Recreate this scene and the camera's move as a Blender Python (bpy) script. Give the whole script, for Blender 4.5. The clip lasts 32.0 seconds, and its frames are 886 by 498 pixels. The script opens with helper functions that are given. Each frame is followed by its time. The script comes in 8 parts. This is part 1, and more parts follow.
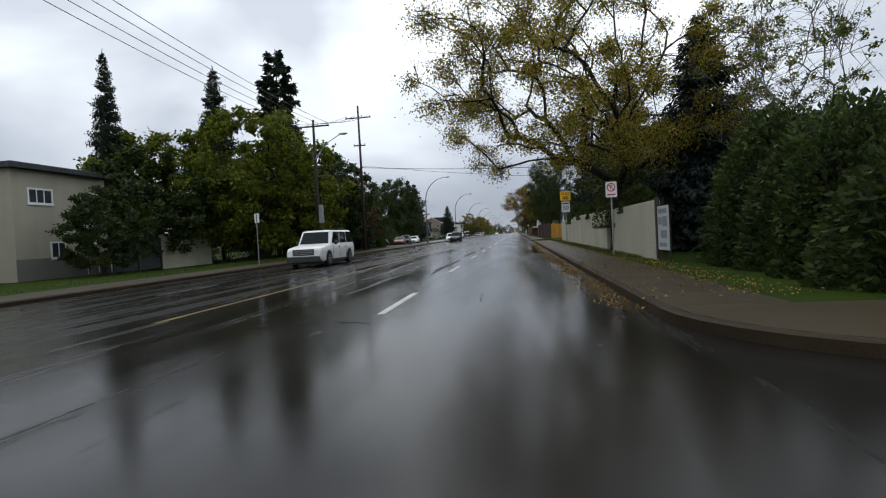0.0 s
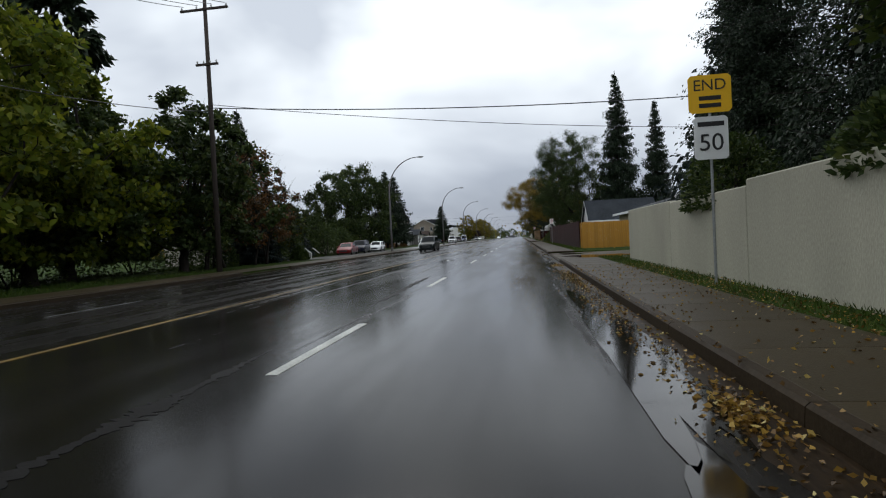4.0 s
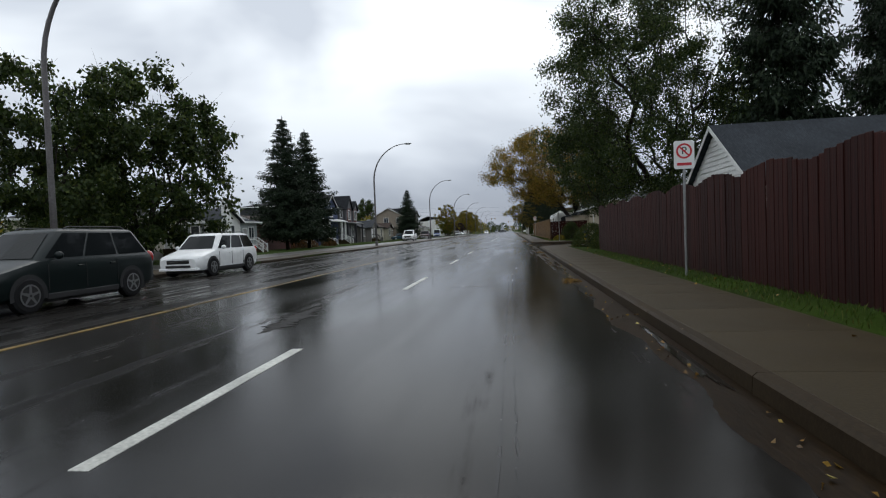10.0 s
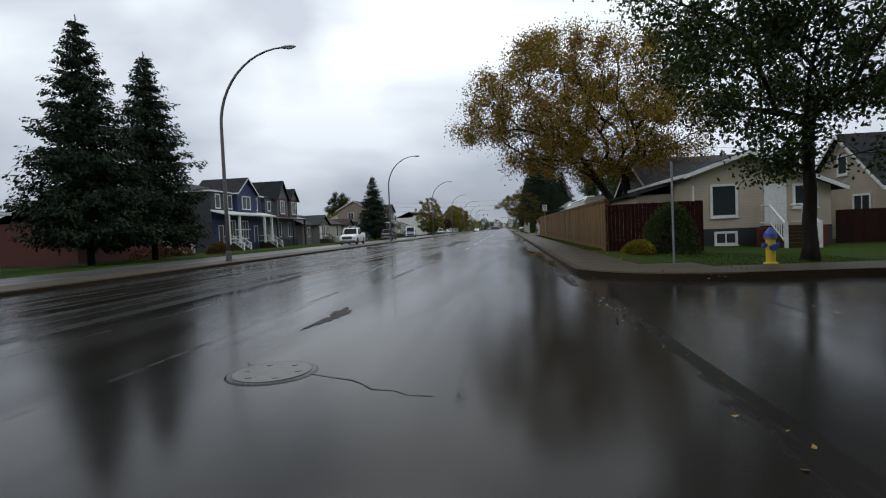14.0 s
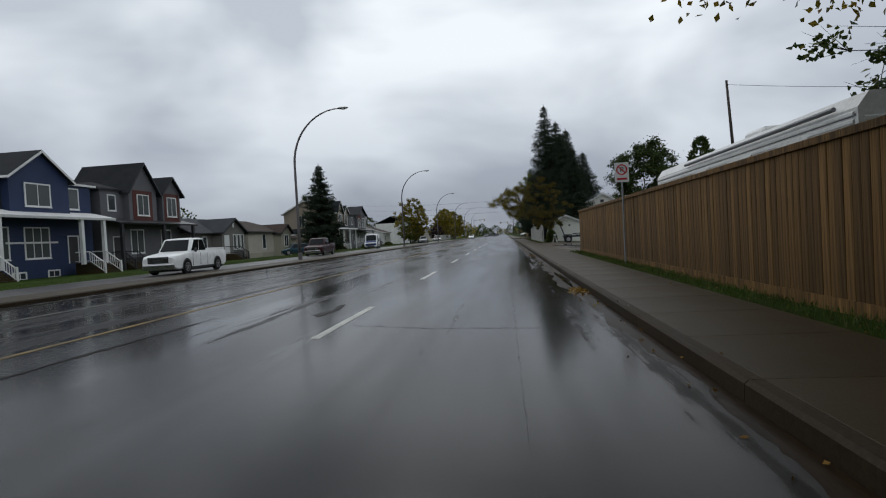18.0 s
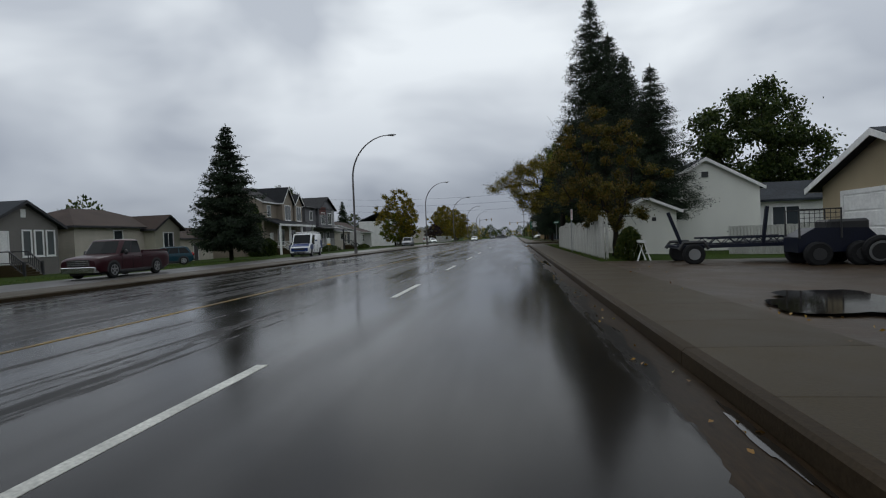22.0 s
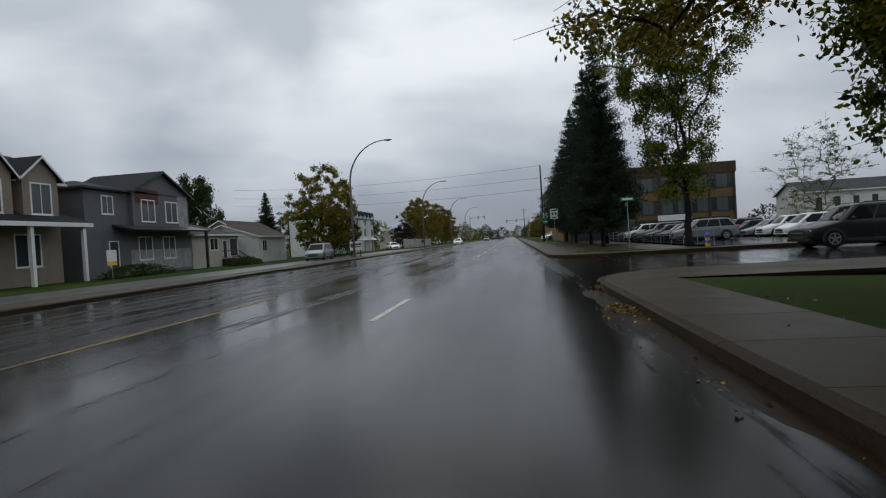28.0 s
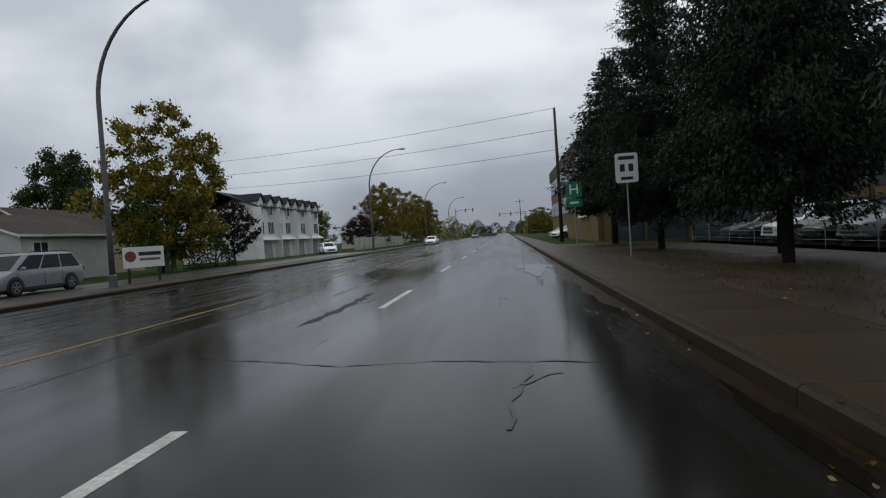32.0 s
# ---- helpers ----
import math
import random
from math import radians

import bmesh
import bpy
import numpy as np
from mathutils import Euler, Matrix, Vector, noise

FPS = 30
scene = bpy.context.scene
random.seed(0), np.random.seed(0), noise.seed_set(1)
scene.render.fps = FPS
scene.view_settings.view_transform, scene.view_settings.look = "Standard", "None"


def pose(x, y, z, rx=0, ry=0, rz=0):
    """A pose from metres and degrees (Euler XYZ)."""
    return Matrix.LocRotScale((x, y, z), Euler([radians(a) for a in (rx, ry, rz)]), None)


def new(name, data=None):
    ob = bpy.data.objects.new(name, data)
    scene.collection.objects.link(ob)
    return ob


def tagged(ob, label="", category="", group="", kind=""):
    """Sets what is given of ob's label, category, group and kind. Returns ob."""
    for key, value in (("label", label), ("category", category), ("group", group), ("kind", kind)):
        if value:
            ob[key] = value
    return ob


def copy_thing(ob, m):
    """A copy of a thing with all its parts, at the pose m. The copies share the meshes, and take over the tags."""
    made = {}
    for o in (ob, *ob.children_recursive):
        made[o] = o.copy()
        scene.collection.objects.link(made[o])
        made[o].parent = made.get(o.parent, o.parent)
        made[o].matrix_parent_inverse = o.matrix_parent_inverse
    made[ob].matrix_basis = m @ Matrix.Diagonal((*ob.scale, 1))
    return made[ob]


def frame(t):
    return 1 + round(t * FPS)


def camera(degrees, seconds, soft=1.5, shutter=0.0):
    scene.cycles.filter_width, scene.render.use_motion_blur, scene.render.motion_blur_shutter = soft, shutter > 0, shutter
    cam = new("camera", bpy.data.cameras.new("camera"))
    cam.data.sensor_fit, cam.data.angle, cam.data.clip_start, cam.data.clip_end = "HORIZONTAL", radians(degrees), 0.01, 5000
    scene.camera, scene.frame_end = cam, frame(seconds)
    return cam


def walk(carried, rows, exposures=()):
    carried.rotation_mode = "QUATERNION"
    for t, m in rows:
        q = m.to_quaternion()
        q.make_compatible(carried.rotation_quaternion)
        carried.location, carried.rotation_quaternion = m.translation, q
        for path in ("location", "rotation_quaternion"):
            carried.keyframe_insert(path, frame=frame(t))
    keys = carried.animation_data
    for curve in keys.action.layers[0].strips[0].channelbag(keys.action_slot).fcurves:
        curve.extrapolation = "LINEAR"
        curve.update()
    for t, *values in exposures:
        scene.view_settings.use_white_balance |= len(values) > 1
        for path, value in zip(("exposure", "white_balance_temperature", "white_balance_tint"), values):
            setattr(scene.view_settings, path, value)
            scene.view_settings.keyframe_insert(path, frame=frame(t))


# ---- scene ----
cam = camera(80.1, 32.0, soft=1.15)
SKY, SUN = 1.0, 0.5
EXPOSURES = ((0, 0.35), (2.5, 0.5), (5.5, -0.05), (7, -0.1), (9, 0.15), (10.5, 0.3), (14, 0.25), (17, 0.35), (18, -0.05), (20, -0.15), (26, -0.15), (32, -0.15))
# seconds, x, y, yaw, pitch, roll; the eye rides 1.25 m over the road
ROWS = [
    (0.0, -0.15, 2.99, 7.87, -1.49, 3.02),
    (0.5, -0.13, 6.93, 8.13, -1.21, 3.68),
    (1.0, -0.11, 10.88, 6.91, -0.82, 5.37),
    (1.5, -0.08, 14.75, 5.90, -0.61, 4.29),
    (2.0, -0.05, 18.56, 6.12, -0.83, 3.52),
    (2.5, -0.01, 22.26, 6.02, -1.02, 2.68),
    (3.0, 0.02, 25.98, 7.35, -1.26, 2.15),
    (3.5, 0.04, 29.81, 8.49, -1.01, 2.80),
    (5.5, 0.05, 46.42, 7.39, -1.32, 2.75),
    (6.0, 0.04, 50.66, 8.20, -1.12, 2.07),
    (6.5, 0.03, 54.96, 7.76, -1.04, 3.29),
    (7.0, -0.01, 59.25, 7.18, -1.07, 4.00),
    (7.5, -0.01, 63.47, 6.71, -1.03, 3.57),
    (8.0, -0.03, 67.67, 6.67, -0.84, 3.16),
    (8.5, -0.02, 71.68, 6.38, -1.19, 2.48),
    (9.0, -0.00, 75.69, 6.77, -1.13, 2.76),
    (9.5, 0.02, 79.99, 7.00, -1.98, 2.02),
    (10.0, 0.02, 84.44, 7.39, -1.76, 2.26),
    (10.5, 0.01, 88.89, 7.42, -1.35, 3.19),
    (11.0, -0.03, 93.26, 6.94, -1.36, 2.90),
    (11.5, -0.10, 97.53, 7.31, -1.45, 2.67),
    (12.0, -0.15, 101.69, 7.48, -1.89, 3.33),
    (12.5, -0.15, 105.78, 6.91, -1.62, 4.56),
    (13.0, -0.12, 109.79, 6.04, -3.30, 5.21),
    (13.5, -0.07, 113.82, 5.92, -2.29, 4.15),
    (14.0, -0.01, 117.89, 6.74, -2.06, 2.49),
    (14.5, 0.04, 121.94, 7.18, -1.07, 3.02),
    (16.5, 0.06, 139.47, 7.05, -1.01, 3.65),
    (17.0, 0.07, 143.93, 7.78, -1.37, 2.64),
    (17.5, 0.10, 148.12, 6.74, -1.14, 3.52),
    (18.0, 0.13, 152.16, 6.69, -1.33, 3.15),
    (18.5, 0.16, 156.14, 6.72, -1.11, 3.51),
    (19.0, 0.18, 160.13, 6.48, -1.43, 3.23),
    (19.5, 0.19, 164.18, 7.07, -1.24, 2.47),
    (20.0, 0.20, 168.17, 6.79, -1.01, 4.54),
    (20.5, 0.21, 172.05, 6.03, -0.92, 3.61),
    (21.0, 0.22, 175.89, 6.98, -1.25, 2.50),
    (21.5, 0.23, 179.87, 7.02, -1.00, 3.20),
    (22.0, 0.23, 183.90, 7.72, -1.19, 2.30),
    (22.5, 0.22, 187.89, 8.60, -0.70, 4.39),
    (23.0, 0.20, 191.84, 6.67, -1.05, 4.40),
    (23.5, 0.18, 195.73, 6.75, -0.38, 3.39),
    (24.0, 0.15, 199.58, 7.84, -0.63, 2.09),
    (24.5, 0.12, 203.41, 7.96, -0.43, 3.37),
    (25.0, 0.08, 207.32, 7.82, -0.91, 4.35),
    (25.5, 0.05, 211.24, 7.46, -1.07, 4.56),
    (26.0, 0.02, 215.31, 7.32, -0.91, 3.76),
    (26.5, -0.04, 219.39, 7.80, -0.85, 3.47),
    (28.5, -0.11, 236.06, 7.19, -1.15, 3.74),
    (29.0, -0.14, 240.32, 6.32, -1.36, 4.86),
    (29.5, -0.15, 244.65, 6.68, -1.25, 3.59),
    (30.0, -0.15, 249.00, 7.26, -0.71, 3.37),
    (30.5, -0.15, 253.24, 7.05, -0.98, 4.96),
    (31.0, -0.13, 257.44, 6.70, -2.08, 5.17),
    (31.5, -0.10, 261.65, 6.85, -1.35, 4.48),
    (32.0, -0.07, 265.89, 6.83, -1.41, 3.78),
]
walk(cam, [(t, pose(x, y, 1.25, 90 + pitch, roll, yaw)) for t, x, y, yaw, pitch, roll in ROWS], EXPOSURES)

# ---- world, light ----
world = bpy.data.worlds.new("overcast_sky")
scene.world = world
world.use_nodes = True
wn, wl = world.node_tree.nodes, world.node_tree.links
wn.clear()


def wnode(kind, **values):
    n = wn.new(kind)
    for key, value in values.items():
        n.inputs[key].default_value = value
    return n


coord = wn.new("ShaderNodeTexCoord")
stretch = wn.new("ShaderNodeMapping")
stretch.inputs["Scale"].default_value = (1.0, 1.0, 2.1)
wl.new(coord.outputs["Generated"], stretch.inputs["Vector"])
clouds = wnode("ShaderNodeTexNoise", Scale=2.2, Detail=4.0, Roughness=0.46, Distortion=0.25)
wl.new(stretch.outputs["Vector"], clouds.inputs["Vector"])
cloud_ramp = wn.new("ShaderNodeValToRGB")
cloud_ramp.color_ramp.elements[0].position, cloud_ramp.color_ramp.elements[0].color = 0.39, (0.57, 0.615, 0.675, 1)
cloud_ramp.color_ramp.elements[1].position, cloud_ramp.color_ramp.elements[1].color = 0.60, (0.96, 1.01, 1.04, 1)
wl.new(clouds.outputs["Fac"], cloud_ramp.inputs["Fac"])
split = wn.new("ShaderNodeSeparateXYZ")
wl.new(coord.outputs["Generated"], split.inputs[0])
height_ramp = wn.new("ShaderNodeValToRGB")
for pos, shade in ((0.0, (0.30, 0.32, 0.36, 1)), (0.5, (0.46, 0.48, 0.53, 1)), (0.56, (0.66, 0.68, 0.73, 1)), (0.66, (1.0, 1.01, 1.03, 1))):
    e = height_ramp.color_ramp.elements.new(pos) if pos else height_ramp.color_ramp.elements[0]
    e.position, e.color = pos, shade
height_ramp.color_ramp.elements[-1].position, height_ramp.color_ramp.elements[-1].color = 1.0, (0.95, 0.97, 1.0, 1)
half = wn.new("ShaderNodeMath")
half.operation = "MULTIPLY_ADD"
half.inputs[1].default_value, half.inputs[2].default_value = 0.5, 0.5
wl.new(split.outputs["Z"], half.inputs[0])
wl.new(half.outputs[0], height_ramp.inputs["Fac"])
shade_mix = wn.new("ShaderNodeMix")
shade_mix.data_type, shade_mix.blend_type = "RGBA", "MULTIPLY"
shade_mix.inputs["Factor"].default_value = 1.0
wl.new(cloud_ramp.outputs["Color"], shade_mix.inputs["A"])
wl.new(height_ramp.outputs["Color"], shade_mix.inputs["B"])
sky = wn.new("ShaderNodeTexSky")
sky.sky_type, sky.sun_disc, sky.sun_elevation, sky.sun_rotation = "NISHITA", False, radians(48), radians(15)
cloud_light = wn.new("ShaderNodeBackground")
cloud_light.inputs["Strength"].default_value = SKY
wl.new(shade_mix.outputs["Result"], cloud_light.inputs["Color"])
sky_light = wn.new("ShaderNodeBackground")
sky_light.inputs["Strength"].default_value = 0.05
wl.new(sky.outputs["Color"], sky_light.inputs["Color"])
add_sky = wn.new("ShaderNodeMixShader")
add_sky.inputs[0].default_value = 0.94
wl.new(sky_light.outputs[0], add_sky.inputs[1])
wl.new(cloud_light.outputs[0], add_sky.inputs[2])
out = wn.new("ShaderNodeOutputWorld")
wl.new(add_sky.outputs[0], out.inputs["Surface"])

sun = new("sun", bpy.data.lights.new("sun", "SUN"))
sun.data.energy, sun.data.angle, sun.data.color = SUN, radians(40), (1.0, 0.98, 0.95)
sun.matrix_world = pose(0, 0, 60, 42, 0, 195)


# ---- materials ----
def links_of(name):
    m = bpy.data.materials.new(name)
    m.use_nodes = True
    t = m.node_tree
    return m, t, t.nodes["Principled BSDF"]


def node(t, kind, **values):
    n = t.nodes.new(kind)
    for key, value in values.items():
        n.inputs[key].default_value = value
    return n


def ramp(t, source, stops):
    r = t.nodes.new("ShaderNodeValToRGB")
    els = r.color_ramp.elements
    els[0].position, els[0].color = stops[0][0], (*stops[0][1], 1)
    els[1].position, els[1].color = stops[-1][0], (*stops[-1][1], 1)
    for pos, colour in stops[1:-1]:
        e = els.new(pos)
        e.color = (*colour, 1)
    t.links.new(source, r.inputs["Fac"])
    return r.outputs["Color"]


def mixed(t, kind, fac, a, b):
    n = t.nodes.new("ShaderNodeMix")
    n.data_type, n.blend_type = "RGBA", kind
    for key, v in (("Factor", fac), ("A", a), ("B", b)):
        if isinstance(v, bpy.types.NodeSocket):
            t.links.new(v, n.inputs[key])
        else:
            n.inputs[key].default_value = v if key == "Factor" else (*v, 1)
    return n.outputs["Result"]


def scaled_coord(t, scale, kind="Object"):
    c = t.nodes.new("ShaderNodeTexCoord")
    m = t.nodes.new("ShaderNodeMapping")
    m.inputs["Scale"].default_value = scale
    t.links.new(c.outputs[kind], m.inputs["Vector"])
    return m.outputs["Vector"]


def noise_of(t, vector, scale, detail=4.0, rough=0.55):
    n = node(t, "ShaderNodeTexNoise", Scale=scale, Detail=detail, Roughness=rough)
    t.links.new(vector, n.inputs["Vector"])
    return n.outputs["Fac"]


def bump_of(t, b, source, strength, distance):
    n = node(t, "ShaderNodeBump", Strength=strength, Distance=distance)
    t.links.new(source, n.inputs["Height"])
    t.links.new(n.outputs["Normal"], b.inputs["Normal"])


def surface(name, colour, rough=0.7, grain=12.0, stain=0.8, spread=0.35, stretch=(1, 1, 1), bump=0.25, depth=0.01, metal=0.0, vary=0.0, rough_spread=0.15, spec=0.16):
    """A worn surface: fine grain, broad stains, uneven gloss; vary: how far each piece differs."""
    m, t, b = links_of(name)
    v = scaled_coord(t, stretch)
    fine, broad = noise_of(t, v, grain, 6.0), noise_of(t, v, stain, 4.0)
    c = np.array(colour)
    a = ramp(t, fine, [(0.25, c * (1 - spread)), (0.75, np.minimum(c * (1 + spread * 0.6), 1))])
    s = ramp(t, broad, [(0.3, (1 - spread, 1 - spread, 1 - spread)), (0.7, (1, 1, 1))])
    col = mixed(t, "MULTIPLY", 1.0, a, s)
    if vary:
        info = t.nodes.new("ShaderNodeObjectInfo")
        col = mixed(t, "MULTIPLY", 1.0, col, ramp(t, info.outputs["Random"], [(0, (1 - vary, 1 - vary, 1 - vary)), (1, (1, 1, 1))]))
    t.links.new(col, b.inputs["Base Color"])
    mr = node(t, "ShaderNodeMapRange")
    mr.inputs["To Min"].default_value, mr.inputs["To Max"].default_value = max(rough - rough_spread, 0.03), min(rough + rough_spread, 1)
    t.links.new(broad, mr.inputs["Value"])
    t.links.new(mr.outputs[0], b.inputs["Roughness"])
    b.inputs["Metallic"].default_value = metal
    b.inputs["Specular IOR Level"].default_value = 0.5 if metal else spec
    if bump:
        bump_of(t, b, fine, bump, depth)
    return m


def plain(name, colour, rough=0.5, metal=0.0, coat=0.0, glow=0.0):
    m, t, b = links_of(name)
    b.inputs["Base Color"].default_value = (*colour, 1)
    b.inputs["Roughness"].default_value, b.inputs["Metallic"].default_value = rough, metal
    b.inputs["Coat Weight"].default_value = coat
    b.inputs["Coat Roughness"].default_value = 0.06
    if glow:
        b.inputs["Emission Color"].default_value = (*colour, 1)
        b.inputs["Emission Strength"].default_value = glow
    return m


def paint(name, colour):
    """Car paint under clear coat, with road dirt."""
    m, t, b = links_of(name)
    v = scaled_coord(t, (1, 1, 1))
    dirt = noise_of(t, v, 3.0, 5.0)
    c = np.array(colour)
    t.links.new(ramp(t, dirt, [(0.35, c), (0.8, c * 0.8 + 0.003)]), b.inputs["Base Color"])
    b.inputs["Roughness"].default_value, b.inputs["Coat Weight"].default_value, b.inputs["Coat Roughness"].default_value = 0.34, 0.14, 0.04
    b.inputs["Specular IOR Level"].default_value = 0.2
    return m


def leaves(name, stops, shine=0.5, through_light=0.25):
    m, t, b = links_of(name)
    g = t.nodes.new("ShaderNodeNewGeometry")
    col = ramp(t, g.outputs["Random Per Island"], stops)
    v = scaled_coord(t, (1, 1, 1))
    col = mixed(t, "MULTIPLY", 1.0, col, ramp(t, noise_of(t, v, 0.6, 3.0), [(0.3, (0.6, 0.6, 0.6)), (0.7, (1, 1, 1))]))
    t.links.new(col, b.inputs["Base Color"])
    b.inputs["Roughness"].default_value, b.inputs["Specular IOR Level"].default_value = shine, 0.18
    tr = node(t, "ShaderNodeBsdfTranslucent")
    t.links.new(col, tr.inputs["Color"])
    mx = node(t, "ShaderNodeMixShader")
    mx.inputs[0].default_value = through_light
    t.links.new(b.outputs[0], mx.inputs[1])
    t.links.new(tr.outputs[0], mx.inputs[2])
    t.links.new(mx.outputs[0], t.nodes["Material Output"].inputs["Surface"])
    return m


def road_material(name, lanes):
    """Wet asphalt: dark aggregate under a film of rain; dull drained ridges in ragged bands along the lanes, smooth water in the wheel tracks."""
    m, t, b = links_of(name)
    fine_v = scaled_coord(t, (1, 1, 1))
    fine = noise_of(t, fine_v, 60.0, 4.0)
    broad = noise_of(t, fine_v, 0.22, 5.0)
    col = ramp(t, fine, [(0.2, (0.008, 0.0075, 0.007)), (0.8, (0.024, 0.022, 0.020))])
    col = mixed(t, "MULTIPLY", 1.0, col, ramp(t, broad, [(0.3, (0.55, 0.55, 0.55)), (0.7, (1.2, 1.15, 1.08))]))
    t.links.new(col, b.inputs["Base Color"])
    # how far each strip of the carriageway is worn: much in the far lanes and by the gutter, little in the near lane
    parts = node(t, "ShaderNodeSeparateXYZ")
    t.links.new(fine_v, parts.inputs[0])
    across = node(t, "ShaderNodeMapRange")
    for key, value in (("From Min", -14.6), ("From Max", 1.7)):
        across.inputs[key].default_value = value
    t.links.new(parts.outputs["X"], across.inputs["Value"])
    worn = ramp(t, across.outputs[0], [((x + 14.6) / 16.3, (w, w, w)) for x, w in lanes])
    streak = noise_of(t, scaled_coord(t, (1.0, 0.045, 1.0)), 1.7, 6.0, 0.62)
    ragged = noise_of(t, scaled_coord(t, (1.0, 0.30, 1.0)), 5.0, 5.0, 0.65)

    def add(a, k, c):
        n = node(t, "ShaderNodeMath")
        n.operation = "MULTIPLY_ADD"
        n.inputs[1].default_value = k
        t.links.new(a, n.inputs[0])
        t.links.new(c, n.inputs[2])
        return n.outputs[0]

    def span(source, lo, hi, a, c):
        n = node(t, "ShaderNodeMapRange")
        n.interpolation_type = "SMOOTHSTEP"
        for key, value in (("From Min", lo), ("From Max", hi), ("To Min", a), ("To Max", c)):
            n.inputs[key].default_value = value
        t.links.new(source, n.inputs["Value"])
        return n.outputs[0]

    total = add(worn, 0.25, add(ragged, 0.22, streak))
    dull = span(total, 0.75, 0.85, 0.0, 1.0)
    film = noise_of(t, scaled_coord(t, (1.0, 0.10, 1.0)), 0.8, 5.0)
    rough = node(t, "ShaderNodeMix")
    t.links.new(dull, rough.inputs["Factor"])
    t.links.new(span(film, 0.35, 0.65, 0.20, 0.10), rough.inputs["A"])
    rough.inputs["B"].default_value = 0.34
    t.links.new(rough.outputs["Result"], b.inputs["Roughness"])
    gloss = node(t, "ShaderNodeMix")
    t.links.new(dull, gloss.inputs["Factor"])
    t.links.new(span(film, 0.35, 0.65, 0.105, 0.165), gloss.inputs["A"])
    gloss.inputs["B"].default_value = 0.035
    t.links.new(gloss.outputs["Result"], b.inputs["Specular IOR Level"])
    ripple = noise_of(t, scaled_coord(t, (1.0, 1.6, 1.0)), 2.2, 3.0)
    bump_of(t, b, add(ripple, 1.5, fine), 0.14, 0.004)
    return m


def siding(name, colour, pitch=0.12):
    """Lapped vinyl boards seen from afar: a saw-tooth relief up the wall, weathering in broad patches."""
    m, t, b = links_of(name)
    v = scaled_coord(t, (1, 1, 1))
    w = node(t, "ShaderNodeTexWave", Scale=math.pi / (10 * pitch) * 1.0)
    w.wave_type, w.bands_direction, w.wave_profile = "BANDS", "Z", "SAW"
    t.links.new(v, w.inputs["Vector"])
    c = np.array(colour)
    col = ramp(t, noise_of(t, v, 0.9, 5.0), [(0.3, c * 0.82), (0.7, c)])
    t.links.new(col, b.inputs["Base Color"])
    b.inputs["Roughness"].default_value = 0.6
    bump_of(t, b, w.outputs["Fac"], 0.6, 0.02)
    return m


def shingles(name, colour):
    m, t, b = links_of(name)
    v = scaled_coord(t, (1, 1, 1))
    br = node(t, "ShaderNodeTexBrick", Scale=3.2)
    c = np.array(colour)
    br.inputs["Color1"].default_value, br.inputs["Color2"].default_value, br.inputs["Mortar"].default_value = (*c, 1), (*(c * 0.7), 1), (*(c * 0.4), 1)
    br.inputs["Mortar Size"].default_value = 0.012
    t.links.new(v, br.inputs["Vector"])
    col = mixed(t, "MULTIPLY", 1.0, br.outputs["Color"], ramp(t, noise_of(t, v, 0.7, 4.0), [(0.3, (0.7, 0.7, 0.7)), (0.7, (1.1, 1.1, 1.1))]))
    t.links.new(col, b.inputs["Base Color"])
    b.inputs["Roughness"].default_value, b.inputs["Specular IOR Level"].default_value = 0.75, 0.12
    bump_of(t, b, br.outputs["Fac"], 0.3, 0.01)
    return m


def glass_pane(name, tint, rough=0.04, spec=0.35):
    m, t, b = links_of(name)
    b.inputs["Base Color"].default_value = (*tint, 1)
    b.inputs["Roughness"].default_value = rough
    b.inputs["Specular IOR Level"].default_value = spec
    return m


ROAD = road_material("wet_asphalt", [(-14.6, 0.7), (-12.2, 0.55), (-9.5, 0.75), (-6.9, 0.8), (-6.1, 0.3), (-5.0, 0.42), (-3.9, 0.36), (-3.35, 0.05), (-2.95, 0.40), (-2.3, 0.0), (0.3, 0.0), (0.9, 0.36), (1.7, 0.75)])
SIDEROAD = road_material("wet_side_street_asphalt", [(-14.6, 0.0), (1.7, 0.0)])
CONCRETE = surface("wet_concrete", (0.058, 0.043, 0.022), 0.5, 40, 0.5, 0.4, vary=0.12, rough_spread=0.22, spec=0.09)
KERB = surface("kerb_concrete", (0.045, 0.032, 0.019), 0.6, 30, 0.8, 0.35, vary=0.15, spec=0.06)
LEFTWALK = surface("old_pavement", (0.065, 0.062, 0.06), 0.35, 30, 0.25, 0.35, rough_spread=0.2)
GRASS = surface("lawn", (0.034, 0.062, 0.006), 0.9, 25, 0.25, 0.5, bump=0.6, depth=0.04, spec=0.05)
DIRT = surface("wet_dirt", (0.05, 0.031, 0.015), 0.45, 14, 0.5, 0.5, bump=0.5, depth=0.03, rough_spread=0.3, spec=0.2)
BARK = surface("bark", (0.032, 0.026, 0.022), 0.9, 9, 1.5, 0.5, (1, 1, 0.25), 0.8, 0.03)
PALEBARK = surface("pale_bark", (0.16, 0.145, 0.12), 0.85, 9, 1.5, 0.5, (1, 1, 0.3), 0.6, 0.02)
SPRUCE = leaves("spruce_needles", [(0, (0.012, 0.022, 0.012)), (0.6, (0.022, 0.038, 0.019)), (1, (0.042, 0.062, 0.030))], 0.6, 0.12)
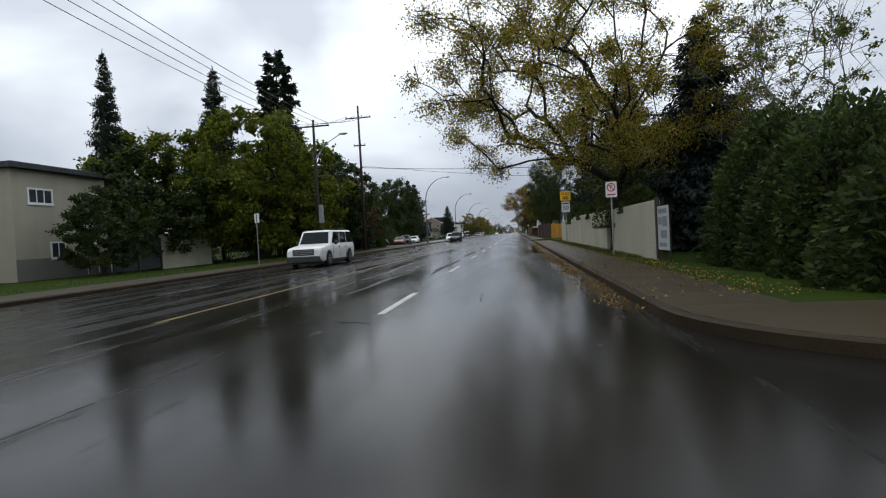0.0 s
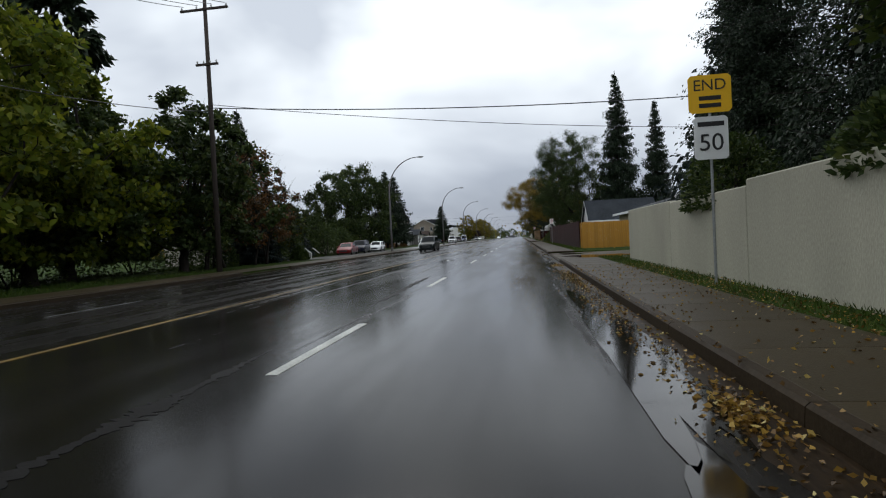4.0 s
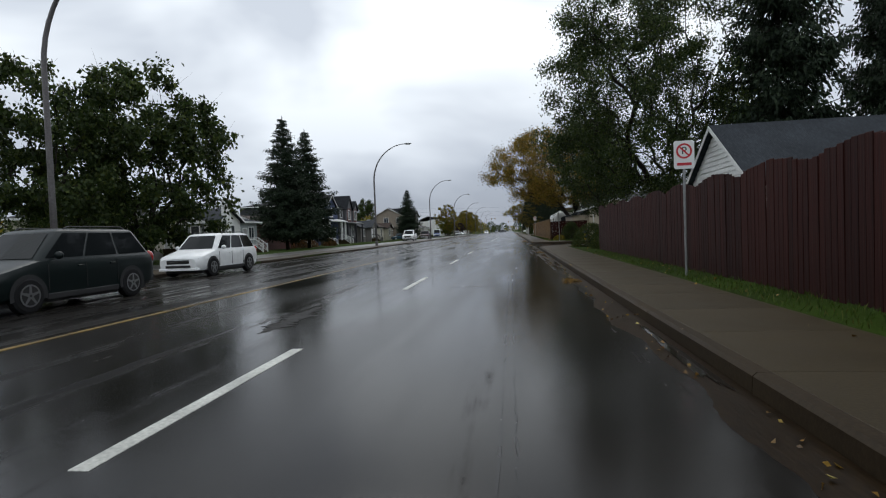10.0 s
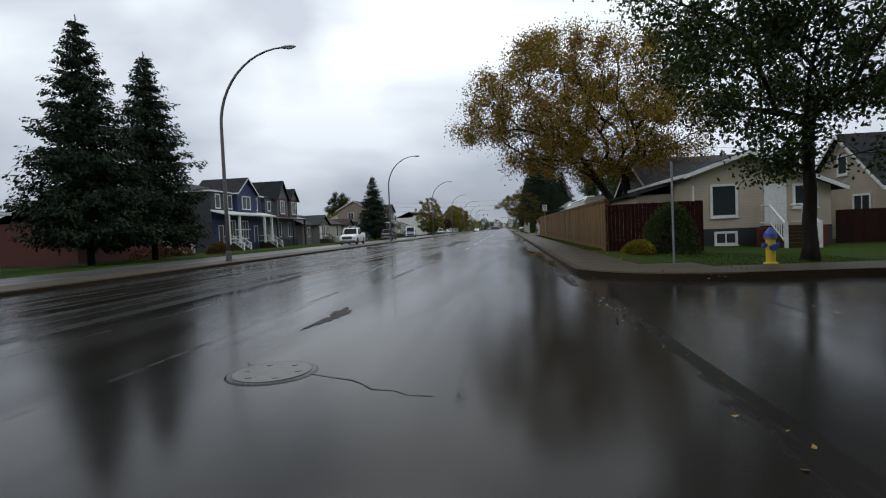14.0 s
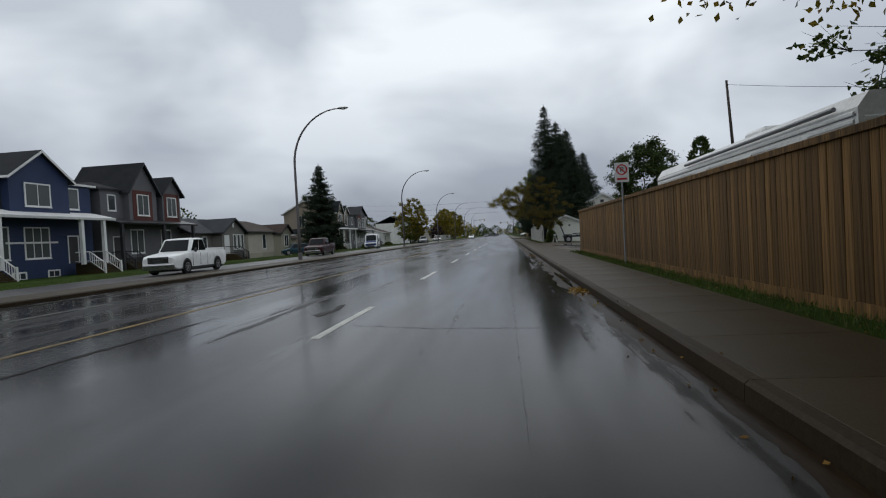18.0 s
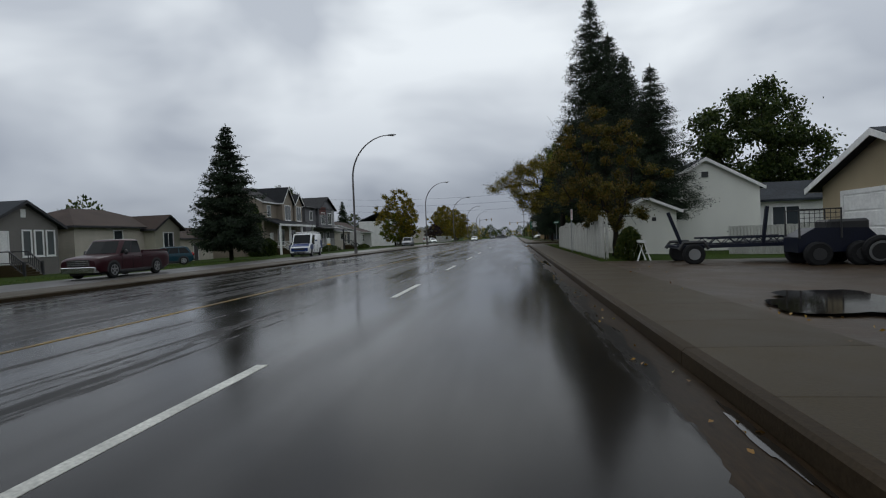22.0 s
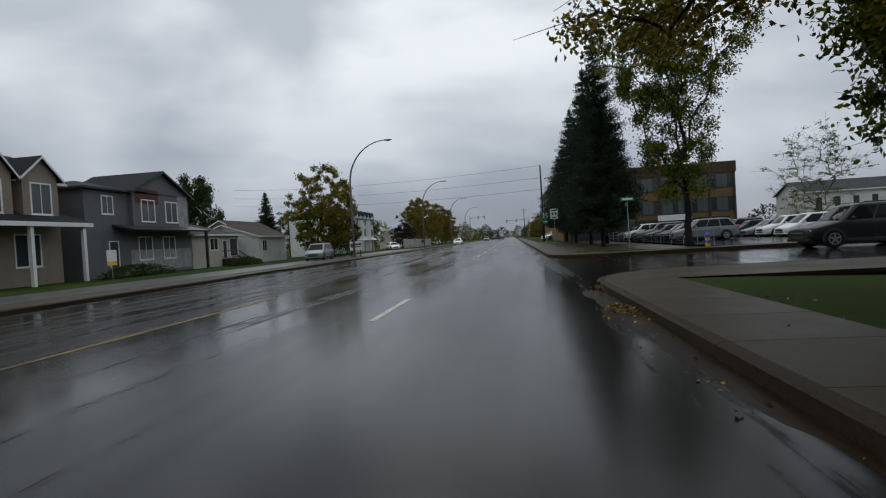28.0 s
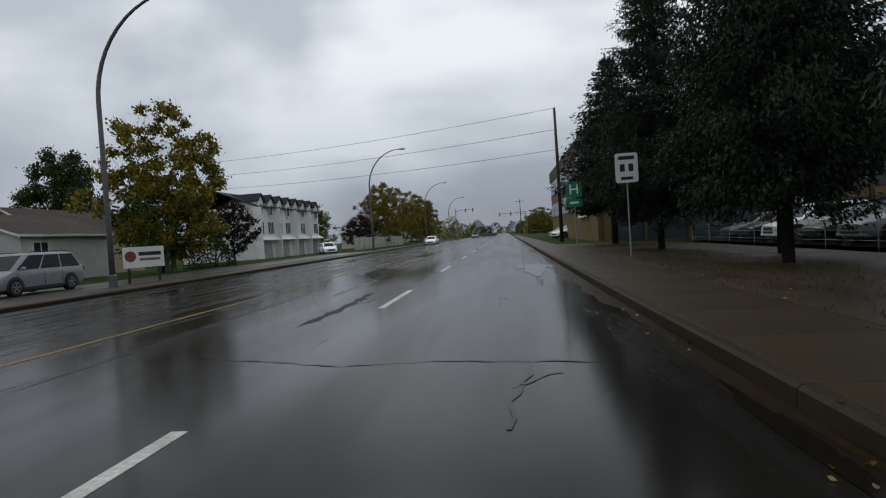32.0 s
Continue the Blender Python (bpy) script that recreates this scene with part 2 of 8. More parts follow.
BLUESPRUCE = leaves("blue_spruce_needles", [(0, (0.014, 0.024, 0.022)), (0.6, (0.028, 0.042, 0.040)), (1, (0.048, 0.064, 0.060))], 0.6, 0.08)
GREENLEAF = leaves("green_leaves", [(0, (0.022, 0.040, 0.010)), (0.55, (0.05, 0.078, 0.016)), (0.9, (0.09, 0.115, 0.022)), (1, (0.20, 0.16, 0.025))])
DARKLEAF = leaves("dark_leaves", [(0, (0.024, 0.042, 0.012)), (0.7, (0.052, 0.080, 0.020)), (1, (0.11, 0.135, 0.032))], 0.5, 0.35)
LIMELEAF = leaves("lime_leaves", [(0, (0.045, 0.072, 0.008)), (0.5, (0.125, 0.165, 0.014)), (1, (0.24, 0.25, 0.02))], 0.5, 0.45)
TURNLEAF = leaves("turning_leaves", [(0, (0.08, 0.10, 0.012)), (0.4, (0.20, 0.20, 0.024)), (0.75, (0.38, 0.31, 0.04)), (1, (0.40, 0.22, 0.05))], 0.5, 0.5)
GOLDLEAF = leaves("golden_leaves", [(0, (0.09, 0.085, 0.012)), (0.4, (0.22, 0.165, 0.022)), (0.75, (0.36, 0.24, 0.03)), (1, (0.36, 0.17, 0.04))], 0.5, 0.45)
YELLOWLEAF = leaves("yellow_leaves", [(0, (0.06, 0.075, 0.010)), (0.4, (0.16, 0.145, 0.014)), (0.8, (0.32, 0.235, 0.02)), (1, (0.44, 0.29, 0.03))], 0.5, 0.35)
OLIVELEAF = leaves("olive_leaves", [(0, (0.035, 0.045, 0.010)), (0.45, (0.09, 0.085, 0.014)), (0.85, (0.19, 0.135, 0.022)), (1, (0.26, 0.14, 0.03))], 0.5, 0.35)
RUSTLEAF = leaves("rust_leaves", [(0, (0.04, 0.035, 0.015)), (0.5, (0.12, 0.07, 0.025)), (1, (0.24, 0.10, 0.03))])
PLUMLEAF = leaves("plum_leaves", [(0, (0.018, 0.010, 0.014)), (1, (0.05, 0.022, 0.026))])
LITTER = leaves("fallen_leaves", [(0, (0.07, 0.04, 0.015)), (0.5, (0.24, 0.13, 0.03)), (0.85, (0.42, 0.26, 0.05)), (1, (0.5, 0.42, 0.15))], 0.35, 0.1)
BLADE = leaves("grass_blades", [(0, (0.032, 0.06, 0.008)), (0.7, (0.065, 0.115, 0.014)), (1, (0.15, 0.14, 0.04))], 0.6, 0.2)
STUCCO = surface("stained_stucco", (0.44, 0.42, 0.33), 0.85, 45, 0.5, 0.25, (1, 1, 0.35), 0.4, 0.01)
WHITESTUCCO = surface("white_stucco", (0.74, 0.74, 0.68), 0.85, 45, 0.5, 0.14, (1, 1, 0.35), 0.3, 0.01)
REDWOOD = surface("red_stained_boards", (0.060, 0.012, 0.008), 0.7, 10, 1.6, 0.65, (4, 4, 0.25), 0.4, 0.01, vary=0.5)
NEWWOOD = surface("fresh_cedar_boards", (0.58, 0.29, 0.05), 0.65, 9, 1.5, 0.3, (4, 4, 0.35), 0.3, 0.008, vary=0.2)
BROWNWOOD = surface("weathered_brown_boards", (0.34, 0.19, 0.065), 0.7, 9, 1.6, 0.75, (4, 4, 0.22), 0.5, 0.012, vary=0.55)
WHITEWOOD = surface("peeling_white_boards", (0.60, 0.60, 0.55), 0.75, 14, 1.6, 0.45, (3, 3, 0.4), 0.4, 0.008, vary=0.22)
GREYWOOD = surface("dark_grey_boards", (0.07, 0.075, 0.08), 0.7, 9, 1.0, 0.4, (4, 4, 0.3))
POLEWOOD = surface("tarred_pole", (0.065, 0.052, 0.045), 0.8, 8, 0.8, 0.4, (3, 3, 0.2), 0.5, 0.01)
GALV = surface("galvanised_steel", (0.34, 0.35, 0.35), 0.5, 20, 0.6, 0.25, metal=0.55, bump=0.05)
RUSTPOLE = surface("weathered_steel", (0.16, 0.15, 0.15), 0.55, 16, 0.5, 0.35, metal=0.3, bump=0.05)
YELLOWPAINT = surface("worn_yellow_paint", (0.29, 0.18, 0.03), 0.45, 30, 1.5, 0.75, bump=0.1)
WHITEPAINT = surface("worn_white_paint", (0.62, 0.62, 0.57), 0.45, 30, 2.0, 0.4, bump=0.1)
FADEDPAINT = surface("faded_white_paint", (0.20, 0.20, 0.19), 0.4, 30, 2.0, 0.7, bump=0.1, spec=0.12)
TAR = surface("tar_seal", (0.012, 0.012, 0.013), 0.25, 20, 1.0, 0.4, bump=0.1)
RUT = surface("matt_worn_asphalt", (0.014, 0.013, 0.012), 0.5, 40, 1.5, 0.5, bump=0.3, spec=0.05)
SILT = surface("wet_silt", (0.030, 0.018, 0.008), 0.4, 30, 0.7, 0.6, (1, 0.2, 1), rough_spread=0.25, spec=0.06)
WATER = surface("standing_water", (0.014, 0.011, 0.008), 0.07, 9, 0.8, 0.3, bump=0.03, depth=0.004, rough_spread=0.04, spec=0.4)
IRON = surface("cast_iron", (0.10, 0.095, 0.09), 0.35, 20, 2.0, 0.4, metal=0.6)
WHITETRIM = surface("white_trim", (0.80, 0.80, 0.78), 0.5, 10, 1.0, 0.15, bump=0.05)
DARKTRIM = plain("dark_trim", (0.025, 0.025, 0.028), 0.5)
PANE = glass_pane("window_glass", (0.035, 0.042, 0.048))
PALEPANE = glass_pane("pale_glass", (0.085, 0.095, 0.095), 0.12)
CARGLASS = glass_pane("car_glass", (0.012, 0.014, 0.015), 0.03, 0.14)
TYRE = surface("tyre_rubber", (0.018, 0.018, 0.019), 0.75, 30, 2.0, 0.3)
RIM = plain("alloy", (0.42, 0.43, 0.44), 0.3, 0.9)
BLACKPLASTIC = plain("black_plastic", (0.02, 0.02, 0.021), 0.55)
CHROME = plain("chrome", (0.6, 0.6, 0.61), 0.15, 1.0)
LAMPGLASS = plain("lamp_glass", (0.55, 0.55, 0.52), 0.12, 0.0, 0.6)
REDLAMP = plain("red_lamp", (0.32, 0.015, 0.012), 0.2, 0.0, 0.6)
ROOF = {k: shingles("shingles_" + k, c) for k, c in (("grey", (0.075, 0.078, 0.082)), ("black", (0.022, 0.024, 0.028)), ("brown", (0.055, 0.037, 0.030)), ("slate", (0.042, 0.048, 0.056)))}


# ---- building blocks ----
class Geo:
    """Collects vertices and faces of one part."""

    def __init__(self):
        self.v, self.f, self.n = [], [], 0

    def add(self, verts, faces):
        self.v.append(np.asarray(verts, float).reshape(-1, 3))
        self.f += [tuple(i + self.n for i in face) for face in faces]
        self.n += len(self.v[-1])
        return self

    def box(self, x0, x1, y0, y1, z0, z1, chamfer=0.0):
        c = chamfer
        if not c:
            vs = [(x, y, z) for z in (z0, z1) for y in (y0, y1) for x in (x0, x1)]
            return self.add(vs, [(0, 2, 3, 1), (4, 5, 7, 6), (0, 1, 5, 4), (2, 6, 7, 3), (0, 4, 6, 2), (1, 3, 7, 5)])
        ring = [(x0 + c, y0), (x1 - c, y0), (x1, y0 + c), (x1, y1 - c), (x1 - c, y1), (x0 + c, y1), (x0, y1 - c), (x0, y0 + c)]
        inner = [(x0 + c, y0 + c), (x1 - c, y0 + c), (x1 - c, y0 + c), (x1 - c, y1 - c), (x1 - c, y1 - c), (x0 + c, y1 - c), (x0 + c, y1 - c), (x0 + c, y0 + c)]
        vs = [(x, y, z0) for x, y in ring] + [(x, y, z1 - c) for x, y in ring] + [(x, y, z1) for x, y in inner]
        fs = [tuple(range(7, -1, -1))]
        for k in range(8):
            j = (k + 1) % 8
            fs.append((k, j, 8 + j, 8 + k))
            fs.append((8 + k, 8 + j, 16 + j, 16 + k) if k % 2 else (8 + k, 8 + j, 16 + j, 16 + k))
        fs.append((16, 17, 19, 21))
        return self.add(vs, fs)

    def quad(self, a, b, c, d):
        return self.add([a, b, c, d], [(0, 1, 2, 3)])

    def prism(self, outline, axis, a, b):
        """An outline extruded along an axis from a to b; outline in the two other axes, in order."""
        n = len(outline)
        put = {"x": lambda p, s: (s, p[0], p[1]), "y": lambda p, s: (p[0], s, p[1]), "z": lambda p, s: (p[0], p[1], s)}[axis]
        vs = [put(p, a) for p in outline] + [put(p, b) for p in outline]
        fs = [tuple(range(n)), tuple(range(2 * n - 1, n - 1, -1))] + [(k, n + k, n + (k + 1) % n, (k + 1) % n) for k in range(n)]
        return self.add(vs, fs)

    def tube(self, points, radii, sides=8, cap=True):
        P = np.asarray(points, float)
        R = np.broadcast_to(np.asarray(radii, float), (len(P),))
        T = np.gradient(P, axis=0)
        T /= np.linalg.norm(T, axis=1)[:, None] + 1e-9
        vs = []
        ref = np.array((0.0, 0.0, 1.0)) if abs(T[0][2]) < 0.9 else np.array((1.0, 0.0, 0.0))
        for p, t, r in zip(P, T, R):
            u = np.cross(t, ref)
            u /= np.linalg.norm(u) + 1e-9
            w = np.cross(t, u)
            for k in range(sides):
                a = 2 * math.pi * k / sides
                vs.append(p + r * (math.cos(a) * u + math.sin(a) * w))
        fs = [(i * sides + k, i * sides + (k + 1) % sides, (i + 1) * sides + (k + 1) % sides, (i + 1) * sides + k) for i in range(len(P) - 1) for k in range(sides)]
        if cap:
            fs += [tuple(range(sides - 1, -1, -1)), tuple(range((len(P) - 1) * sides, len(P) * sides))]
        return self.add(vs, fs)

    def cyl(self, centre, axis, radius, length, sides=16, inset=0.0):
        c = np.asarray(centre, float)
        d = {"x": np.array((1.0, 0, 0)), "y": np.array((0, 1.0, 0)), "z": np.array((0, 0, 1.0))}[axis] * length / 2
        pts, rad = [c - d, c + d], [radius, radius]
        if inset:
            e = d / np.linalg.norm(d) * inset
            pts, rad = [c - d, c - d + e, c + d - e, c + d], [radius - inset, radius, radius, radius - inset]
        return self.tube(pts, rad, sides)

    def lump(self, centre, size, rings=6, sides=10, wobble=0.0, rng=None):
        c, s = np.asarray(centre, float), np.asarray(size, float)
        vs, fs = [], []
        for i in range(rings + 1):
            a = math.pi * i / rings
            for k in range(sides):
                b = 2 * math.pi * k / sides
                w = 1 + (rng.uniform(-wobble, wobble) if wobble else 0)
                vs.append(c + s * w * (math.sin(a) * math.cos(b), math.sin(a) * math.sin(b), -math.cos(a)))
        for i in range(rings):
            for k in range(sides):
                fs.append((i * sides + k, i * sides + (k + 1) % sides, (i + 1) * sides + (k + 1) % sides, (i + 1) * sides + k))
        return self.add(vs, fs)

    def mesh(self, name, material, smooth=False):
        me = bpy.data.meshes.new(name)
        me.from_pydata(np.concatenate(self.v).tolist(), [], self.f)
        me.materials.append(material)
        if smooth:
            me.shade_smooth()
        me.update()
        return me


def part(name, geo, material, parent=None, label="", smooth=False, kind=""):
    """One mesh object under a thing or a part; a top-level mesh without a parent. geo: a Geo, or a mesh that alike pieces share."""
    ob = new(name, geo if isinstance(geo, bpy.types.Mesh) else geo.mesh(name, material, smooth))
    if parent is not None:
        ob.parent = parent
    return tagged(ob, label, kind=kind)


def thing(name, label, category, m=None, group="", kind=""):
    ob = new(name)
    ob.empty_display_size = 0.2
    if m is not None:
        ob.matrix_basis = m
    return tagged(ob, label, category, group, kind)


def letters(text, size, material, parent, m, name="lettering"):
    """Words in the built-in font, as a thin mesh."""
    cu = bpy.data.curves.new(name, "FONT")
    cu.body, cu.size, cu.extrude, cu.align_x, cu.align_y = text, size, 0.002, "CENTER", "CENTER"
    tmp = bpy.data.objects.new(name, cu)
    me = bpy.data.meshes.new_from_object(tmp)
    bpy.data.objects.remove(tmp)
    me.materials.clear()
    me.materials.append(material)
    ob = new(name, me)
    ob.parent = parent
    ob.matrix_basis = m
    return ob


def gz(x):
    """Height of the ground beside the road."""
    return float(np.interp(x, [-400, -60, -45, -22.8, -14.7, -14.5, 1.7, 1.86, 3.4, 5, 9, 13, 60, 400], [-0.5, -0.42, -0.4, -0.12, -0.02, -0.02, 0.13, 0.13, 0.13, 0.09, -0.06, -0.22, -0.3, -0.4]))


def rz(x):
    """Height of the carriageway: level, then falling to the far gutter."""
    return -0.13 * max(0.0, (-6.33 - x) / 8.27)


LK, RK = -14.6, 1.70                       # the faces of the two kerbs
STREETS = ((-2.6, 7.3), (120.6, 129.0), (246.6, 257.5))  # side streets that join on the right

# ---- ground ----
xs = [-1500, -400, -120, -60, -45, -36, -30, -26, -22.8, -18, -14.75, -14.7, 1.88, 1.9, 3.4, 4.70, 4.72, 5, 7, 9, 11, 13, 20, 40, 60, 120, 400, 1500]
ys = [-300, -40] + list(range(-20, 420, 10)) + [440, 520, 700, 1000, 1800]
for a, b in STREETS + ((57.4, 67.6),):
    ys += [a - 0.02, a, b, b + 0.02] + ([a - 3.02, a - 3, b + 3, b + 3.02] if a != 57.4 else [])
ys = sorted(ys)
rows, faces = [], []
rng = np.random.default_rng(5)
for y in ys:
    in_street = any(a - 0.001 <= y <= b + 0.001 for a, b in STREETS)
    for x in xs:
        z = gz(x)
        if -14.72 < x < 1.885 or (in_street and 1.88 < x < 130) or (1.88 < x < 4.71 and any(a - 3.001 <= y <= b + 3.001 for a, b in STREETS)):
            z = -0.5
        elif 57.39 < y < 67.61 and 1.88 < x < 41:
            z = min(z, 0.0)
        elif abs(x) > 24:
            z += rng.uniform(-0.05, 0.05)
        rows.append((x, y, z))
n = len(xs)
faces = [(i * n + k, i * n + k + 1, (i + 1) * n + k + 1, (i + 1) * n + k) for i in range(len(ys) - 1) for k in range(n - 1)]
tagged(part("ground", Geo().add(rows, faces), GRASS), "rough damp autumn lawn and verges along the road", "ground", kind="structure")

# the carriageway, one crowned sheet, and the side streets that meet it
rx = [LK, -12.5, -10.4, -8.3, -6.33, -4.4, -2.4, -0.4, RK]
rows = [(x, y, rz(x)) for y in (-60, 60, 180, 300, 420, 900) for x in rx]
n = len(rx)
road = part("road", Geo().add(rows, [(i * n + k, i * n + k + 1, (i + 1) * n + k + 1, (i + 1) * n + k) for i in range(5) for k in range(n - 1)]), ROAD)
tagged(road, "wet dark asphalt carriageway with four lanes, rain films and patched cracks", "road", kind="structure")
for a, b in STREETS:
    g = Geo()
    r = 3.0
    pts = [(RK, a - r)] + [(RK + r - r * math.cos(t), a - r + r * math.sin(t)) for t in np.linspace(0, math.pi / 2, 7)] + [(120, a), (120, b)]
    pts += [(RK + r - r * math.sin(t), b + r - r * math.cos(t)) for t in np.linspace(0, math.pi / 2, 7)] + [(RK, b + r)]
    g.add([(x, y, -0.001) for x, y in pts], [tuple(range(len(pts)))])
    tagged(part("side_street", g, SIDEROAD), "wet asphalt side street joining the main road", "road", kind="structure")

# kerbs, as stones about three metres long, and pavements of cast slabs
BREAKS = ((-30, -5.6), (10.3, 57.5), (67.5, 117.6), (132.0, 243.6), (260.5, 420))
kerb = tagged(thing("kerb", "", ""), "low grey concrete kerb with a worn rounded edge", "kerb", kind="structure")
outline = [(RK, -0.3), (RK + 0.02, 0.12), (RK + 0.05, 0.148), (RK + 0.15, 0.15), (RK + 0.15, -0.3)]
stone = Geo().prism(outline, "y", 0.0, 2.988).mesh("kerb_stone", KERB)
short = Geo().prism([(x, min(z, 0.022)) for x, z in outline], "y", 0.0, 2.988).mesh("dropped_kerb", KERB)
for a, b in BREAKS:
    k = a
    while k < b - 0.1:
        ob = part("kerb_stone", stone, KERB, kerb)
        ob.location = (0, k, 0)
        if k + 3 > b:
            ob.scale = (1, (b - k) / 3, 1)
        k += 3
for k in (57.5, 60.83, 64.16):
    ob = part("dropped_kerb", short, KERB, kerb)
    ob.location, ob.scale = (0, k, 0), (1, 1.11, 1)
for a, b in STREETS:
    for cy, sgn in ((a - 3, 1), (b + 3, -1)):
        g = Geo()
        ts = np.linspace(0, math.pi / 2, 10)
        vs, fs = [], []
        for t in ts:
            d = np.array((-math.cos(t), sgn * math.sin(t)))
            for rad, z in ((3.0, -0.3), (3.0, 0.13), (2.95, 0.15), (2.85, 0.15), (2.85, -0.3)):
                vs.append((RK + 3 + d[0] * rad, cy + d[1] * rad, z))
        for i in range(len(ts) - 1):
            for k in range(4):
                fs.append((i * 5 + k, (i + 1) * 5 + k, (i + 1) * 5 + k + 1, i * 5 + k + 1))
        g.add(vs, fs)
        e = a if sgn > 0 else b
        y0, y1 = (e - 0.15, e) if sgn > 0 else (e, e + 0.15)
        g.box(RK + 3, 60, y0, y1, -0.3, 0.149)
        part("corner_kerb", g, KERB, kerb)
pavement = tagged(thing("pavement", "", ""), "damp brownish concrete pavement slabs with dark joints", "pavement", kind="structure")
slab = Geo().box(0, 1.5, 0.003, 1.497, -0.06, 0.0, 0.004).mesh("slab", CONCRETE)
for a, b in BREAKS:
    k = a
    while k < b - 0.1 and k < 330:
        ob = part("slab", slab, CONCRETE, pavement)
        ob.location = (RK + 0.152, k, 0.150)
        if k + 1.5 > b:
            ob.scale = (1, max((b - k) / 1.5, 0.05), 1)
        k += 1.5
part("slab_strip", Geo().box(RK + 0.152, RK + 1.65, 330, 420, 0.09, 0.15), CONCRETE, pavement)
for a, b in STREETS:
    for cy, sgn in ((a - 3, 1), (b + 3, -1)):
        fan = [(RK + 3, cy)] + [(RK + 3 - 2.84 * math.cos(t), cy + sgn * 2.84 * math.sin(t)) for t in np.linspace(0, math.pi / 2, 9)]
        part("corner_slab", Geo().add([(x, y, 0.149) for x, y in fan], [tuple(range(len(fan))) if sgn < 0 else tuple(range(len(fan) - 1, -1, -1))]), CONCRETE, pavement)
        y0, y1 = sorted((cy, cy + sgn * 2.84))
        part("slab_strip", Geo().box(RK + 3, 40, y0 + (0.02 if sgn > 0 else 0), y1 - (0 if sgn > 0 else 1.3), 0.05, 0.146), CONCRETE, pavement)
apron = Geo().prism([(RK + 0.16, 57.5), (12, 60.5), (40, 60.8), (40, 67.6), (12, 68.2), (RK + 0.16, 67.5)], "z", -0.35, 0.034)
tagged(part("lane_apron", apron, CONCRETE), "wet brown concrete crossing into a back lane, half under water", "pavement", kind="structure")
yard = Geo()
yard.add([(3.36, 180.2, 0.136), (9, 180.2, 0.0), (16, 181, -0.03), (16, 204.5, -0.03), (9, 204.5, 0.0), (3.36, 204.2, 0.136)], [tuple(range(6))])
tagged(part("dirt_yard", yard, DIRT), "wet trodden dirt driveway with puddles", "driveway", kind="structure")
lot = Geo().add([(11.4, 261.6, 0.0), (60, 261.6, -0.2), (60, 304, -0.2), (11.4, 304, 0.0)], [(0, 1, 2, 3)])
soil = Geo().add([(x, y, gz(x) + 0.014) for y in (263, 275, 290, 303) for x in (3.38, 5.0, 9.0, 11.38)], [(i * 4 + k, i * 4 + k + 1, i * 4 + k + 5, i * 4 + k + 4) for i in range(3) for k in range(3)])
tagged(part("bare_soil", soil, DIRT), "wet brown trodden soil under the roadside spruces", "soil", kind="structure")
tagged(part("parking_lot", lot, SIDEROAD), "wet asphalt car park beside the low office block", "car park", kind="structure")

# far side: kerb, pavement, and the paved strip on which cars stand
left = tagged(thing("kerb_far", "", ""), "grey concrete kerb of the far side, blackened by wet dirt", "kerb", kind="structure")
outline = [(LK, -0.4), (LK - 0.02, -0.02), (LK - 0.05, 0.0), (LK - 0.17, 0.0), (LK - 0.17, -0.4)]
for k in range(-30, 420, 6):
    low = any(a <= k < b for a, b in ((104, 112), (116, 122), (258, 264), (60, 66)))
    part("kerb_stone", Geo().prism([(x, z if not low else min(z, -0.1)) for x, z in outline], "y", k, k + 5.985), KERB, left)
walk_left = tagged(thing("pavement_far", "", ""), "wet grey pavement and parking apron in front of the houses", "pavement", kind="structure")
for k in range(-30, 420, 3):
    wide = -22.6 if 80 <= k < 330 else -17.4
    g = Geo()
    g.add([(x, y, gz(x) + 0.03) for y in (k + 0.01, k + 2.99) for x in (LK - 0.172, -17.4)], [(0, 2, 3, 1)])
    part("slab", g, CONCRETE, walk_left)
    if wide < -18:
        part("apron_slab", Geo().add([(x, y, gz(x) + 0.028) for y in (k, k + 2.995) for x in (-17.41, wide)], [(0, 2, 3, 1)]), LEFTWALK, walk_left)

# lane paint, seams and cracks
marking = tagged(thing("road_marking", "", ""), "worn white lane dashes and yellow centre line on wet asphalt", "road marking", kind="structure")
dash = Geo().box(-2.49, -2.36, -3.05, 0.0, 0.0, 0.005, 0.002).mesh("lane_dash", WHITEPAINT)
faded = Geo().box(-2.47, -2.38, -3.05, 0.0, 0.0, 0.005, 0.002).mesh("lane_dash", FADEDPAINT)
for first, count in ((14.5, 5), (62.9, 7), (152.8, 9), (243.2, 1), (269.3, 13)):
    for k in range(count):
        ob = part("lane_dash", dash, WHITEPAINT, marking)
        ob.location = (0, first + 9.066 * k, 0)
for k in range(-3, 24):
    y = 20 + 9.066 * k
    if 112 < y < 131 or 240 < y < 258:
        continue
    ob = part("lane_dash", faded, FADEDPAINT, marking)
    ob.location = (-8.1, y, rz(-10.5) + 0.002)
for a, b in ((-30, -6), (11.2, 112.5), (134, 245), (262, 420)):
    k = a
    while k < b:
        e = min(k + 12, b)
        part("centre_line", Geo().box(-6.40, -6.29, k, e - 0.02, rz(-6.4), 0.0055), YELLOWPAINT, marking)
        k += 12


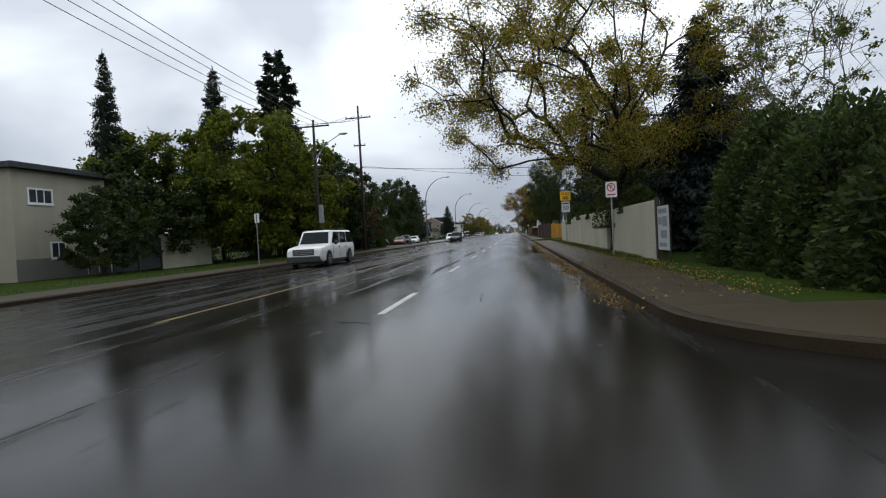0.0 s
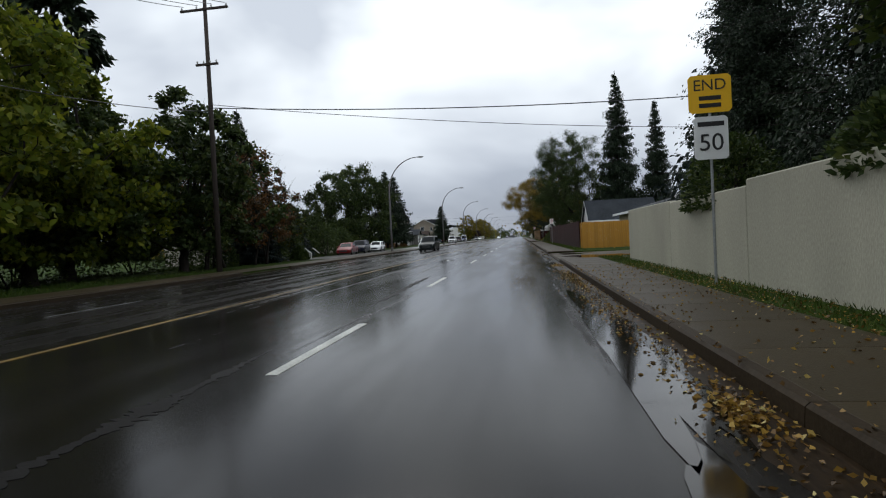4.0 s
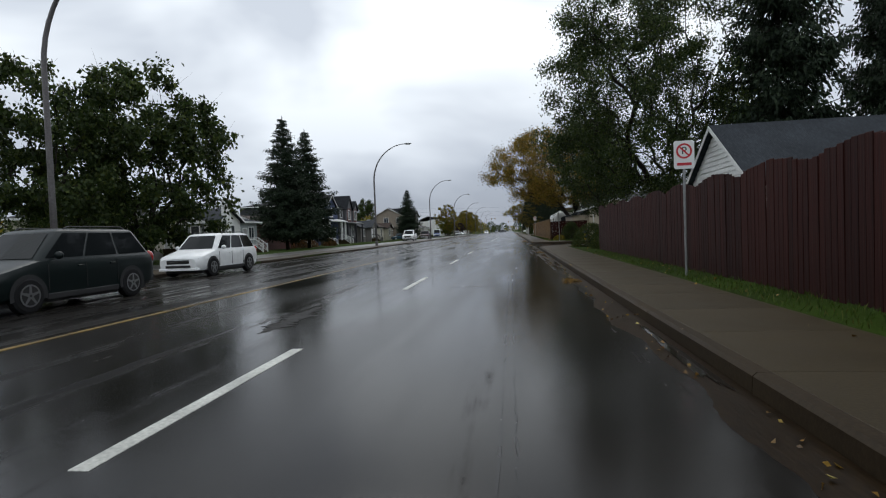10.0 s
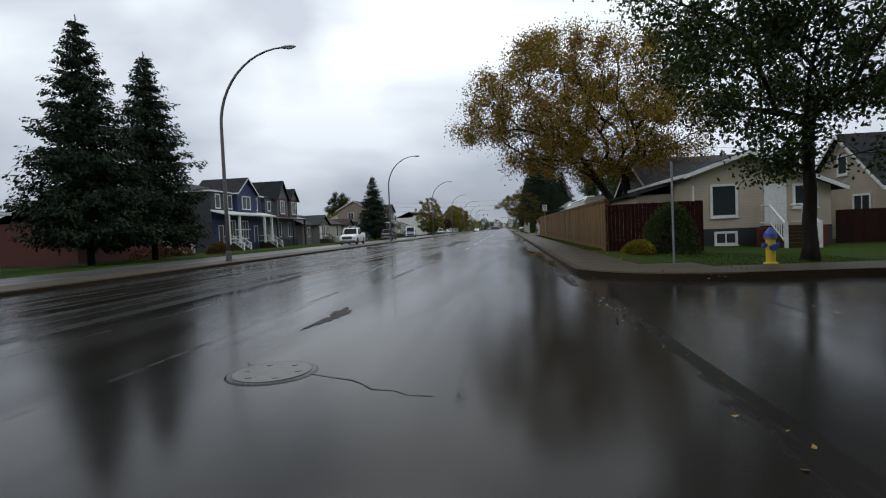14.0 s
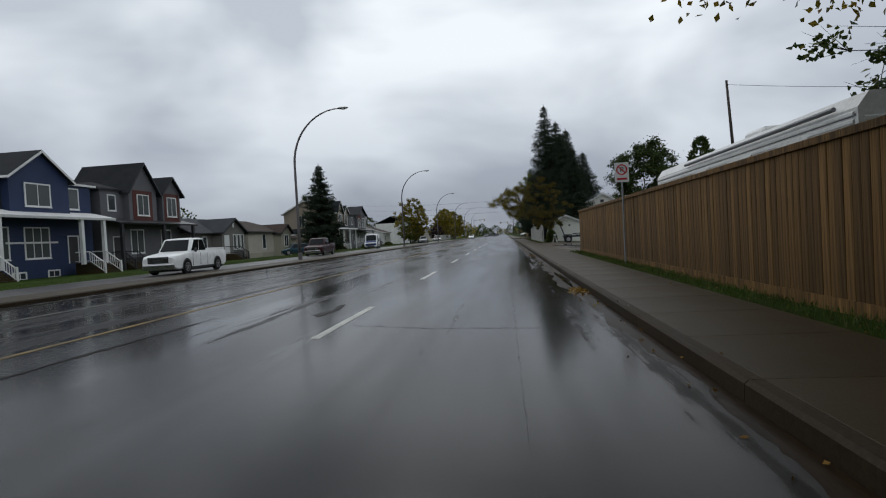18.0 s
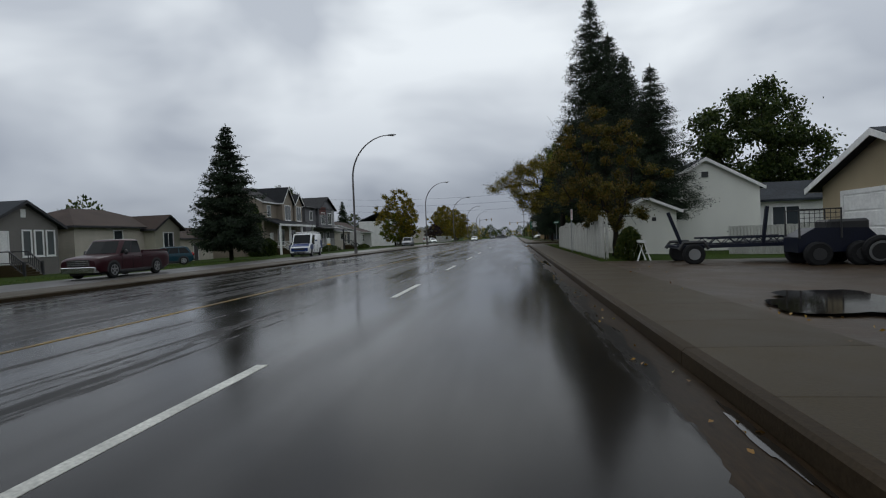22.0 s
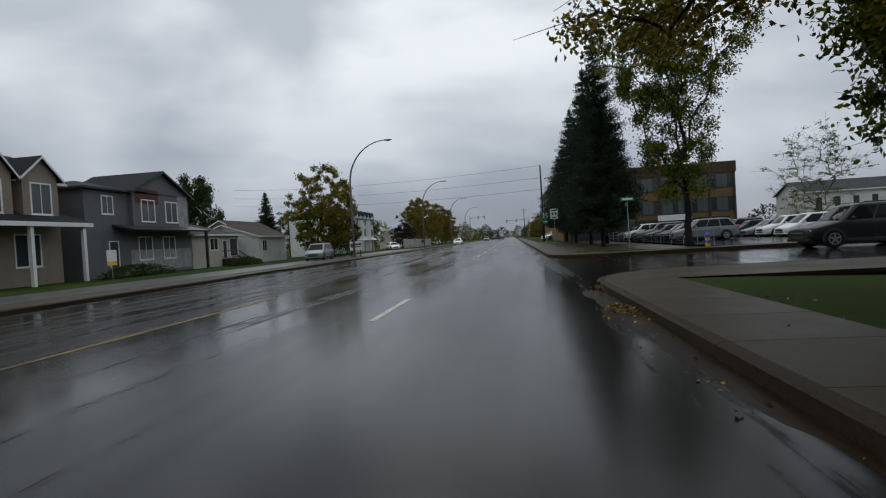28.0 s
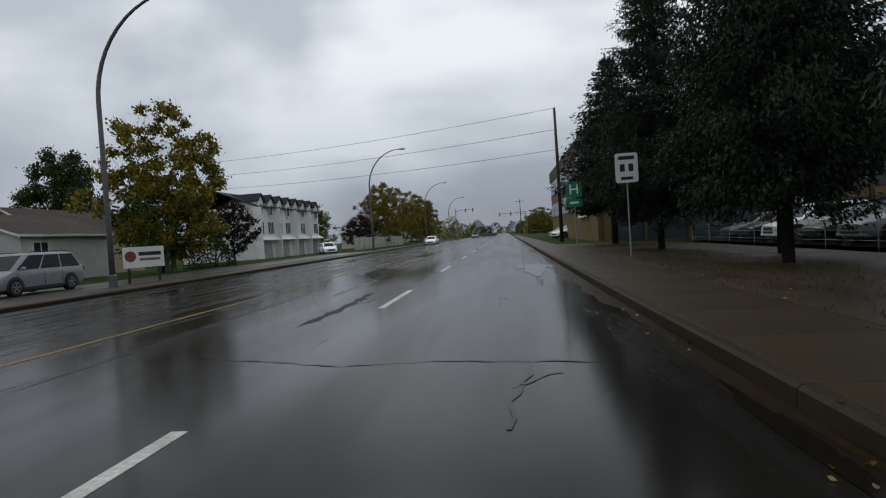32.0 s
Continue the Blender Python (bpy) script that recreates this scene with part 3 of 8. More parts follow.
def crack(points, width, seed, waver=0.025):
    r = np.random.default_rng(seed)
    P = [np.array(p, float) for p in points]
    dense = []
    for a, b in zip(P[:-1], P[1:]):
        steps = max(2, int(np.linalg.norm(b - a) / 0.16))
        dense += [a + (b - a) * s / steps + r.normal(0, waver, 2) for s in range(steps)]
    dense.append(P[-1])
    D = np.array(dense)
    T = np.gradient(D, axis=0)
    T /= np.linalg.norm(T, axis=1)[:, None] + 1e-9
    N = np.stack([-T[:, 1], T[:, 0]], 1) * (width * r.uniform(0.3, 1.3, len(D)))[:, None] / 2
    vs = [(*p, rz(p[0]) + 0.006) for p in D - N] + [(*p, rz(p[0]) + 0.006) for p in D + N]
    m = len(D)
    return vs, [(i, i + 1, m + i + 1, m + i) for i in range(m - 1)]


cracks = Geo()
for k, (pts, w) in enumerate((
        ([(-2.8, 34.6), (-1.4, 34.3), (-0.1, 34.1)], 0.05), ([(-1.7, 58.4), (-0.7, 58.3)], 0.04), ([(-1.6, 79.8), (-0.2, 79.6), (1.0, 79.8)], 0.03),
        ([(-1.6, 96.4), (-0.1, 96.4), (0.3, 96.5)], 0.035), ([(-1.7, 104.7), (-1.0, 104.65)], 0.03), ([(-3.9, 110.7), (-0.5, 109.9)], 0.04), ([(-2.7, 122.9), (-2.0, 122.6), (-1.1, 122.0), (-0.6, 121.8)], 0.025), ([(-2.2, 159.8), (-1.0, 159.35), (-0.1, 159.2), (0.6, 159.1)], 0.03),
        ([(-1.5, 207.1), (-1.27, 207.0)], 0.03), ([(-0.7, 206.9), (0.24, 206.7)], 0.03), ([(-0.7, 248.65), (0.1, 248.6)], 0.02), ([(-3.8, 271.7), (-1.8, 271.05), (-0.7, 271.1), (0.75, 270.85)], 0.04), ([(0.1, 270.9), (0.0, 270.3), (-0.13, 269.2)], 0.03),
        ([(0.3, 270.6), (-0.1, 270.1)], 0.025), ([(-4.2, 10.4), (-3.1, 10.9), (-2.4, 10.6)], 0.06))):
    cracks.add(*crack(pts, w, k))
for k, (pts, w) in enumerate((([(-0.10, 46), (-0.09, 70), (-0.09, 101)], 0.016), ([(0.0, 44), (0.01, 70), (0.0, 101)], 0.014), ([(0.2, 140), (0.22, 175)], 0.012))):
    cracks.add(*crack(pts, w, 50 + k, 0.003))
r = np.random.default_rng(77)
for k in range(16):
    x, y, ln = r.uniform(-9, 1.2), r.uniform(-4, 330), r.uniform(0.5, 2.6)
    side = r.uniform(-1, 1) * 0.12
    pts = [(x, y), (x + side, y + ln)] if r.random() < 0.4 else [(x, y), (min(x + ln, 1.5), y + side)]
    cracks.add(*crack(pts, r.uniform(0.012, 0.022), 100 + k))
tagged(part("crack_seal", cracks, TAR), "thin dark tar-sealed cracks across the lanes", "road crack", kind="stuff")


def worn_strip(x, y, ln, w, k):
    """A drained ridge or old patch along a wheel track, its edge ragged."""
    m = max(12, int(ln / 0.04))
    q = np.linspace(0, 1, m)
    mid = x + 0.05 * np.sin(q * r.uniform(2, 9) + r.uniform(0, 6)) + r.normal(0, 0.010, m)
    half = w / 2 * np.minimum(1, np.minimum(q, 1 - q) * r.uniform(3, 7)) * (0.75 + 0.3 * np.sin(q * ln * r.uniform(3, 7) + r.uniform(0, 6))) * r.uniform(0.3, 1.2, m)
    vs = [(mid[i] + s * half[i], y + ln * q[i], rz(mid[i]) + 0.0035 + 0.0004 * (k % 4)) for s in (-1, 1) for i in range(m)]
    part("worn_strip", Geo().add(vs, [(i, m + i, m + i + 1, i + 1) for i in range(m - 1)]), RUT, patches)


patches = tagged(thing("asphalt_patch", "", ""), "long dark worn strips along the wheel tracks", "road patch", kind="structure")
for k in range(44):
    x, ln, w = r.choice([-7.4, -8.0, -8.4, -9.0, -9.9, -11.5, -12.2, -13.0, -13.6]) + r.normal(0, 0.2), r.uniform(2.0, 9.0), r.uniform(0.06, 0.22)
    worn_strip(x, r.uniform(-2, 330), ln, w, k)
for k, (x, y, ln, w) in enumerate(((-2.95, 19.5, 9.5, 0.34), (-3.0, 31.5, 8.5, 0.30), (-3.0, 44.0, 7.5, 0.26), (-3.05, 72.5, 8.0, 0.20), (-3.4, 91.0, 2.6, 0.55), (-2.7, 124.5, 2.2, 0.30), (-5.2, 156.2, 5.0, 0.14), (-3.1, 160.8, 1.6, 0.26), (-5.0, 167.0, 4.0, 0.12), (-3.2, 181.4, 1.6, 0.40), (-3.15, 211.0, 3.4, 0.30), (-3.1, 222.5, 4.5, 0.26), (-3.1, 254.0, 4.0, 0.26), (-3.3, 273.5, 5.0, 0.28))):
    worn_strip(x, y, ln, w, k)
cover = thing("manhole_cover", "round cast-iron manhole cover set in the wet asphalt", "manhole cover", pose(-2.2, 122.5, 0.002))
part("frame", Geo().tube([(0, 0, 0), (0, 0, 0.008)], [0.42, 0.40], 20), TAR, cover)
part("lid", Geo().tube([(0, 0, 0.004), (0, 0, 0.014)], [0.36, 0.355], 20), IRON, cover)
for k in range(6):
    part("stud", Geo().cyl((0.25 * math.cos(k * math.pi / 3), 0.25 * math.sin(k * math.pi / 3), 0.015), "z", 0.03, 0.006, 8), IRON, cover)


def pool(name, points, seed, label):
    """A puddle with a wavering edge."""
    r = np.random.default_rng(seed)
    (x0, y0), (x1, y1) = points
    m = 40
    vs = []
    for k in range(m):
        a = 2 * math.pi * k / m
        w = 1 + 0.22 * math.sin(3 * a + seed) + 0.12 * math.sin(7 * a + 2 * seed) + r.uniform(-0.06, 0.06)
        vs.append(((x0 + x1) / 2 + (x1 - x0) / 2 * w * math.cos(a), (y0 + y1) / 2 + (y1 - y0) / 2 * w * math.sin(a)))
    z = 0.007 if (x0 + x1) / 2 < RK else (0.040 if (y0 + y1) / 2 < 100 else gz((x0 + x1) / 2) + 0.075)
    ob = part(name, Geo().add([(x, y, z) for x, y in vs], [tuple(range(m))]), WATER)
    return tagged(ob, label, "puddle")


for k, (a, b) in enumerate((((1.25, 20), (1.6, 26)), ((0.72, 31.6), (1.28, 36.6)), ((0.86, 36.2), (1.32, 45.0)), ((1.2, 264.6), (1.64, 265.8)), ((1.56, 186.5), (1.66, 187.8)), ((1.3, 46.5), (1.62, 51.5)), ((2.4, 59.6), (5.6, 63.2)), ((2.2, 64.6), (4.0, 66.6)), ((1.5, 70), (1.63, 73)), ((1.5, 88.5), (1.63, 91)), ((1.5, 102), (1.63, 104.5)), ((1.4, 108), (1.6, 111)), ((1.3, 134), (1.6, 138)),
                            ((1.48, 164), (1.64, 168)), ((1.44, 178), (1.62, 184)), ((3.7, 190.4), (5.9, 193.0)), ((4.4, 185.6), (6.0, 187.6)), ((1.45, 205), (1.63, 209)), ((0.3, 281), (1.2, 286)), ((1.4, 266), (1.62, 270)))):
    pool("puddle", (a, b), k + 1, "still rain puddle lying in the gutter" if b[0] < 1.7 else "shallow brown rain puddle on the crossing")

# brown silt washed along the near gutter, with a wavering edge
silt = Geo()
for a, b in BREAKS[1:]:
    m = int((min(b, 330) - a) / 0.1)
    ky = np.linspace(a + 0.5, min(b, 330) - 0.5, m)
    edge = 1.42 + 0.10 * np.sin(ky * 0.33) + 0.06 * np.sin(ky * 1.13 + 1) + 0.04 * np.sin(ky * 3.7) + r.normal(0, 0.010, m)
    silt.add([(x, y, 0.0008) for x, y in zip(edge, ky)] + [(RK - 0.001, y, 0.0012) for y in ky], [(i, m + i, m + i + 1, i + 1) for i in range(m - 1)])
tagged(part("gutter_silt", silt, SILT), "brown wet silt washed along the gutter", "silt", kind="stuff")

# ---- fences and walls ----


def board_fence(name, label, material, x, y0, y1, z0, z1, width, gap, profile, rails, posts, rail_material=None, turn=0.0, at=None, cap=False, seed=1, tall=0.0, lean=0.0):
    """A board fence along y; profile(s) gives the height over z1 at the place s."""
    r = np.random.default_rng(seed)
    m = pose(x, y0, z0) if at is None else at
    f = thing(name, label, "fence", m)
    length = y1 - y0
    mesh = Geo().box(-0.011, 0.011, 0, width - gap, 0, 1, 0.004).mesh("board", material)
    s = 0.0
    while s < length - width * 0.5:
        b = part("board", mesh, material, f)
        h = z1 - z0 + profile(s) + r.uniform(-tall, tall)
        b.matrix_basis = pose(r.uniform(-0.004, 0.004), s, r.uniform(0.0, 0.03), 0, 0, 0) @ pose(0, 0, 0, r.normal(0, lean), r.normal(0, lean * 0.4), 0) @ Matrix.Diagonal((1, 1, h, 1))
        s += width
    for h in rails:
        part("rail", Geo().box(0.013, 0.055, 0, length, h, h + 0.09), rail_material or material, f)
    k = 0.0
    while k <= length + 0.01:
        part("post", Geo().box(0.056, 0.146, min(k, length) - 0.045, min(k, length) + 0.045, -0.25, z1 - z0 + profile(min(k, length)) * 0.5), rail_material or material, f)
        k += posts
    if cap:
        part("cap_rail", Geo().box(-0.05, 0.10, 0, length, z1 - z0 + 0.005, z1 - z0 + 0.10, 0.01), rail_material or material, f)
        part("kickboard", Geo().box(-0.03, -0.011, 0, length, -0.05, 0.18), rail_material or material, f)
    return f


flat = lambda s: 0.0
scallop = lambda s: 0.16 * abs(math.sin(math.pi * s / 2.4)) if s > 17.5 else 0.0
board_fence("board_fence", "dark red stained board fence with streaks of bare wood", REDWOOD, 4.35, 73.5, 111.4, 0.10, 2.08, 0.142, 0.007, scallop, (0.35, 1.1, 1.75), 2.44, seed=3, tall=0.012, lean=0.25)
board_fence("board_fence", "bright unstained cedar board fence section", NEWWOOD, 0, 0, 4.6, 0.1, 1.98, 0.142, 0.004, flat, (0.3, 1.5), 2.3, at=pose(9.05, 73.2, 0.08, 0, 0, 90), seed=4, tall=0.008)
board_fence("board_fence", "dark red stained board fence beside the back lane", REDWOOD, 0, 0, 16.75, 0.1, 2.05, 0.142, 0.006, flat, (0.3, 1.5), 2.4, at=pose(25.45, 72.0, 0.0, 0, 0, 90), seed=5, tall=0.01)
board_fence("board_fence", "tall weathered brown board fence with a cap rail", BROWNWOOD, 3.98, 139.6, 180.0, 0.10, 2.12, 0.15, 0.006, flat, (0.3, 1.0, 1.7), 2.5, cap=True, seed=6, tall=0.0, lean=0.2)
board_fence("board_fence", "dark brown board fence round the corner of a garden", REDWOOD, 0, 0, 3.6, 0.1, 2.0, 0.15, 0.006, flat, (0.3, 1.6), 1.8, at=pose(7.65, 139.55, 0.05, 0, 0, 90), seed=7)
wave = lambda s: 0.10 * math.sin(s * 0.55) + 0.05 * math.sin(s * 1.7)
board_fence("board_fence", "leaning old board fence with peeling white paint", WHITEWOOD, 3.86, 206.1, 228.0, 0.10, 1.82, 0.145, 0.012, wave, (0.3, 1.35), 2.4, seed=8, tall=0.03, lean=0.9)
board_fence("board_fence", "long white board fence beyond the townhouses", WHITEWOOD, -24, 347, 386, -0.1, 1.9, 0.3, 0.01, flat, (0.3, 1.5), 3.0, seed=9)
board_fence("board_fence", "dark grey board fence beside the white building", GREYWOOD, -27, 34.9, 39.9, -0.12, 2.2, 0.16, 0.004, flat, (0.3, 1.6), 2.4, seed=10)
board_fence("board_fence", "low white board fence behind a trailer", WHITEWOOD, 0, 0, 9.0, 0.0, 1.5, 0.16, 0.01, flat, (0.3, 1.2), 2.4, at=pose(20.0, 212.5, -0.25, 0, 0, 90), seed=11)

wall_r = thing("garden_wall", "long stained cream stucco garden wall with green dirt at its foot", "wall", pose(4.25, 0, 0), kind="")
for y0, y1, top in ((20.7, 27.9, 2.02), (29.7, 37.5, 2.06), (37.5, 44.4, 2.10), (44.4, 49.5, 1.98), (49.5, 55.2, 2.02)):
    part("wall_panel", Geo().box(0, 0.22, y0, y1 - 0.012, -0.1, top, 0.025), STUCCO, wall_r)
part("end_post", Geo().box(0.04, 0.16, 20.55, 20.68, -0.1, 2.1), POLEWOOD, wall_r)
POSTER = plain("poster_paper", (0.40, 0.41, 0.42), 0.6)
GREYINK = plain("grey_ink", (0.17, 0.18, 0.20), 0.6)
board = thing("notice_board", "white printed notice board with grey pictures on the wall's end", "notice board", pose(4.3, 19.3, 0.45))
part("panel", Geo().box(0, 0.04, 0, 1.15, 0, 1.35, 0.01), POSTER, board)
for y0, y1, z0, z1 in ((0.1, 1.05, 1.12, 1.26), (0.1, 0.6, 0.72, 1.02), (0.68, 1.05, 0.78, 1.0), (0.15, 0.8, 0.36, 0.6), (0.2, 1.0, 0.1, 0.22)):
    part("printed_bar", Geo().box(-0.004, 0.001, y0, y1, z0, z1), GREYINK, board)
for y in (0.1, 1.05):
    part("leg", Geo().box(0.04, 0.10, y - 0.04, y + 0.04, -0.5, 1.3), POLEWOOD, board)
white_wall = thing("garden_wall", "pale rendered garden wall on the far side, half behind trees", "wall", pose(-27, 40, -0.3))
for k in range(3):
    part("wall_panel", Geo().box(-0.2, 0, k * 2.2, k * 2.2 + 2.19, 0, 2.75, 0.02), STUCCO, white_wall)


# ---- trees ----
def blades(P, D, length, width, rng, droop=0.0):
    """Rhombic leaves at the points P along the ways D."""
    n = len(P)
    D = D / (np.linalg.norm(D, axis=1)[:, None] + 1e-9)
    side = np.cross(D, rng.normal(size=(n, 3)))
    side /= np.linalg.norm(side, axis=1)[:, None] + 1e-9
    L = np.broadcast_to(length, (n,))[:, None]
    W = np.broadcast_to(width, (n,))[:, None]
    fold = np.cross(D, side) * W * 0.25
    a, b, c, d = P, P + D * L * 0.5 + side * W * 0.5 + fold, P + D * L, P + D * L * 0.5 - side * W * 0.5 + fold
    V = np.stack([a, b, c, d], 1).reshape(-1, 3)
    V[:, 2] -= droop * 0
    return V, np.arange(4 * n).reshape(n, 4)


def raw_mesh(name, V, F, material, smooth=False):
    me = bpy.data.meshes.new(name)
    me.vertices.add(len(V))
    me.vertices.foreach_set("co", np.ascontiguousarray(V, np.float32).ravel())
    m = F.shape[1]
    me.loops.add(F.size)
    me.loops.foreach_set("vertex_index", np.ascontiguousarray(F, np.int32).ravel())
    me.polygons.add(len(F))
    me.polygons.foreach_set("loop_start", np.arange(0, F.size, m, dtype=np.int32))
    me.update(calc_edges=True)
    me.materials.append(material)
    return me


CROWNS = {"dome": ([0, 0.12, 0.35, 0.6, 0.82, 0.95, 1], [0.5, 0.82, 1.0, 0.93, 0.68, 0.36, 0.08]), "oval": ([0, 0.15, 0.4, 0.65, 0.85, 1], [0.45, 0.8, 1.0, 0.9, 0.6, 0.1]), "vase": ([0, 0.25, 0.5, 0.75, 0.92, 1], [0.32, 0.42, 0.68, 1.0, 0.8, 0.25])}


def broadleaf(name, label, h, spread, fork, trunk_r, leaf_n, leaf_size, leaf, seed, bark=None, stems=1, density=1.0, lean=(0, 0), droop=0.15, puff=0.26, crown="dome", low=None, shift=(0, 0), clumps=170, shell=0.42):
    """A broadleaved tree at the origin. Clumps are spread through a lobed crown, each joined to the nearest wood by a curved branch; the wood thickens with what it carries."""
    r = np.random.default_rng(seed)
    bark = bark or BARK
    tree = thing(name, label, "tree")
    pos, length, boss, limb_of = [], [], [], []
    heads = []
    for s in range(stems):
        base = np.array((r.normal(0, 0.25), r.normal(0, 0.25), -0.1)) if stems > 1 else np.array((0.0, 0.0, -0.1))
        way = np.array((lean[0] + (r.normal(0, 0.16) if stems > 1 else 0), lean[1] + (r.normal(0, 0.16) if stems > 1 else 0), 1.0))
        head = base + way * fork * (r.uniform(0.8, 1.25) if stems > 1 else 1)
        ks = np.linspace(0, 1, 6)
        line = [base + (head - base) * k + r.normal(0, 0.12 * trunk_r, 3) * (0 < k < 1) for k in ks]
        tr = trunk_r * (0.65 if stems > 1 else 1)
        part("trunk", Geo().tube(line, [tr * (1.45 if k == 0 else 1.05 - 0.28 * k) for k in ks], 10), bark, tree, smooth=True)
        for p in line[4:]:
            heads.append(len(pos))
            pos.append(p), length.append(0.0), boss.append(-1), limb_of.append(-1)
    zb = fork * 0.8 if low is None else low
    us, ws = CROWNS[crown]
    p1, p2, p3 = r.uniform(0, 6.28, 3)
    C = []
    while len(C) < clumps:
        u, az, q = r.random(), r.uniform(0, 2 * math.pi), r.random() ** shell
        w = np.interp(u, us, ws)
        if r.random() > w:
            continue
        rad = spread * w * q * (1 + 0.16 * math.sin(3 * az + p1 + 3 * u) + 0.12 * math.sin(5 * az + p2 - 5 * u) + 0.06 * math.sin(9 * az + p3 + 9 * u))
        k = min(1, u * 1.6 + 0.25)
        C.append((rad * math.cos(az) + shift[0] * k, rad * math.sin(az) + shift[1] * k, zb + (h - zb) * u * (0.93 + 0.07 * q) - droop * 0.5 * q))
    C = np.array(C)
    C = C[np.argsort(np.linalg.norm(C - pos[heads[-1]], axis=1))]
    paths, limbs = [], 0
    for c in C:
        N = np.array(pos)
        gap = np.linalg.norm(N - c, axis=1)
        at = int(np.argmin(gap + 0.5 * np.array(length) + np.where(N[:, 2] > c[2] + 0.6, 1.5, 0)))
        a, d = N[at], gap[at]
        if limb_of[at] < 0:
            limb, limbs = limbs, limbs + 1
        else:
            limb = limb_of[at]
        m = max(2, int(d / 0.8) + 1)
        bow = np.array((0, 0, 0.12 * d)) + r.normal(0, 0.07 * d, 3)
        ids = [at]
        for k in np.linspace(0, 1, m + 1)[1:]:
            pos.append(a + (c - a) * k + bow * 4 * k * (1 - k) * 0.6 + r.normal(0, 0.05, 3) * (k < 1))
            length.append(length[at] + d * k), boss.append(ids[-1]), limb_of.append(limb)
            ids.append(len(pos) - 1)
        paths.append((ids, limb))
    load = np.zeros(len(pos))
    for ids, _ in paths:
        load[ids[-1]] += 1
    for i in range(len(pos) - 1, -1, -1):
        if boss[i] >= 0:
            load[boss[i]] += load[i]
    thick = np.maximum(trunk_r * 0.8 * (load / len(C)) ** 0.52, 0.010)
    wood = [Geo() for _ in range(limbs)]
    for ids, limb in paths:
        first = min(thick[ids[0]], thick[ids[1]] * 1.15)
        wood[limb].tube([pos[i] for i in ids], [first] + [thick[i] for i in ids[1:]], 6 if first > 0.05 else 4, cap=False)
        e = pos[ids[-1]]
        for w in range(4):
            wood[limb].tube([pos[ids[-2]], e + (r.normal(0, 0.5, 3) + (e - pos[ids[-2]]) * 0.4)], [0.011, 0.004], 3, cap=False)
    for g in wood:
        part("limb", g, bark, tree)
    C = C[r.random(len(C)) < density]
    i = r.integers(0, len(C), leaf_n)
    sigma = puff * 0.21 * spread * r.uniform(0.7, 1.25, len(C))
    off = r.normal(0, 1, (leaf_n, 3)) * sigma[i][:, None] * np.array((1, 1, 0.75))
    off[:, 2] -= np.abs(r.normal(0, 1, leaf_n)) * sigma[i] * droop
    P = C[i] + off
    P = P[P[:, 2] > zb * 0.7]
    D = r.normal(0, 1, (len(P), 3))
    D[:, 2] -= 0.5
    V, F = blades(P, D, leaf_size * r.uniform(0.7, 1.35, len(P)), leaf_size * r.uniform(0.5, 0.85, len(P)), r)
    part("crown", raw_mesh("crown", V, F, leaf), leaf, tree)
    return tree


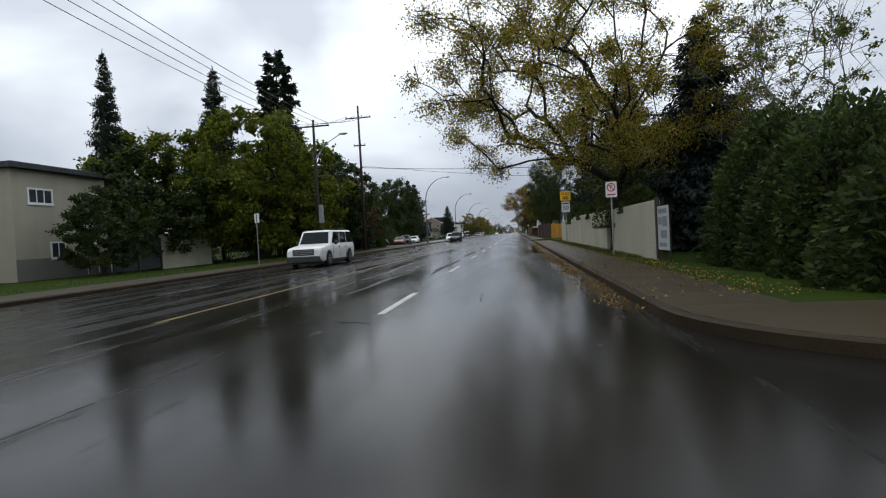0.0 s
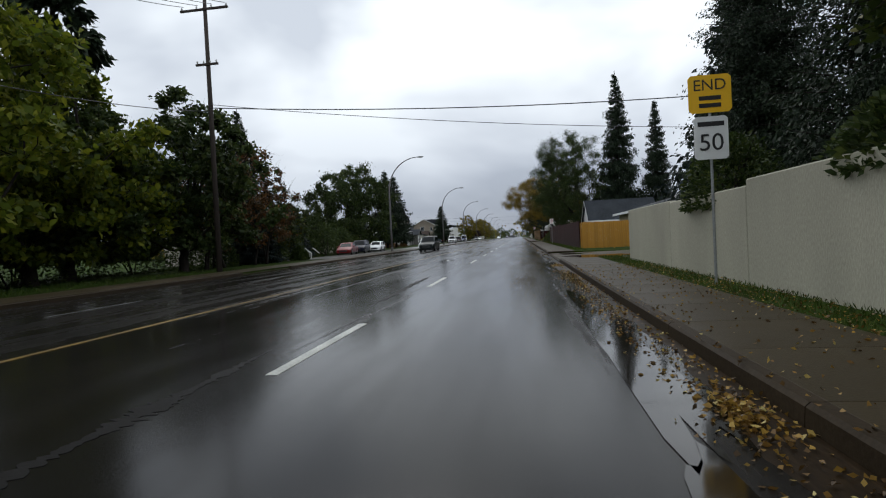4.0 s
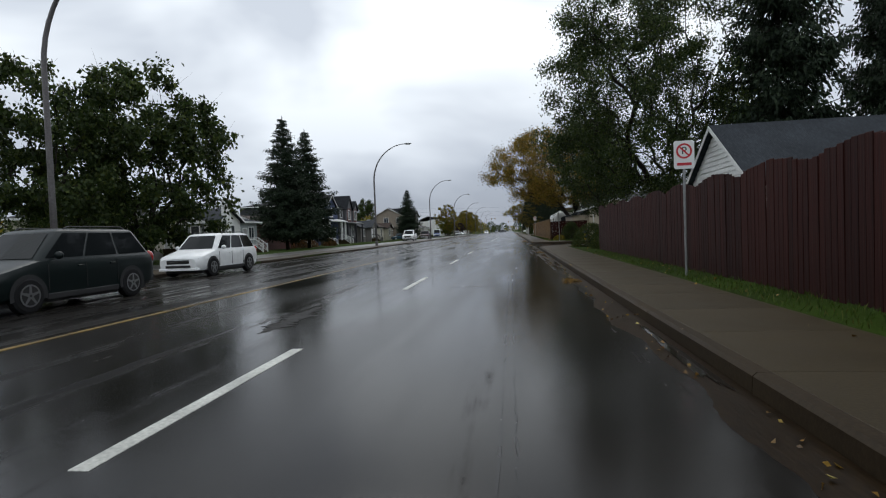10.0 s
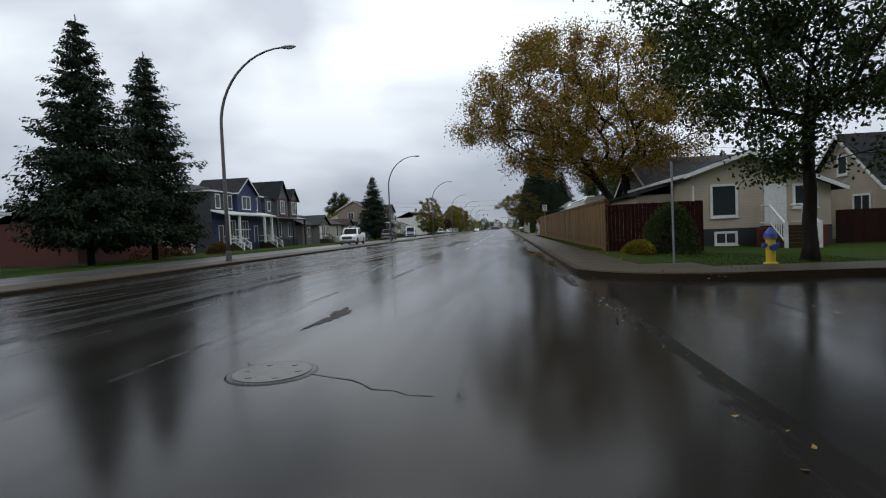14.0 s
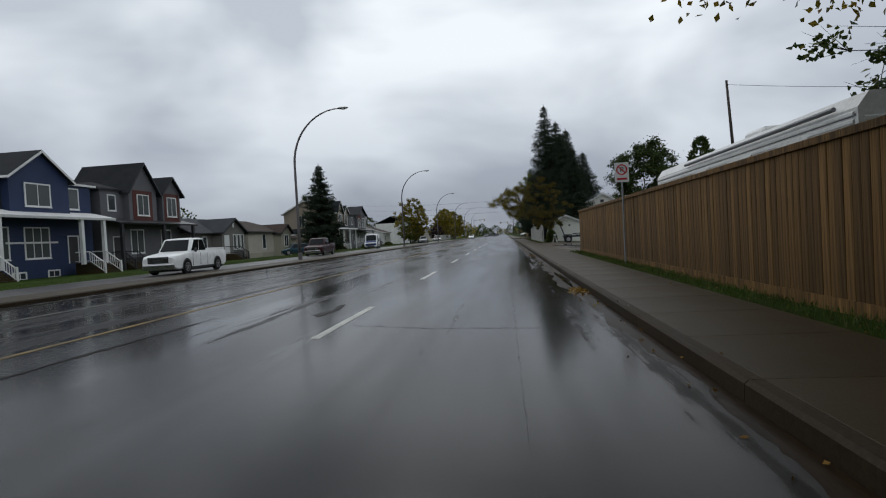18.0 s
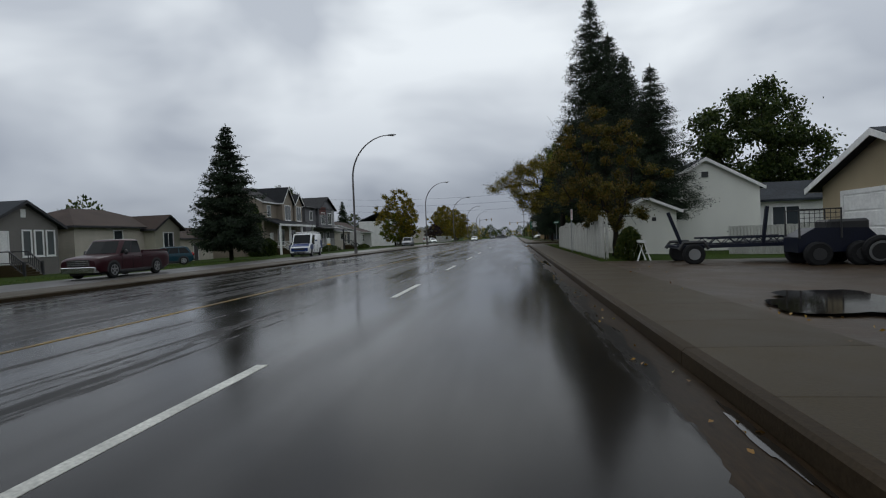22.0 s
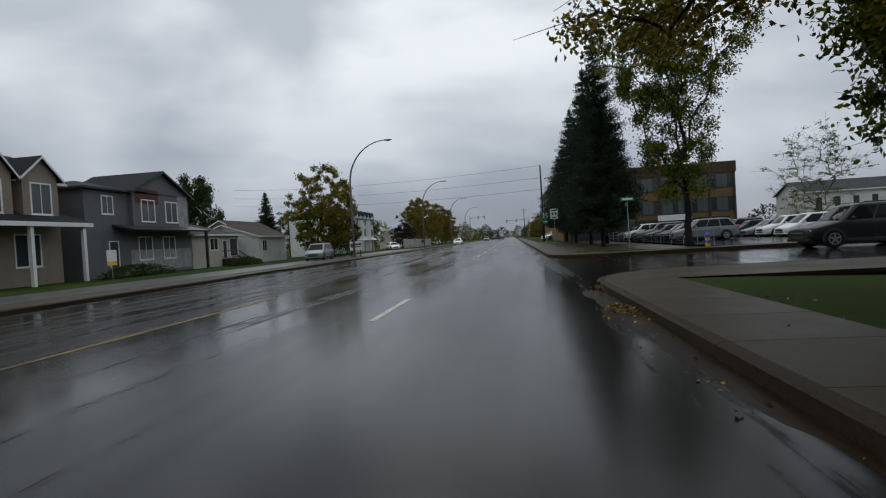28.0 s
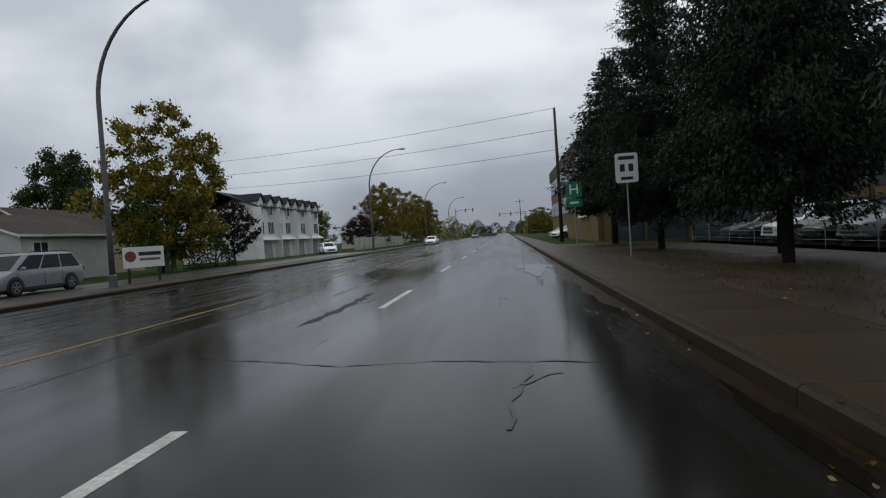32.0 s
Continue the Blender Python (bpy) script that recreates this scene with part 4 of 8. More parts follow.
def spruce(name, label, seed, needles, h=15.0, spread=3.6, whorls=34, blade=0.62, bare=0.05, full=1.0, pine=False):
    """A spruce at the origin: a straight trunk, drooping boughs in whorls, and hanging needled twigs."""
    r = np.random.default_rng(seed)
    tree = thing(name, label, "tree")
    part("trunk", Geo().tube([(0, 0, -0.1), (r.normal(0, 0.05), r.normal(0, 0.05), h * 0.5), (0, 0, h)], [h * 0.014, h * 0.009, 0.02], 8), BARK, tree, smooth=True)
    boughs, P, D, L = Geo(), [], [], []
    for w in range(whorls):
        k = bare + (1 - bare) * (w + r.uniform(-0.3, 0.3)) / whorls
        k = min(max(k, bare), 0.985)
        reach = spread * (1.26 * (1 - k) ** 0.8 if not pine else (1 - k) ** 0.35) * (1.0 if k > bare + 0.06 else 0.8) * r.uniform(0.82, 1.1)
        n = 13 if not pine else 5
        for i in range(n):
            az = 2 * math.pi * (i + r.uniform(-0.35, 0.35)) / n + w * 0.7
            ln = reach * (r.uniform(0.5, 1.18) if pine else r.uniform(0.62, 1.06))
            o = np.array((math.cos(az), math.sin(az), 0.0))
            z0 = min(h * (k + (1 - bare) * r.uniform(-0.5, 0.5) / whorls), h * 0.99)
            fall = ln * (0.42 - 0.36 * k) * r.uniform(0.5, 1.3)
            pts = [np.array((0, 0, z0)), o * ln * 0.5 + (0, 0, z0 - fall * 0.75), o * ln + (0, 0, z0 - fall * 0.85 + 0.09 * ln)]
            boughs.tube(pts, [0.035 * (1 - 0.6 * k), 0.02, 0.008], 4, cap=False)
            m = max(14, int(ln * 27 * full))
            side = np.array((-o[1], o[0], 0))
            knots = max(3, int(2 + ln * 2.2))
            stem = np.concatenate([np.linspace(0.12 if not pine else 0.55, 1.0, knots), r.uniform(0.25 if not pine else 0.5, 0.95, knots)])
            spine = np.array([pts[0] * (1 - 2 * v) + pts[1] * 2 * v if v < 0.5 else pts[1] * (2 - 2 * v) + pts[2] * (2 * v - 1) for v in stem])
            spine[knots:] += side * (r.choice([-1, 1], knots) * r.uniform(0.08, 0.30, knots) * ln * (1.15 - stem[knots:]))[:, None]
            spine[:, 2] -= r.uniform(0, 0.10, 2 * knots) * ln
            pick = r.integers(0, 2 * knots, m)
            size = 0.05 + 0.045 * ln
            pos = spine[pick] + r.normal(0, 1, (m, 3)) * np.array((size, size, size * 0.62))
            d = o * r.uniform(0.1, 0.9, (m, 1)) + side * r.normal(0, 0.5, (m, 1)) + np.array((0, 0, -1)) * r.uniform(-0.1, 1.0, (m, 1))
            P.append(pos), D.append(d), L.append(blade * r.uniform(0.55, 1.2, m) * (0.6 + 0.4 * (1 - k)))
    P, D, L = np.concatenate(P), np.concatenate(D), np.concatenate(L)
    up = np.array([(0, 0, h * 0.985), (0, 0, h * 0.97), (0.02, 0, h * 0.95)])
    P, D, L = np.concatenate([P, up]), np.concatenate([D, [(0, 0.1, 1), (0.2, 0, 1), (-0.2, 0.1, 1)]]), np.concatenate([L, [0.3, 0.4, 0.4]])
    V, F = blades(P, D, L * 0.85, L * 0.34, r)
    part("bough_wood", boughs, BARK, tree, kind="stuff")
    part("foliage", raw_mesh("foliage", V, F, needles), needles, tree)
    return tree


def shrub(name, label, seed, leaf, size, n=2600, leaf_size=0.14, m=None, category="shrub", stems=5):
    r = np.random.default_rng(seed)
    s = thing(name, label, category, m)
    sx, sy, sz = size
    g, C = Geo(), []
    for k in range(stems):
        a = r.uniform(0, 2 * math.pi)
        e = np.array((math.cos(a) * sx * r.uniform(0.2, 0.7), math.sin(a) * sy * r.uniform(0.2, 0.7), sz * r.uniform(0.65, 0.95)))
        g.tube([(e[0] * 0.1, e[1] * 0.1, -0.08), e * (0.5, 0.5, 0.55), e], [0.03 * sz ** 0.5, 0.02 * sz ** 0.5, 0.008], 5, cap=False)
    part("stem", g, BARK, s)
    a, u = r.uniform(0, 2 * math.pi, n), r.uniform(-0.2, 1, n)
    rad = np.sqrt(np.clip(1 - np.maximum(u, 0) ** 2.2, 0, 1)) * (0.6 + 0.42 * np.sqrt(r.random(n))) * (1 + 0.16 * np.sin(3 * a + seed) + 0.1 * np.sin(7 * a))
    P = np.stack([np.cos(a) * rad * sx, np.sin(a) * rad * sy, np.clip((u * 0.5 + 0.5) * 1.0, 0.02, 1.1) * sz * r.uniform(0.88, 1.06, n)], 1)
    P[:, 2] = np.clip(u, 0.02, 1) * sz * r.uniform(0.85, 1.08, n)
    D = P * (1 / sx, 1 / sy, 0.6 / sz) + r.normal(0, 0.5, (n, 3))
    V, F = blades(P, D, leaf_size * r.uniform(0.7, 1.4, n), leaf_size * r.uniform(0.45, 0.7, n), r)
    part("foliage", raw_mesh("foliage", V, F, leaf), leaf, s)
    return s


def columnar(name, label, seed, h, r0, m, n=2600):
    """A narrow clipped cedar."""
    r = np.random.default_rng(seed)
    s = thing(name, label, "tree", m)
    part("trunk", Geo().tube([(0, 0, -0.1), (0, 0, h * 0.6)], [0.09, 0.03], 6), BARK, s)
    u = r.random(n) ** 1.2
    a = r.uniform(0, 2 * math.pi, n)
    rad = r0 * np.minimum(1, (1.02 - u) * 3.0) ** 0.7 * (0.55 + 0.45 * np.sqrt(r.random(n)))
    P = np.stack([np.cos(a) * rad, np.sin(a) * rad, 0.12 + u * h * 0.97], 1)
    D = np.stack([np.cos(a) * 0.5, np.sin(a) * 0.5, np.full(n, 1.0)], 1) + r.normal(0, 0.3, (n, 3))
    V, F = blades(P, D, 0.34 * r.uniform(0.7, 1.3, n), 0.14, r)
    part("foliage", raw_mesh("foliage", V, F, DARKLEAF), DARKLEAF, s)
    return s


# ---- street furniture ----
def street_lamp(m):
    s = thing("street_lamp", "tall grey davit street lamp curving out over the road", "street lamp", m, "street lamps along the far kerb")
    hgt, reach, bend = 12.2, 4.0, 7.9
    pts = [(0, 0, -0.1), (0, 0, 3), (0, 0, bend)] + [(reach * (1 - math.cos(a)), 0, bend + (hgt - bend) * math.sin(a)) for a in np.linspace(0.12, math.pi / 2, 12)]
    part("pole", Geo().tube(pts, np.interp(np.arange(len(pts)), [0, 2, len(pts) - 1], [0.125, 0.095, 0.045]), 10), RUSTPOLE, s, smooth=True)
    part("base_collar", Geo().tube([(0, 0, 0), (0, 0, 0.5), (0, 0, 0.55)], [0.17, 0.17, 0.12], 10), RUSTPOLE, s)
    part("head", Geo().lump((reach + 0.35, 0, hgt), (0.5, 0.17, 0.10), 8, 10), GALV, s, smooth=True)
    part("lens", Geo().lump((reach + 0.42, 0, hgt - 0.07), (0.26, 0.12, 0.07), 6, 10), LAMPGLASS, s, smooth=True)
    return s


SIGNWHITE = plain("sign_white", (0.72, 0.73, 0.72), 0.4)
SIGNYELLOW = plain("sign_yellow", (0.85, 0.48, 0.015), 0.4)
SIGNGREEN = plain("sign_green", (0.012, 0.16, 0.09), 0.4)
SIGNRED = plain("sign_red", (0.5, 0.02, 0.03), 0.4)
SIGNBLACK = plain("sign_black", (0.015, 0.015, 0.016), 0.5)


def sign_post(name, label, m, height, panels, post=0.028):
    """A steel post with panels (w, h, z of the middle, material), facing -y."""
    s = thing(name, label, "road sign", m)
    part("post", Geo().tube([(0, 0.02, -0.15), (0, 0.02, height)], [post, post], 8), GALV, s)
    out = []
    for w, h, z, mat in panels:
        g = Geo()
        c = min(w, h) * 0.08
        pts = [(-w / 2 + c, z - h / 2), (w / 2 - c, z - h / 2), (w / 2, z - h / 2 + c), (w / 2, z + h / 2 - c), (w / 2 - c, z + h / 2), (-w / 2 + c, z + h / 2), (-w / 2, z + h / 2 - c), (-w / 2, z - h / 2 + c)]
        out.append(part("panel", g.prism(pts, "y", -0.016, -0.010), mat, s))
    return s, out


def no_parking(m, height=2.9):
    s, (p,) = sign_post("no_parking_sign", "white no-parking sign with a red ring on a steel post", m, height, [(0.42, 0.6, height - 0.3, SIGNWHITE)])
    z = height - 0.22
    ringv = [(rad * math.cos(a), y, z + rad * math.sin(a)) for rad in (0.165, 0.125) for y in (-0.0195,) for a in np.linspace(0, 2 * math.pi, 24, endpoint=False)]
    part("red_ring", Geo().add(ringv, [(k, (k + 1) % 24, 24 + (k + 1) % 24, 24 + k) for k in range(24)]), SIGNRED, p)
    letters("P", 0.22, SIGNBLACK, p, pose(0, -0.0185, z, 90, 0, 0))
    part("red_slash", Geo().add([(-0.115, -0.0215, z + 0.09), (-0.09, -0.0215, z + 0.115), (0.115, -0.0215, z - 0.09), (0.09, -0.0215, z - 0.115)], [(0, 1, 2, 3)]), SIGNRED, p)
    part("printed_bar", Geo().box(-0.15, 0.15, -0.019, -0.0165, z - 0.31, z - 0.25), SIGNRED, p)
    return s


def utility_pole(m, h, arms, group="utility poles"):
    s = thing("utility_pole", "dark tarred wooden utility pole with crossarms and insulators", "utility pole", m, group)
    part("shaft", Geo().tube([(0, 0, -0.2), (0.02, 0, h * 0.5), (0, 0, h)], [0.17, 0.14, 0.10], 10), POLEWOOD, s, smooth=True)
    for z, half in arms:
        a = part("crossarm", Geo().box(-half, half, -0.16, -0.05, z - 0.06, z + 0.06, 0.01), POLEWOOD, s)
        for x in np.linspace(-half + 0.1, half - 0.1, 4):
            part("insulator", Geo().tube([(x, -0.1, z + 0.06), (x, -0.1, z + 0.16), (x, -0.1, z + 0.24)], [0.03, 0.055, 0.02], 8), LAMPGLASS, a)
    return s


def cable(a, b, sag, name="overhead_cable", label="thin black overhead cable", radius=0.018):
    a, b = np.array(a, float), np.array(b, float)
    pts = [a + (b - a) * k - np.array((0, 0, 4 * sag * k * (1 - k))) for k in np.linspace(0, 1, 22)]
    return tagged(part(name, Geo().tube(pts, radius, 5), BLACKPLASTIC), label + " strung between poles", "cable")


def hydrant(m):
    s = thing("fire_hydrant", "yellow fire hydrant with a blue bonnet on the grass", "fire hydrant", m)
    Y, B = plain("hydrant_yellow", (0.62, 0.42, 0.03), 0.45), plain("hydrant_blue", (0.03, 0.06, 0.32), 0.45)
    part("barrel", Geo().tube([(0, 0, -0.05), (0, 0, 0.06), (0, 0, 0.09), (0, 0, 0.62), (0, 0, 0.68)], [0.17, 0.17, 0.11, 0.11, 0.15], 14), Y, s)
    part("bonnet", Geo().tube([(0, 0, 0.68), (0, 0, 0.78), (0, 0, 0.87), (0, 0, 0.93)], [0.15, 0.14, 0.08, 0.03], 14), B, s)
    for x in (-0.14, 0.14):
        part("nozzle", Geo().cyl((x, 0, 0.5), "x", 0.06, 0.1, 10), B, s)
    part("pumper_nozzle", Geo().cyl((0, -0.14, 0.45), "y", 0.08, 0.1, 12), B, s)
    return s


# ---- vehicles: length along y, the front towards -y ----
def wheel(car, x, y, r, w, rim):
    s = 1 if x > 0 else -1
    t = part("wheel", Geo().tube([(x - w / 2, y, r), (x - w / 2 + 0.03, y, r), (x + w / 2 - 0.03, y, r), (x + w / 2, y, r)], [r - 0.05, r, r, r - 0.05], 20), TYRE, car)
    # black disc behind lip and spokes: shade of the spoke gaps, put in as colour
    g = Geo().cyl((x + s * (w / 2 + 0.004), y, r), "x", r * 0.62, 0.012, 18)
    part("rim", g, BLACKPLASTIC, t)
    xo = x + s * (w / 2 + 0.014)
    ringv = [(xo, y + rad * math.cos(q), r + rad * math.sin(q)) for rad in (r * 0.63, r * 0.54) for q in np.linspace(0, 2 * math.pi, 18, endpoint=False)]
    part("rim_lip", Geo().add(ringv, [(k, (k + 1) % 18, 18 + (k + 1) % 18, 18 + k) for k in range(18)]), rim, t)
    spokes = Geo()
    for k in range(5):
        q = 2 * math.pi * k / 5 + 0.3
        u, v = np.array((0, math.cos(q), math.sin(q))), np.array((0, -math.sin(q), math.cos(q)))
        o = np.array((xo + s * 0.004, y, r))
        spokes.add([o + u * r * 0.06 - v * r * 0.10, o + u * r * 0.58 - v * r * 0.055, o + u * r * 0.58 + v * r * 0.055, o + u * r * 0.06 + v * r * 0.10], [(0, 1, 2, 3)])
    part("spokes", spokes, rim, t)
    return t


# length, width, height; nose, cowl and belt heights; then shares of the length: windscreen foot and top, roof end, rear window foot; side windows
STYLES = {"sedan": (4.65, 1.80, 1.46, 0.70, 0.92, 0.95, 0.255, 0.43, 0.70, 0.875, 2), "hatch": (4.2, 1.74, 1.48, 0.74, 0.95, 0.97, 0.22, 0.40, 0.85, 0.97, 2), "suv": (4.65, 1.84, 1.70, 0.86, 1.05, 1.07, 0.24, 0.39, 0.87, 0.975, 3),
          "bigsuv": (5.6, 2.0, 1.95, 1.08, 1.19, 1.20, 0.265, 0.36, 0.935, 0.985, 3), "pickup": (5.7, 2.0, 1.92, 1.06, 1.18, 1.19, 0.255, 0.355, 0.555, 0.59, 2), "minivan": (4.9, 1.96, 1.75, 0.82, 1.04, 1.05, 0.17, 0.37, 0.90, 0.985, 3), "van": (5.7, 2.05, 2.15, 0.98, 1.16, 1.17, 0.15, 0.27, 0.975, 0.995, 1)}


def vehicle(name, label, m, colour, style, size=None, rim=RIM, group="", extra=None, glass=None):
    """A car lofted from cross-sections along its length: rounded nose and tail, hood, waist and deck, and a tapering cabin with large panes."""
    L, W, H, nose, cowl, belt, a, b, c, d, count = STYLES[style]
    if size:
        k = size[2] / H
        L, W, H, nose, cowl, belt = size[0], size[1], size[2], nose * k, cowl * k, belt * k
    car = thing(name, label, "pickup truck" if style == "pickup" else "van" if style in ("van", "minivan") else "car", m, group)
    body_m = colour if isinstance(colour, bpy.types.Material) else paint(name + "_paint", colour)
    glass = glass or CARGLASS
    w = W / 2
    wr = 0.345 if H < 1.6 else 0.37 if H < 1.85 else 0.41
    sill = wr * 0.74
    fy, ry = (0.19 if style != "van" else 0.16) * L, (0.80 if style != "pickup" else 0.78) * L
    deck = belt + (0.03 if style == "sedan" else 0.10 if style == "pickup" else 0.0)
    tail = deck * (0.93 if style in ("sedan", "pickup") else 0.97)
    top_y = [0.0, 0.02 * L, 0.07 * L, a * L, a * L + 0.10, d * L, d * L + 0.04, 0.975 * L, L]
    top_z = [nose * 0.84, nose * 0.95, nose, cowl, belt, belt, deck, deck * 0.985, tail * 0.93]
    ys = sorted(set([0.0, 0.012 * L, 0.03 * L, 0.06 * L, 0.11 * L, a * L, a * L + 0.1, 0.4 * L, 0.55 * L, d * L - 0.02, min(d * L + 0.05, 0.97 * L), 0.9 * L, 0.95 * L, 0.98 * L, 0.993 * L, L]))
    vs, fs = [], []
    box = 0.6 if style in ("bigsuv", "pickup", "van") else 1.0
    for y in ys:
        zt = float(np.interp(y, top_y, top_z))
        f = 1 - 0.20 * box * max(0, 1 - y / (0.085 * L)) ** 2 - 0.11 * box * max(0, (y - 0.93 * L) / (0.07 * L)) ** 2
        hw = w * f
        lift = 0.10 * max(0, 1 - y / (0.05 * L)) + 0.13 * max(0, (y - 0.95 * L) / (0.05 * L))
        z0 = sill + lift
        right = [(0, z0), (hw * 0.90, z0), (hw * 0.975, z0 + 0.07), (hw * 0.99, z0 + (zt - z0) * 0.38), (hw, z0 + (zt - z0) * 0.62), (hw * 0.985, zt - 0.13), (hw * 0.945, zt - 0.045), (hw * 0.84, zt - 0.006), (hw * 0.45, zt + 0.018), (0, zt + 0.028)]
        ring = right + [(-x, z) for x, z in right[-2:0:-1]]
        vs += [(x, y, z) for x, z in ring]
    n = len(ring)
    for i in range(len(ys) - 1):
        fs += [(i * n + k, i * n + (k + 1) % n, (i + 1) * n + (k + 1) % n, (i + 1) * n + k) for k in range(n)]
    fs += [tuple(range(n - 1, -1, -1)), tuple(range((len(ys) - 1) * n, len(ys) * n))]
    body = part("body", Geo().add(vs, fs), body_m, car, smooth=True)
    body.data.set_sharp_from_angle(angle=math.radians(38))
    part("underbody", Geo().box(-w * 0.84, w * 0.84, 0.08 * L, 0.94 * L, wr * 0.45, sill + 0.06), BLACKPLASTIC, car)
    # cabin: a shell with rounded corners, leaning in towards the roof
    lean = {"van": 0.93, "bigsuv": 0.87, "pickup": 0.86}.get(style, 0.80)
    tw, bw = w * lean, w * 0.945
    y_at = [a * L, b * L, c * L, d * L]
    rows = []
    for hw, z, y0, y1, c1 in ((bw, belt - 0.05, y_at[0], y_at[3], 0.12), (tw, H - 0.075, y_at[1] - 0.06, y_at[2] + 0.07, 0.16), (tw - 0.03, H - 0.035, y_at[1] + 0.01, y_at[2] + 0.02, 0.18), (tw - 0.11, H - 0.008, y_at[1] + 0.14, y_at[2] - 0.12, 0.2), (tw * 0.5, H + 0.012, y_at[1] + 0.4, y_at[2] - 0.4, 0.2)):
        rows.append([(-hw + c1, y0, z), (0, y0 - 0.05, z), (hw - c1, y0, z), (hw - c1 * 0.3, y0 + c1 * 0.35, z), (hw, y0 + c1, z), (hw, y1 - c1, z), (hw - c1 * 0.3, y1 - c1 * 0.35, z), (hw - c1, y1, z), (0, y1 + 0.03, z), (-hw + c1, y1, z), (-hw + c1 * 0.3, y1 - c1 * 0.35, z), (-hw, y1 - c1, z), (-hw, y0 + c1, z), (-hw + c1 * 0.3, y0 + c1 * 0.35, z)])
    e = len(rows[0])
    shell = part("cabin_shell", Geo().add(sum(rows, []), [(e * k + i, e * k + (i + 1) % e, e * k + e + (i + 1) % e, e * k + e + i) for k in range(4) for i in range(e)] + [tuple(range(4 * e, 5 * e))]), body_m, car, smooth=True)
    shell.data.set_sharp_from_angle(angle=math.radians(38))

    def at(k, j):
        """A point of the shell's side between waist and roof: k up, j the corner of the ring."""
        return np.array(rows[0][j]) * (1 - k) + np.array(rows[1][j]) * k

    lo, hi = 0.10, 0.955
    front = [at(lo, 0) + (0.01, 0, 0), at(lo, 1), at(lo, 2) - (0.01, 0, 0), at(hi, 2) - (0.01, 0, 0), at(hi, 1), at(hi, 0) + (0.01, 0, 0)]
    part("windscreen", Geo().add([p + (0, -0.012, 0.008) for p in front], [(0, 1, 4, 5), (1, 2, 3, 4)]), glass, car)
    if style != "van":
        back = [at(lo + 0.08, 7) - (0.02, 0, 0), at(lo + 0.08, 8), at(lo + 0.08, 9) + (0.02, 0, 0), at(hi, 9) + (0.02, 0, 0), at(hi, 8), at(hi, 7) - (0.02, 0, 0)]
        part("rear_window", Geo().add([p + (0, 0.012, 0.008) for p in back], [(0, 1, 4, 5), (1, 2, 3, 4)]), glass, car)
    share = 1.0 if style != "van" else 0.27
    for s, jf, jb in ((1, 4, 5), (-1, 12, 11)):
        A, B, C2, D = at(lo, jf), at(lo, jb), at(hi, jb), at(hi, jf)
        for k in range(count):
            q0, q1 = (k / count + (0.012 if k else 0.01)) * share, ((k + 1) / count - 0.012) * share
            ps = [A + (B - A) * q0, A + (B - A) * q1, D + (C2 - D) * q1, D + (C2 - D) * q0]
            part("side_window", Geo().add([p + (s * 0.009, 0, 0.002) for p in ps], [(0, 1, 2, 3) if s > 0 else (3, 2, 1, 0)]), glass, car)
        part("mirror", Geo().lump((s * (w + 0.09), a * L + 0.42, belt + 0.06), (0.11, 0.07, 0.085 if H < 1.8 else 0.13), 6, 8), body_m if style not in ("bigsuv", "pickup", "van") else BLACKPLASTIC, car, smooth=True)
        part("headlight", Geo().lump((s * w * 0.70 , 0.035 * L, nose * 0.83), (w * 0.19, 0.028 * L, nose * 0.085), 8, 12), LAMPGLASS, car, smooth=True)
        tz = tail * (0.80 if style in ("sedan", "pickup") else 0.92)
        th = 0.09 if style == "sedan" else 0.17
        part("tail_light", Geo().lump((s * w * 0.82, 0.985 * L, tz), (w * 0.13, 0.03 * L, th), 6, 10), REDLAMP, car, smooth=True)
        doors = {"pickup": (0.30, 0.44, 0.575), "van": (0.17, 0.34, 0.58)}.get(style, (a + 0.05, 0.5, 0.70))
        for hy in doors:
            part("door_seam", Geo().box(*sorted((s * w * 0.95, s * (w + 0.003))), hy * L - 0.005, hy * L + 0.005, sill + 0.14, belt - 0.12), BLACKPLASTIC, car)
        for hy in doors[1:]:
            part("door_handle", Geo().box(*sorted((s * (w * 0.985), s * (w + 0.02))), hy * L - 0.24, hy * L - 0.08, belt - 0.21, belt - 0.175, 0.006), BLACKPLASTIC if style in ("bigsuv", "van") else body_m, car)
        part("rocker", Geo().box(*sorted((s * w * 0.90, s * (w * 0.985))), fy + wr * 1.2, ry - wr * 1.2, sill - 0.03, sill + 0.09, 0.01), BLACKPLASTIC, car)
        for cy in (fy, ry):
            # the body is uncut: a flat black sheet stands for the shaded wheel opening
            ts = np.linspace(-0.25, math.pi + 0.25, 15)
            rim_r = wr * 1.17
            av = [(s * (w + 0.002), cy, wr)] + [(s * (w + 0.002), cy + rim_r * math.cos(t), max(wr + rim_r * math.sin(t), sill - 0.02)) for t in ts]
            part("wheel_arch_shade", Geo().add(av, [(0, k, k + 1) for k in range(1, 15)]), BLACKPLASTIC, car)
            wheel(car, s * (w - 0.095), cy, wr, 0.22, rim)
    heavy = style in ("pickup", "bigsuv")
    part("front_bumper", Geo().box(-w * 0.88, w * 0.88, -0.06 if heavy else -0.02, 0.06 * L, sill + 0.02, sill + (0.30 if heavy else 0.12), 0.03), BLACKPLASTIC if style in ("bigsuv", "van") else CHROME if style == "pickup" else body_m, car)
    gw = w * (0.58 if heavy else 0.5)
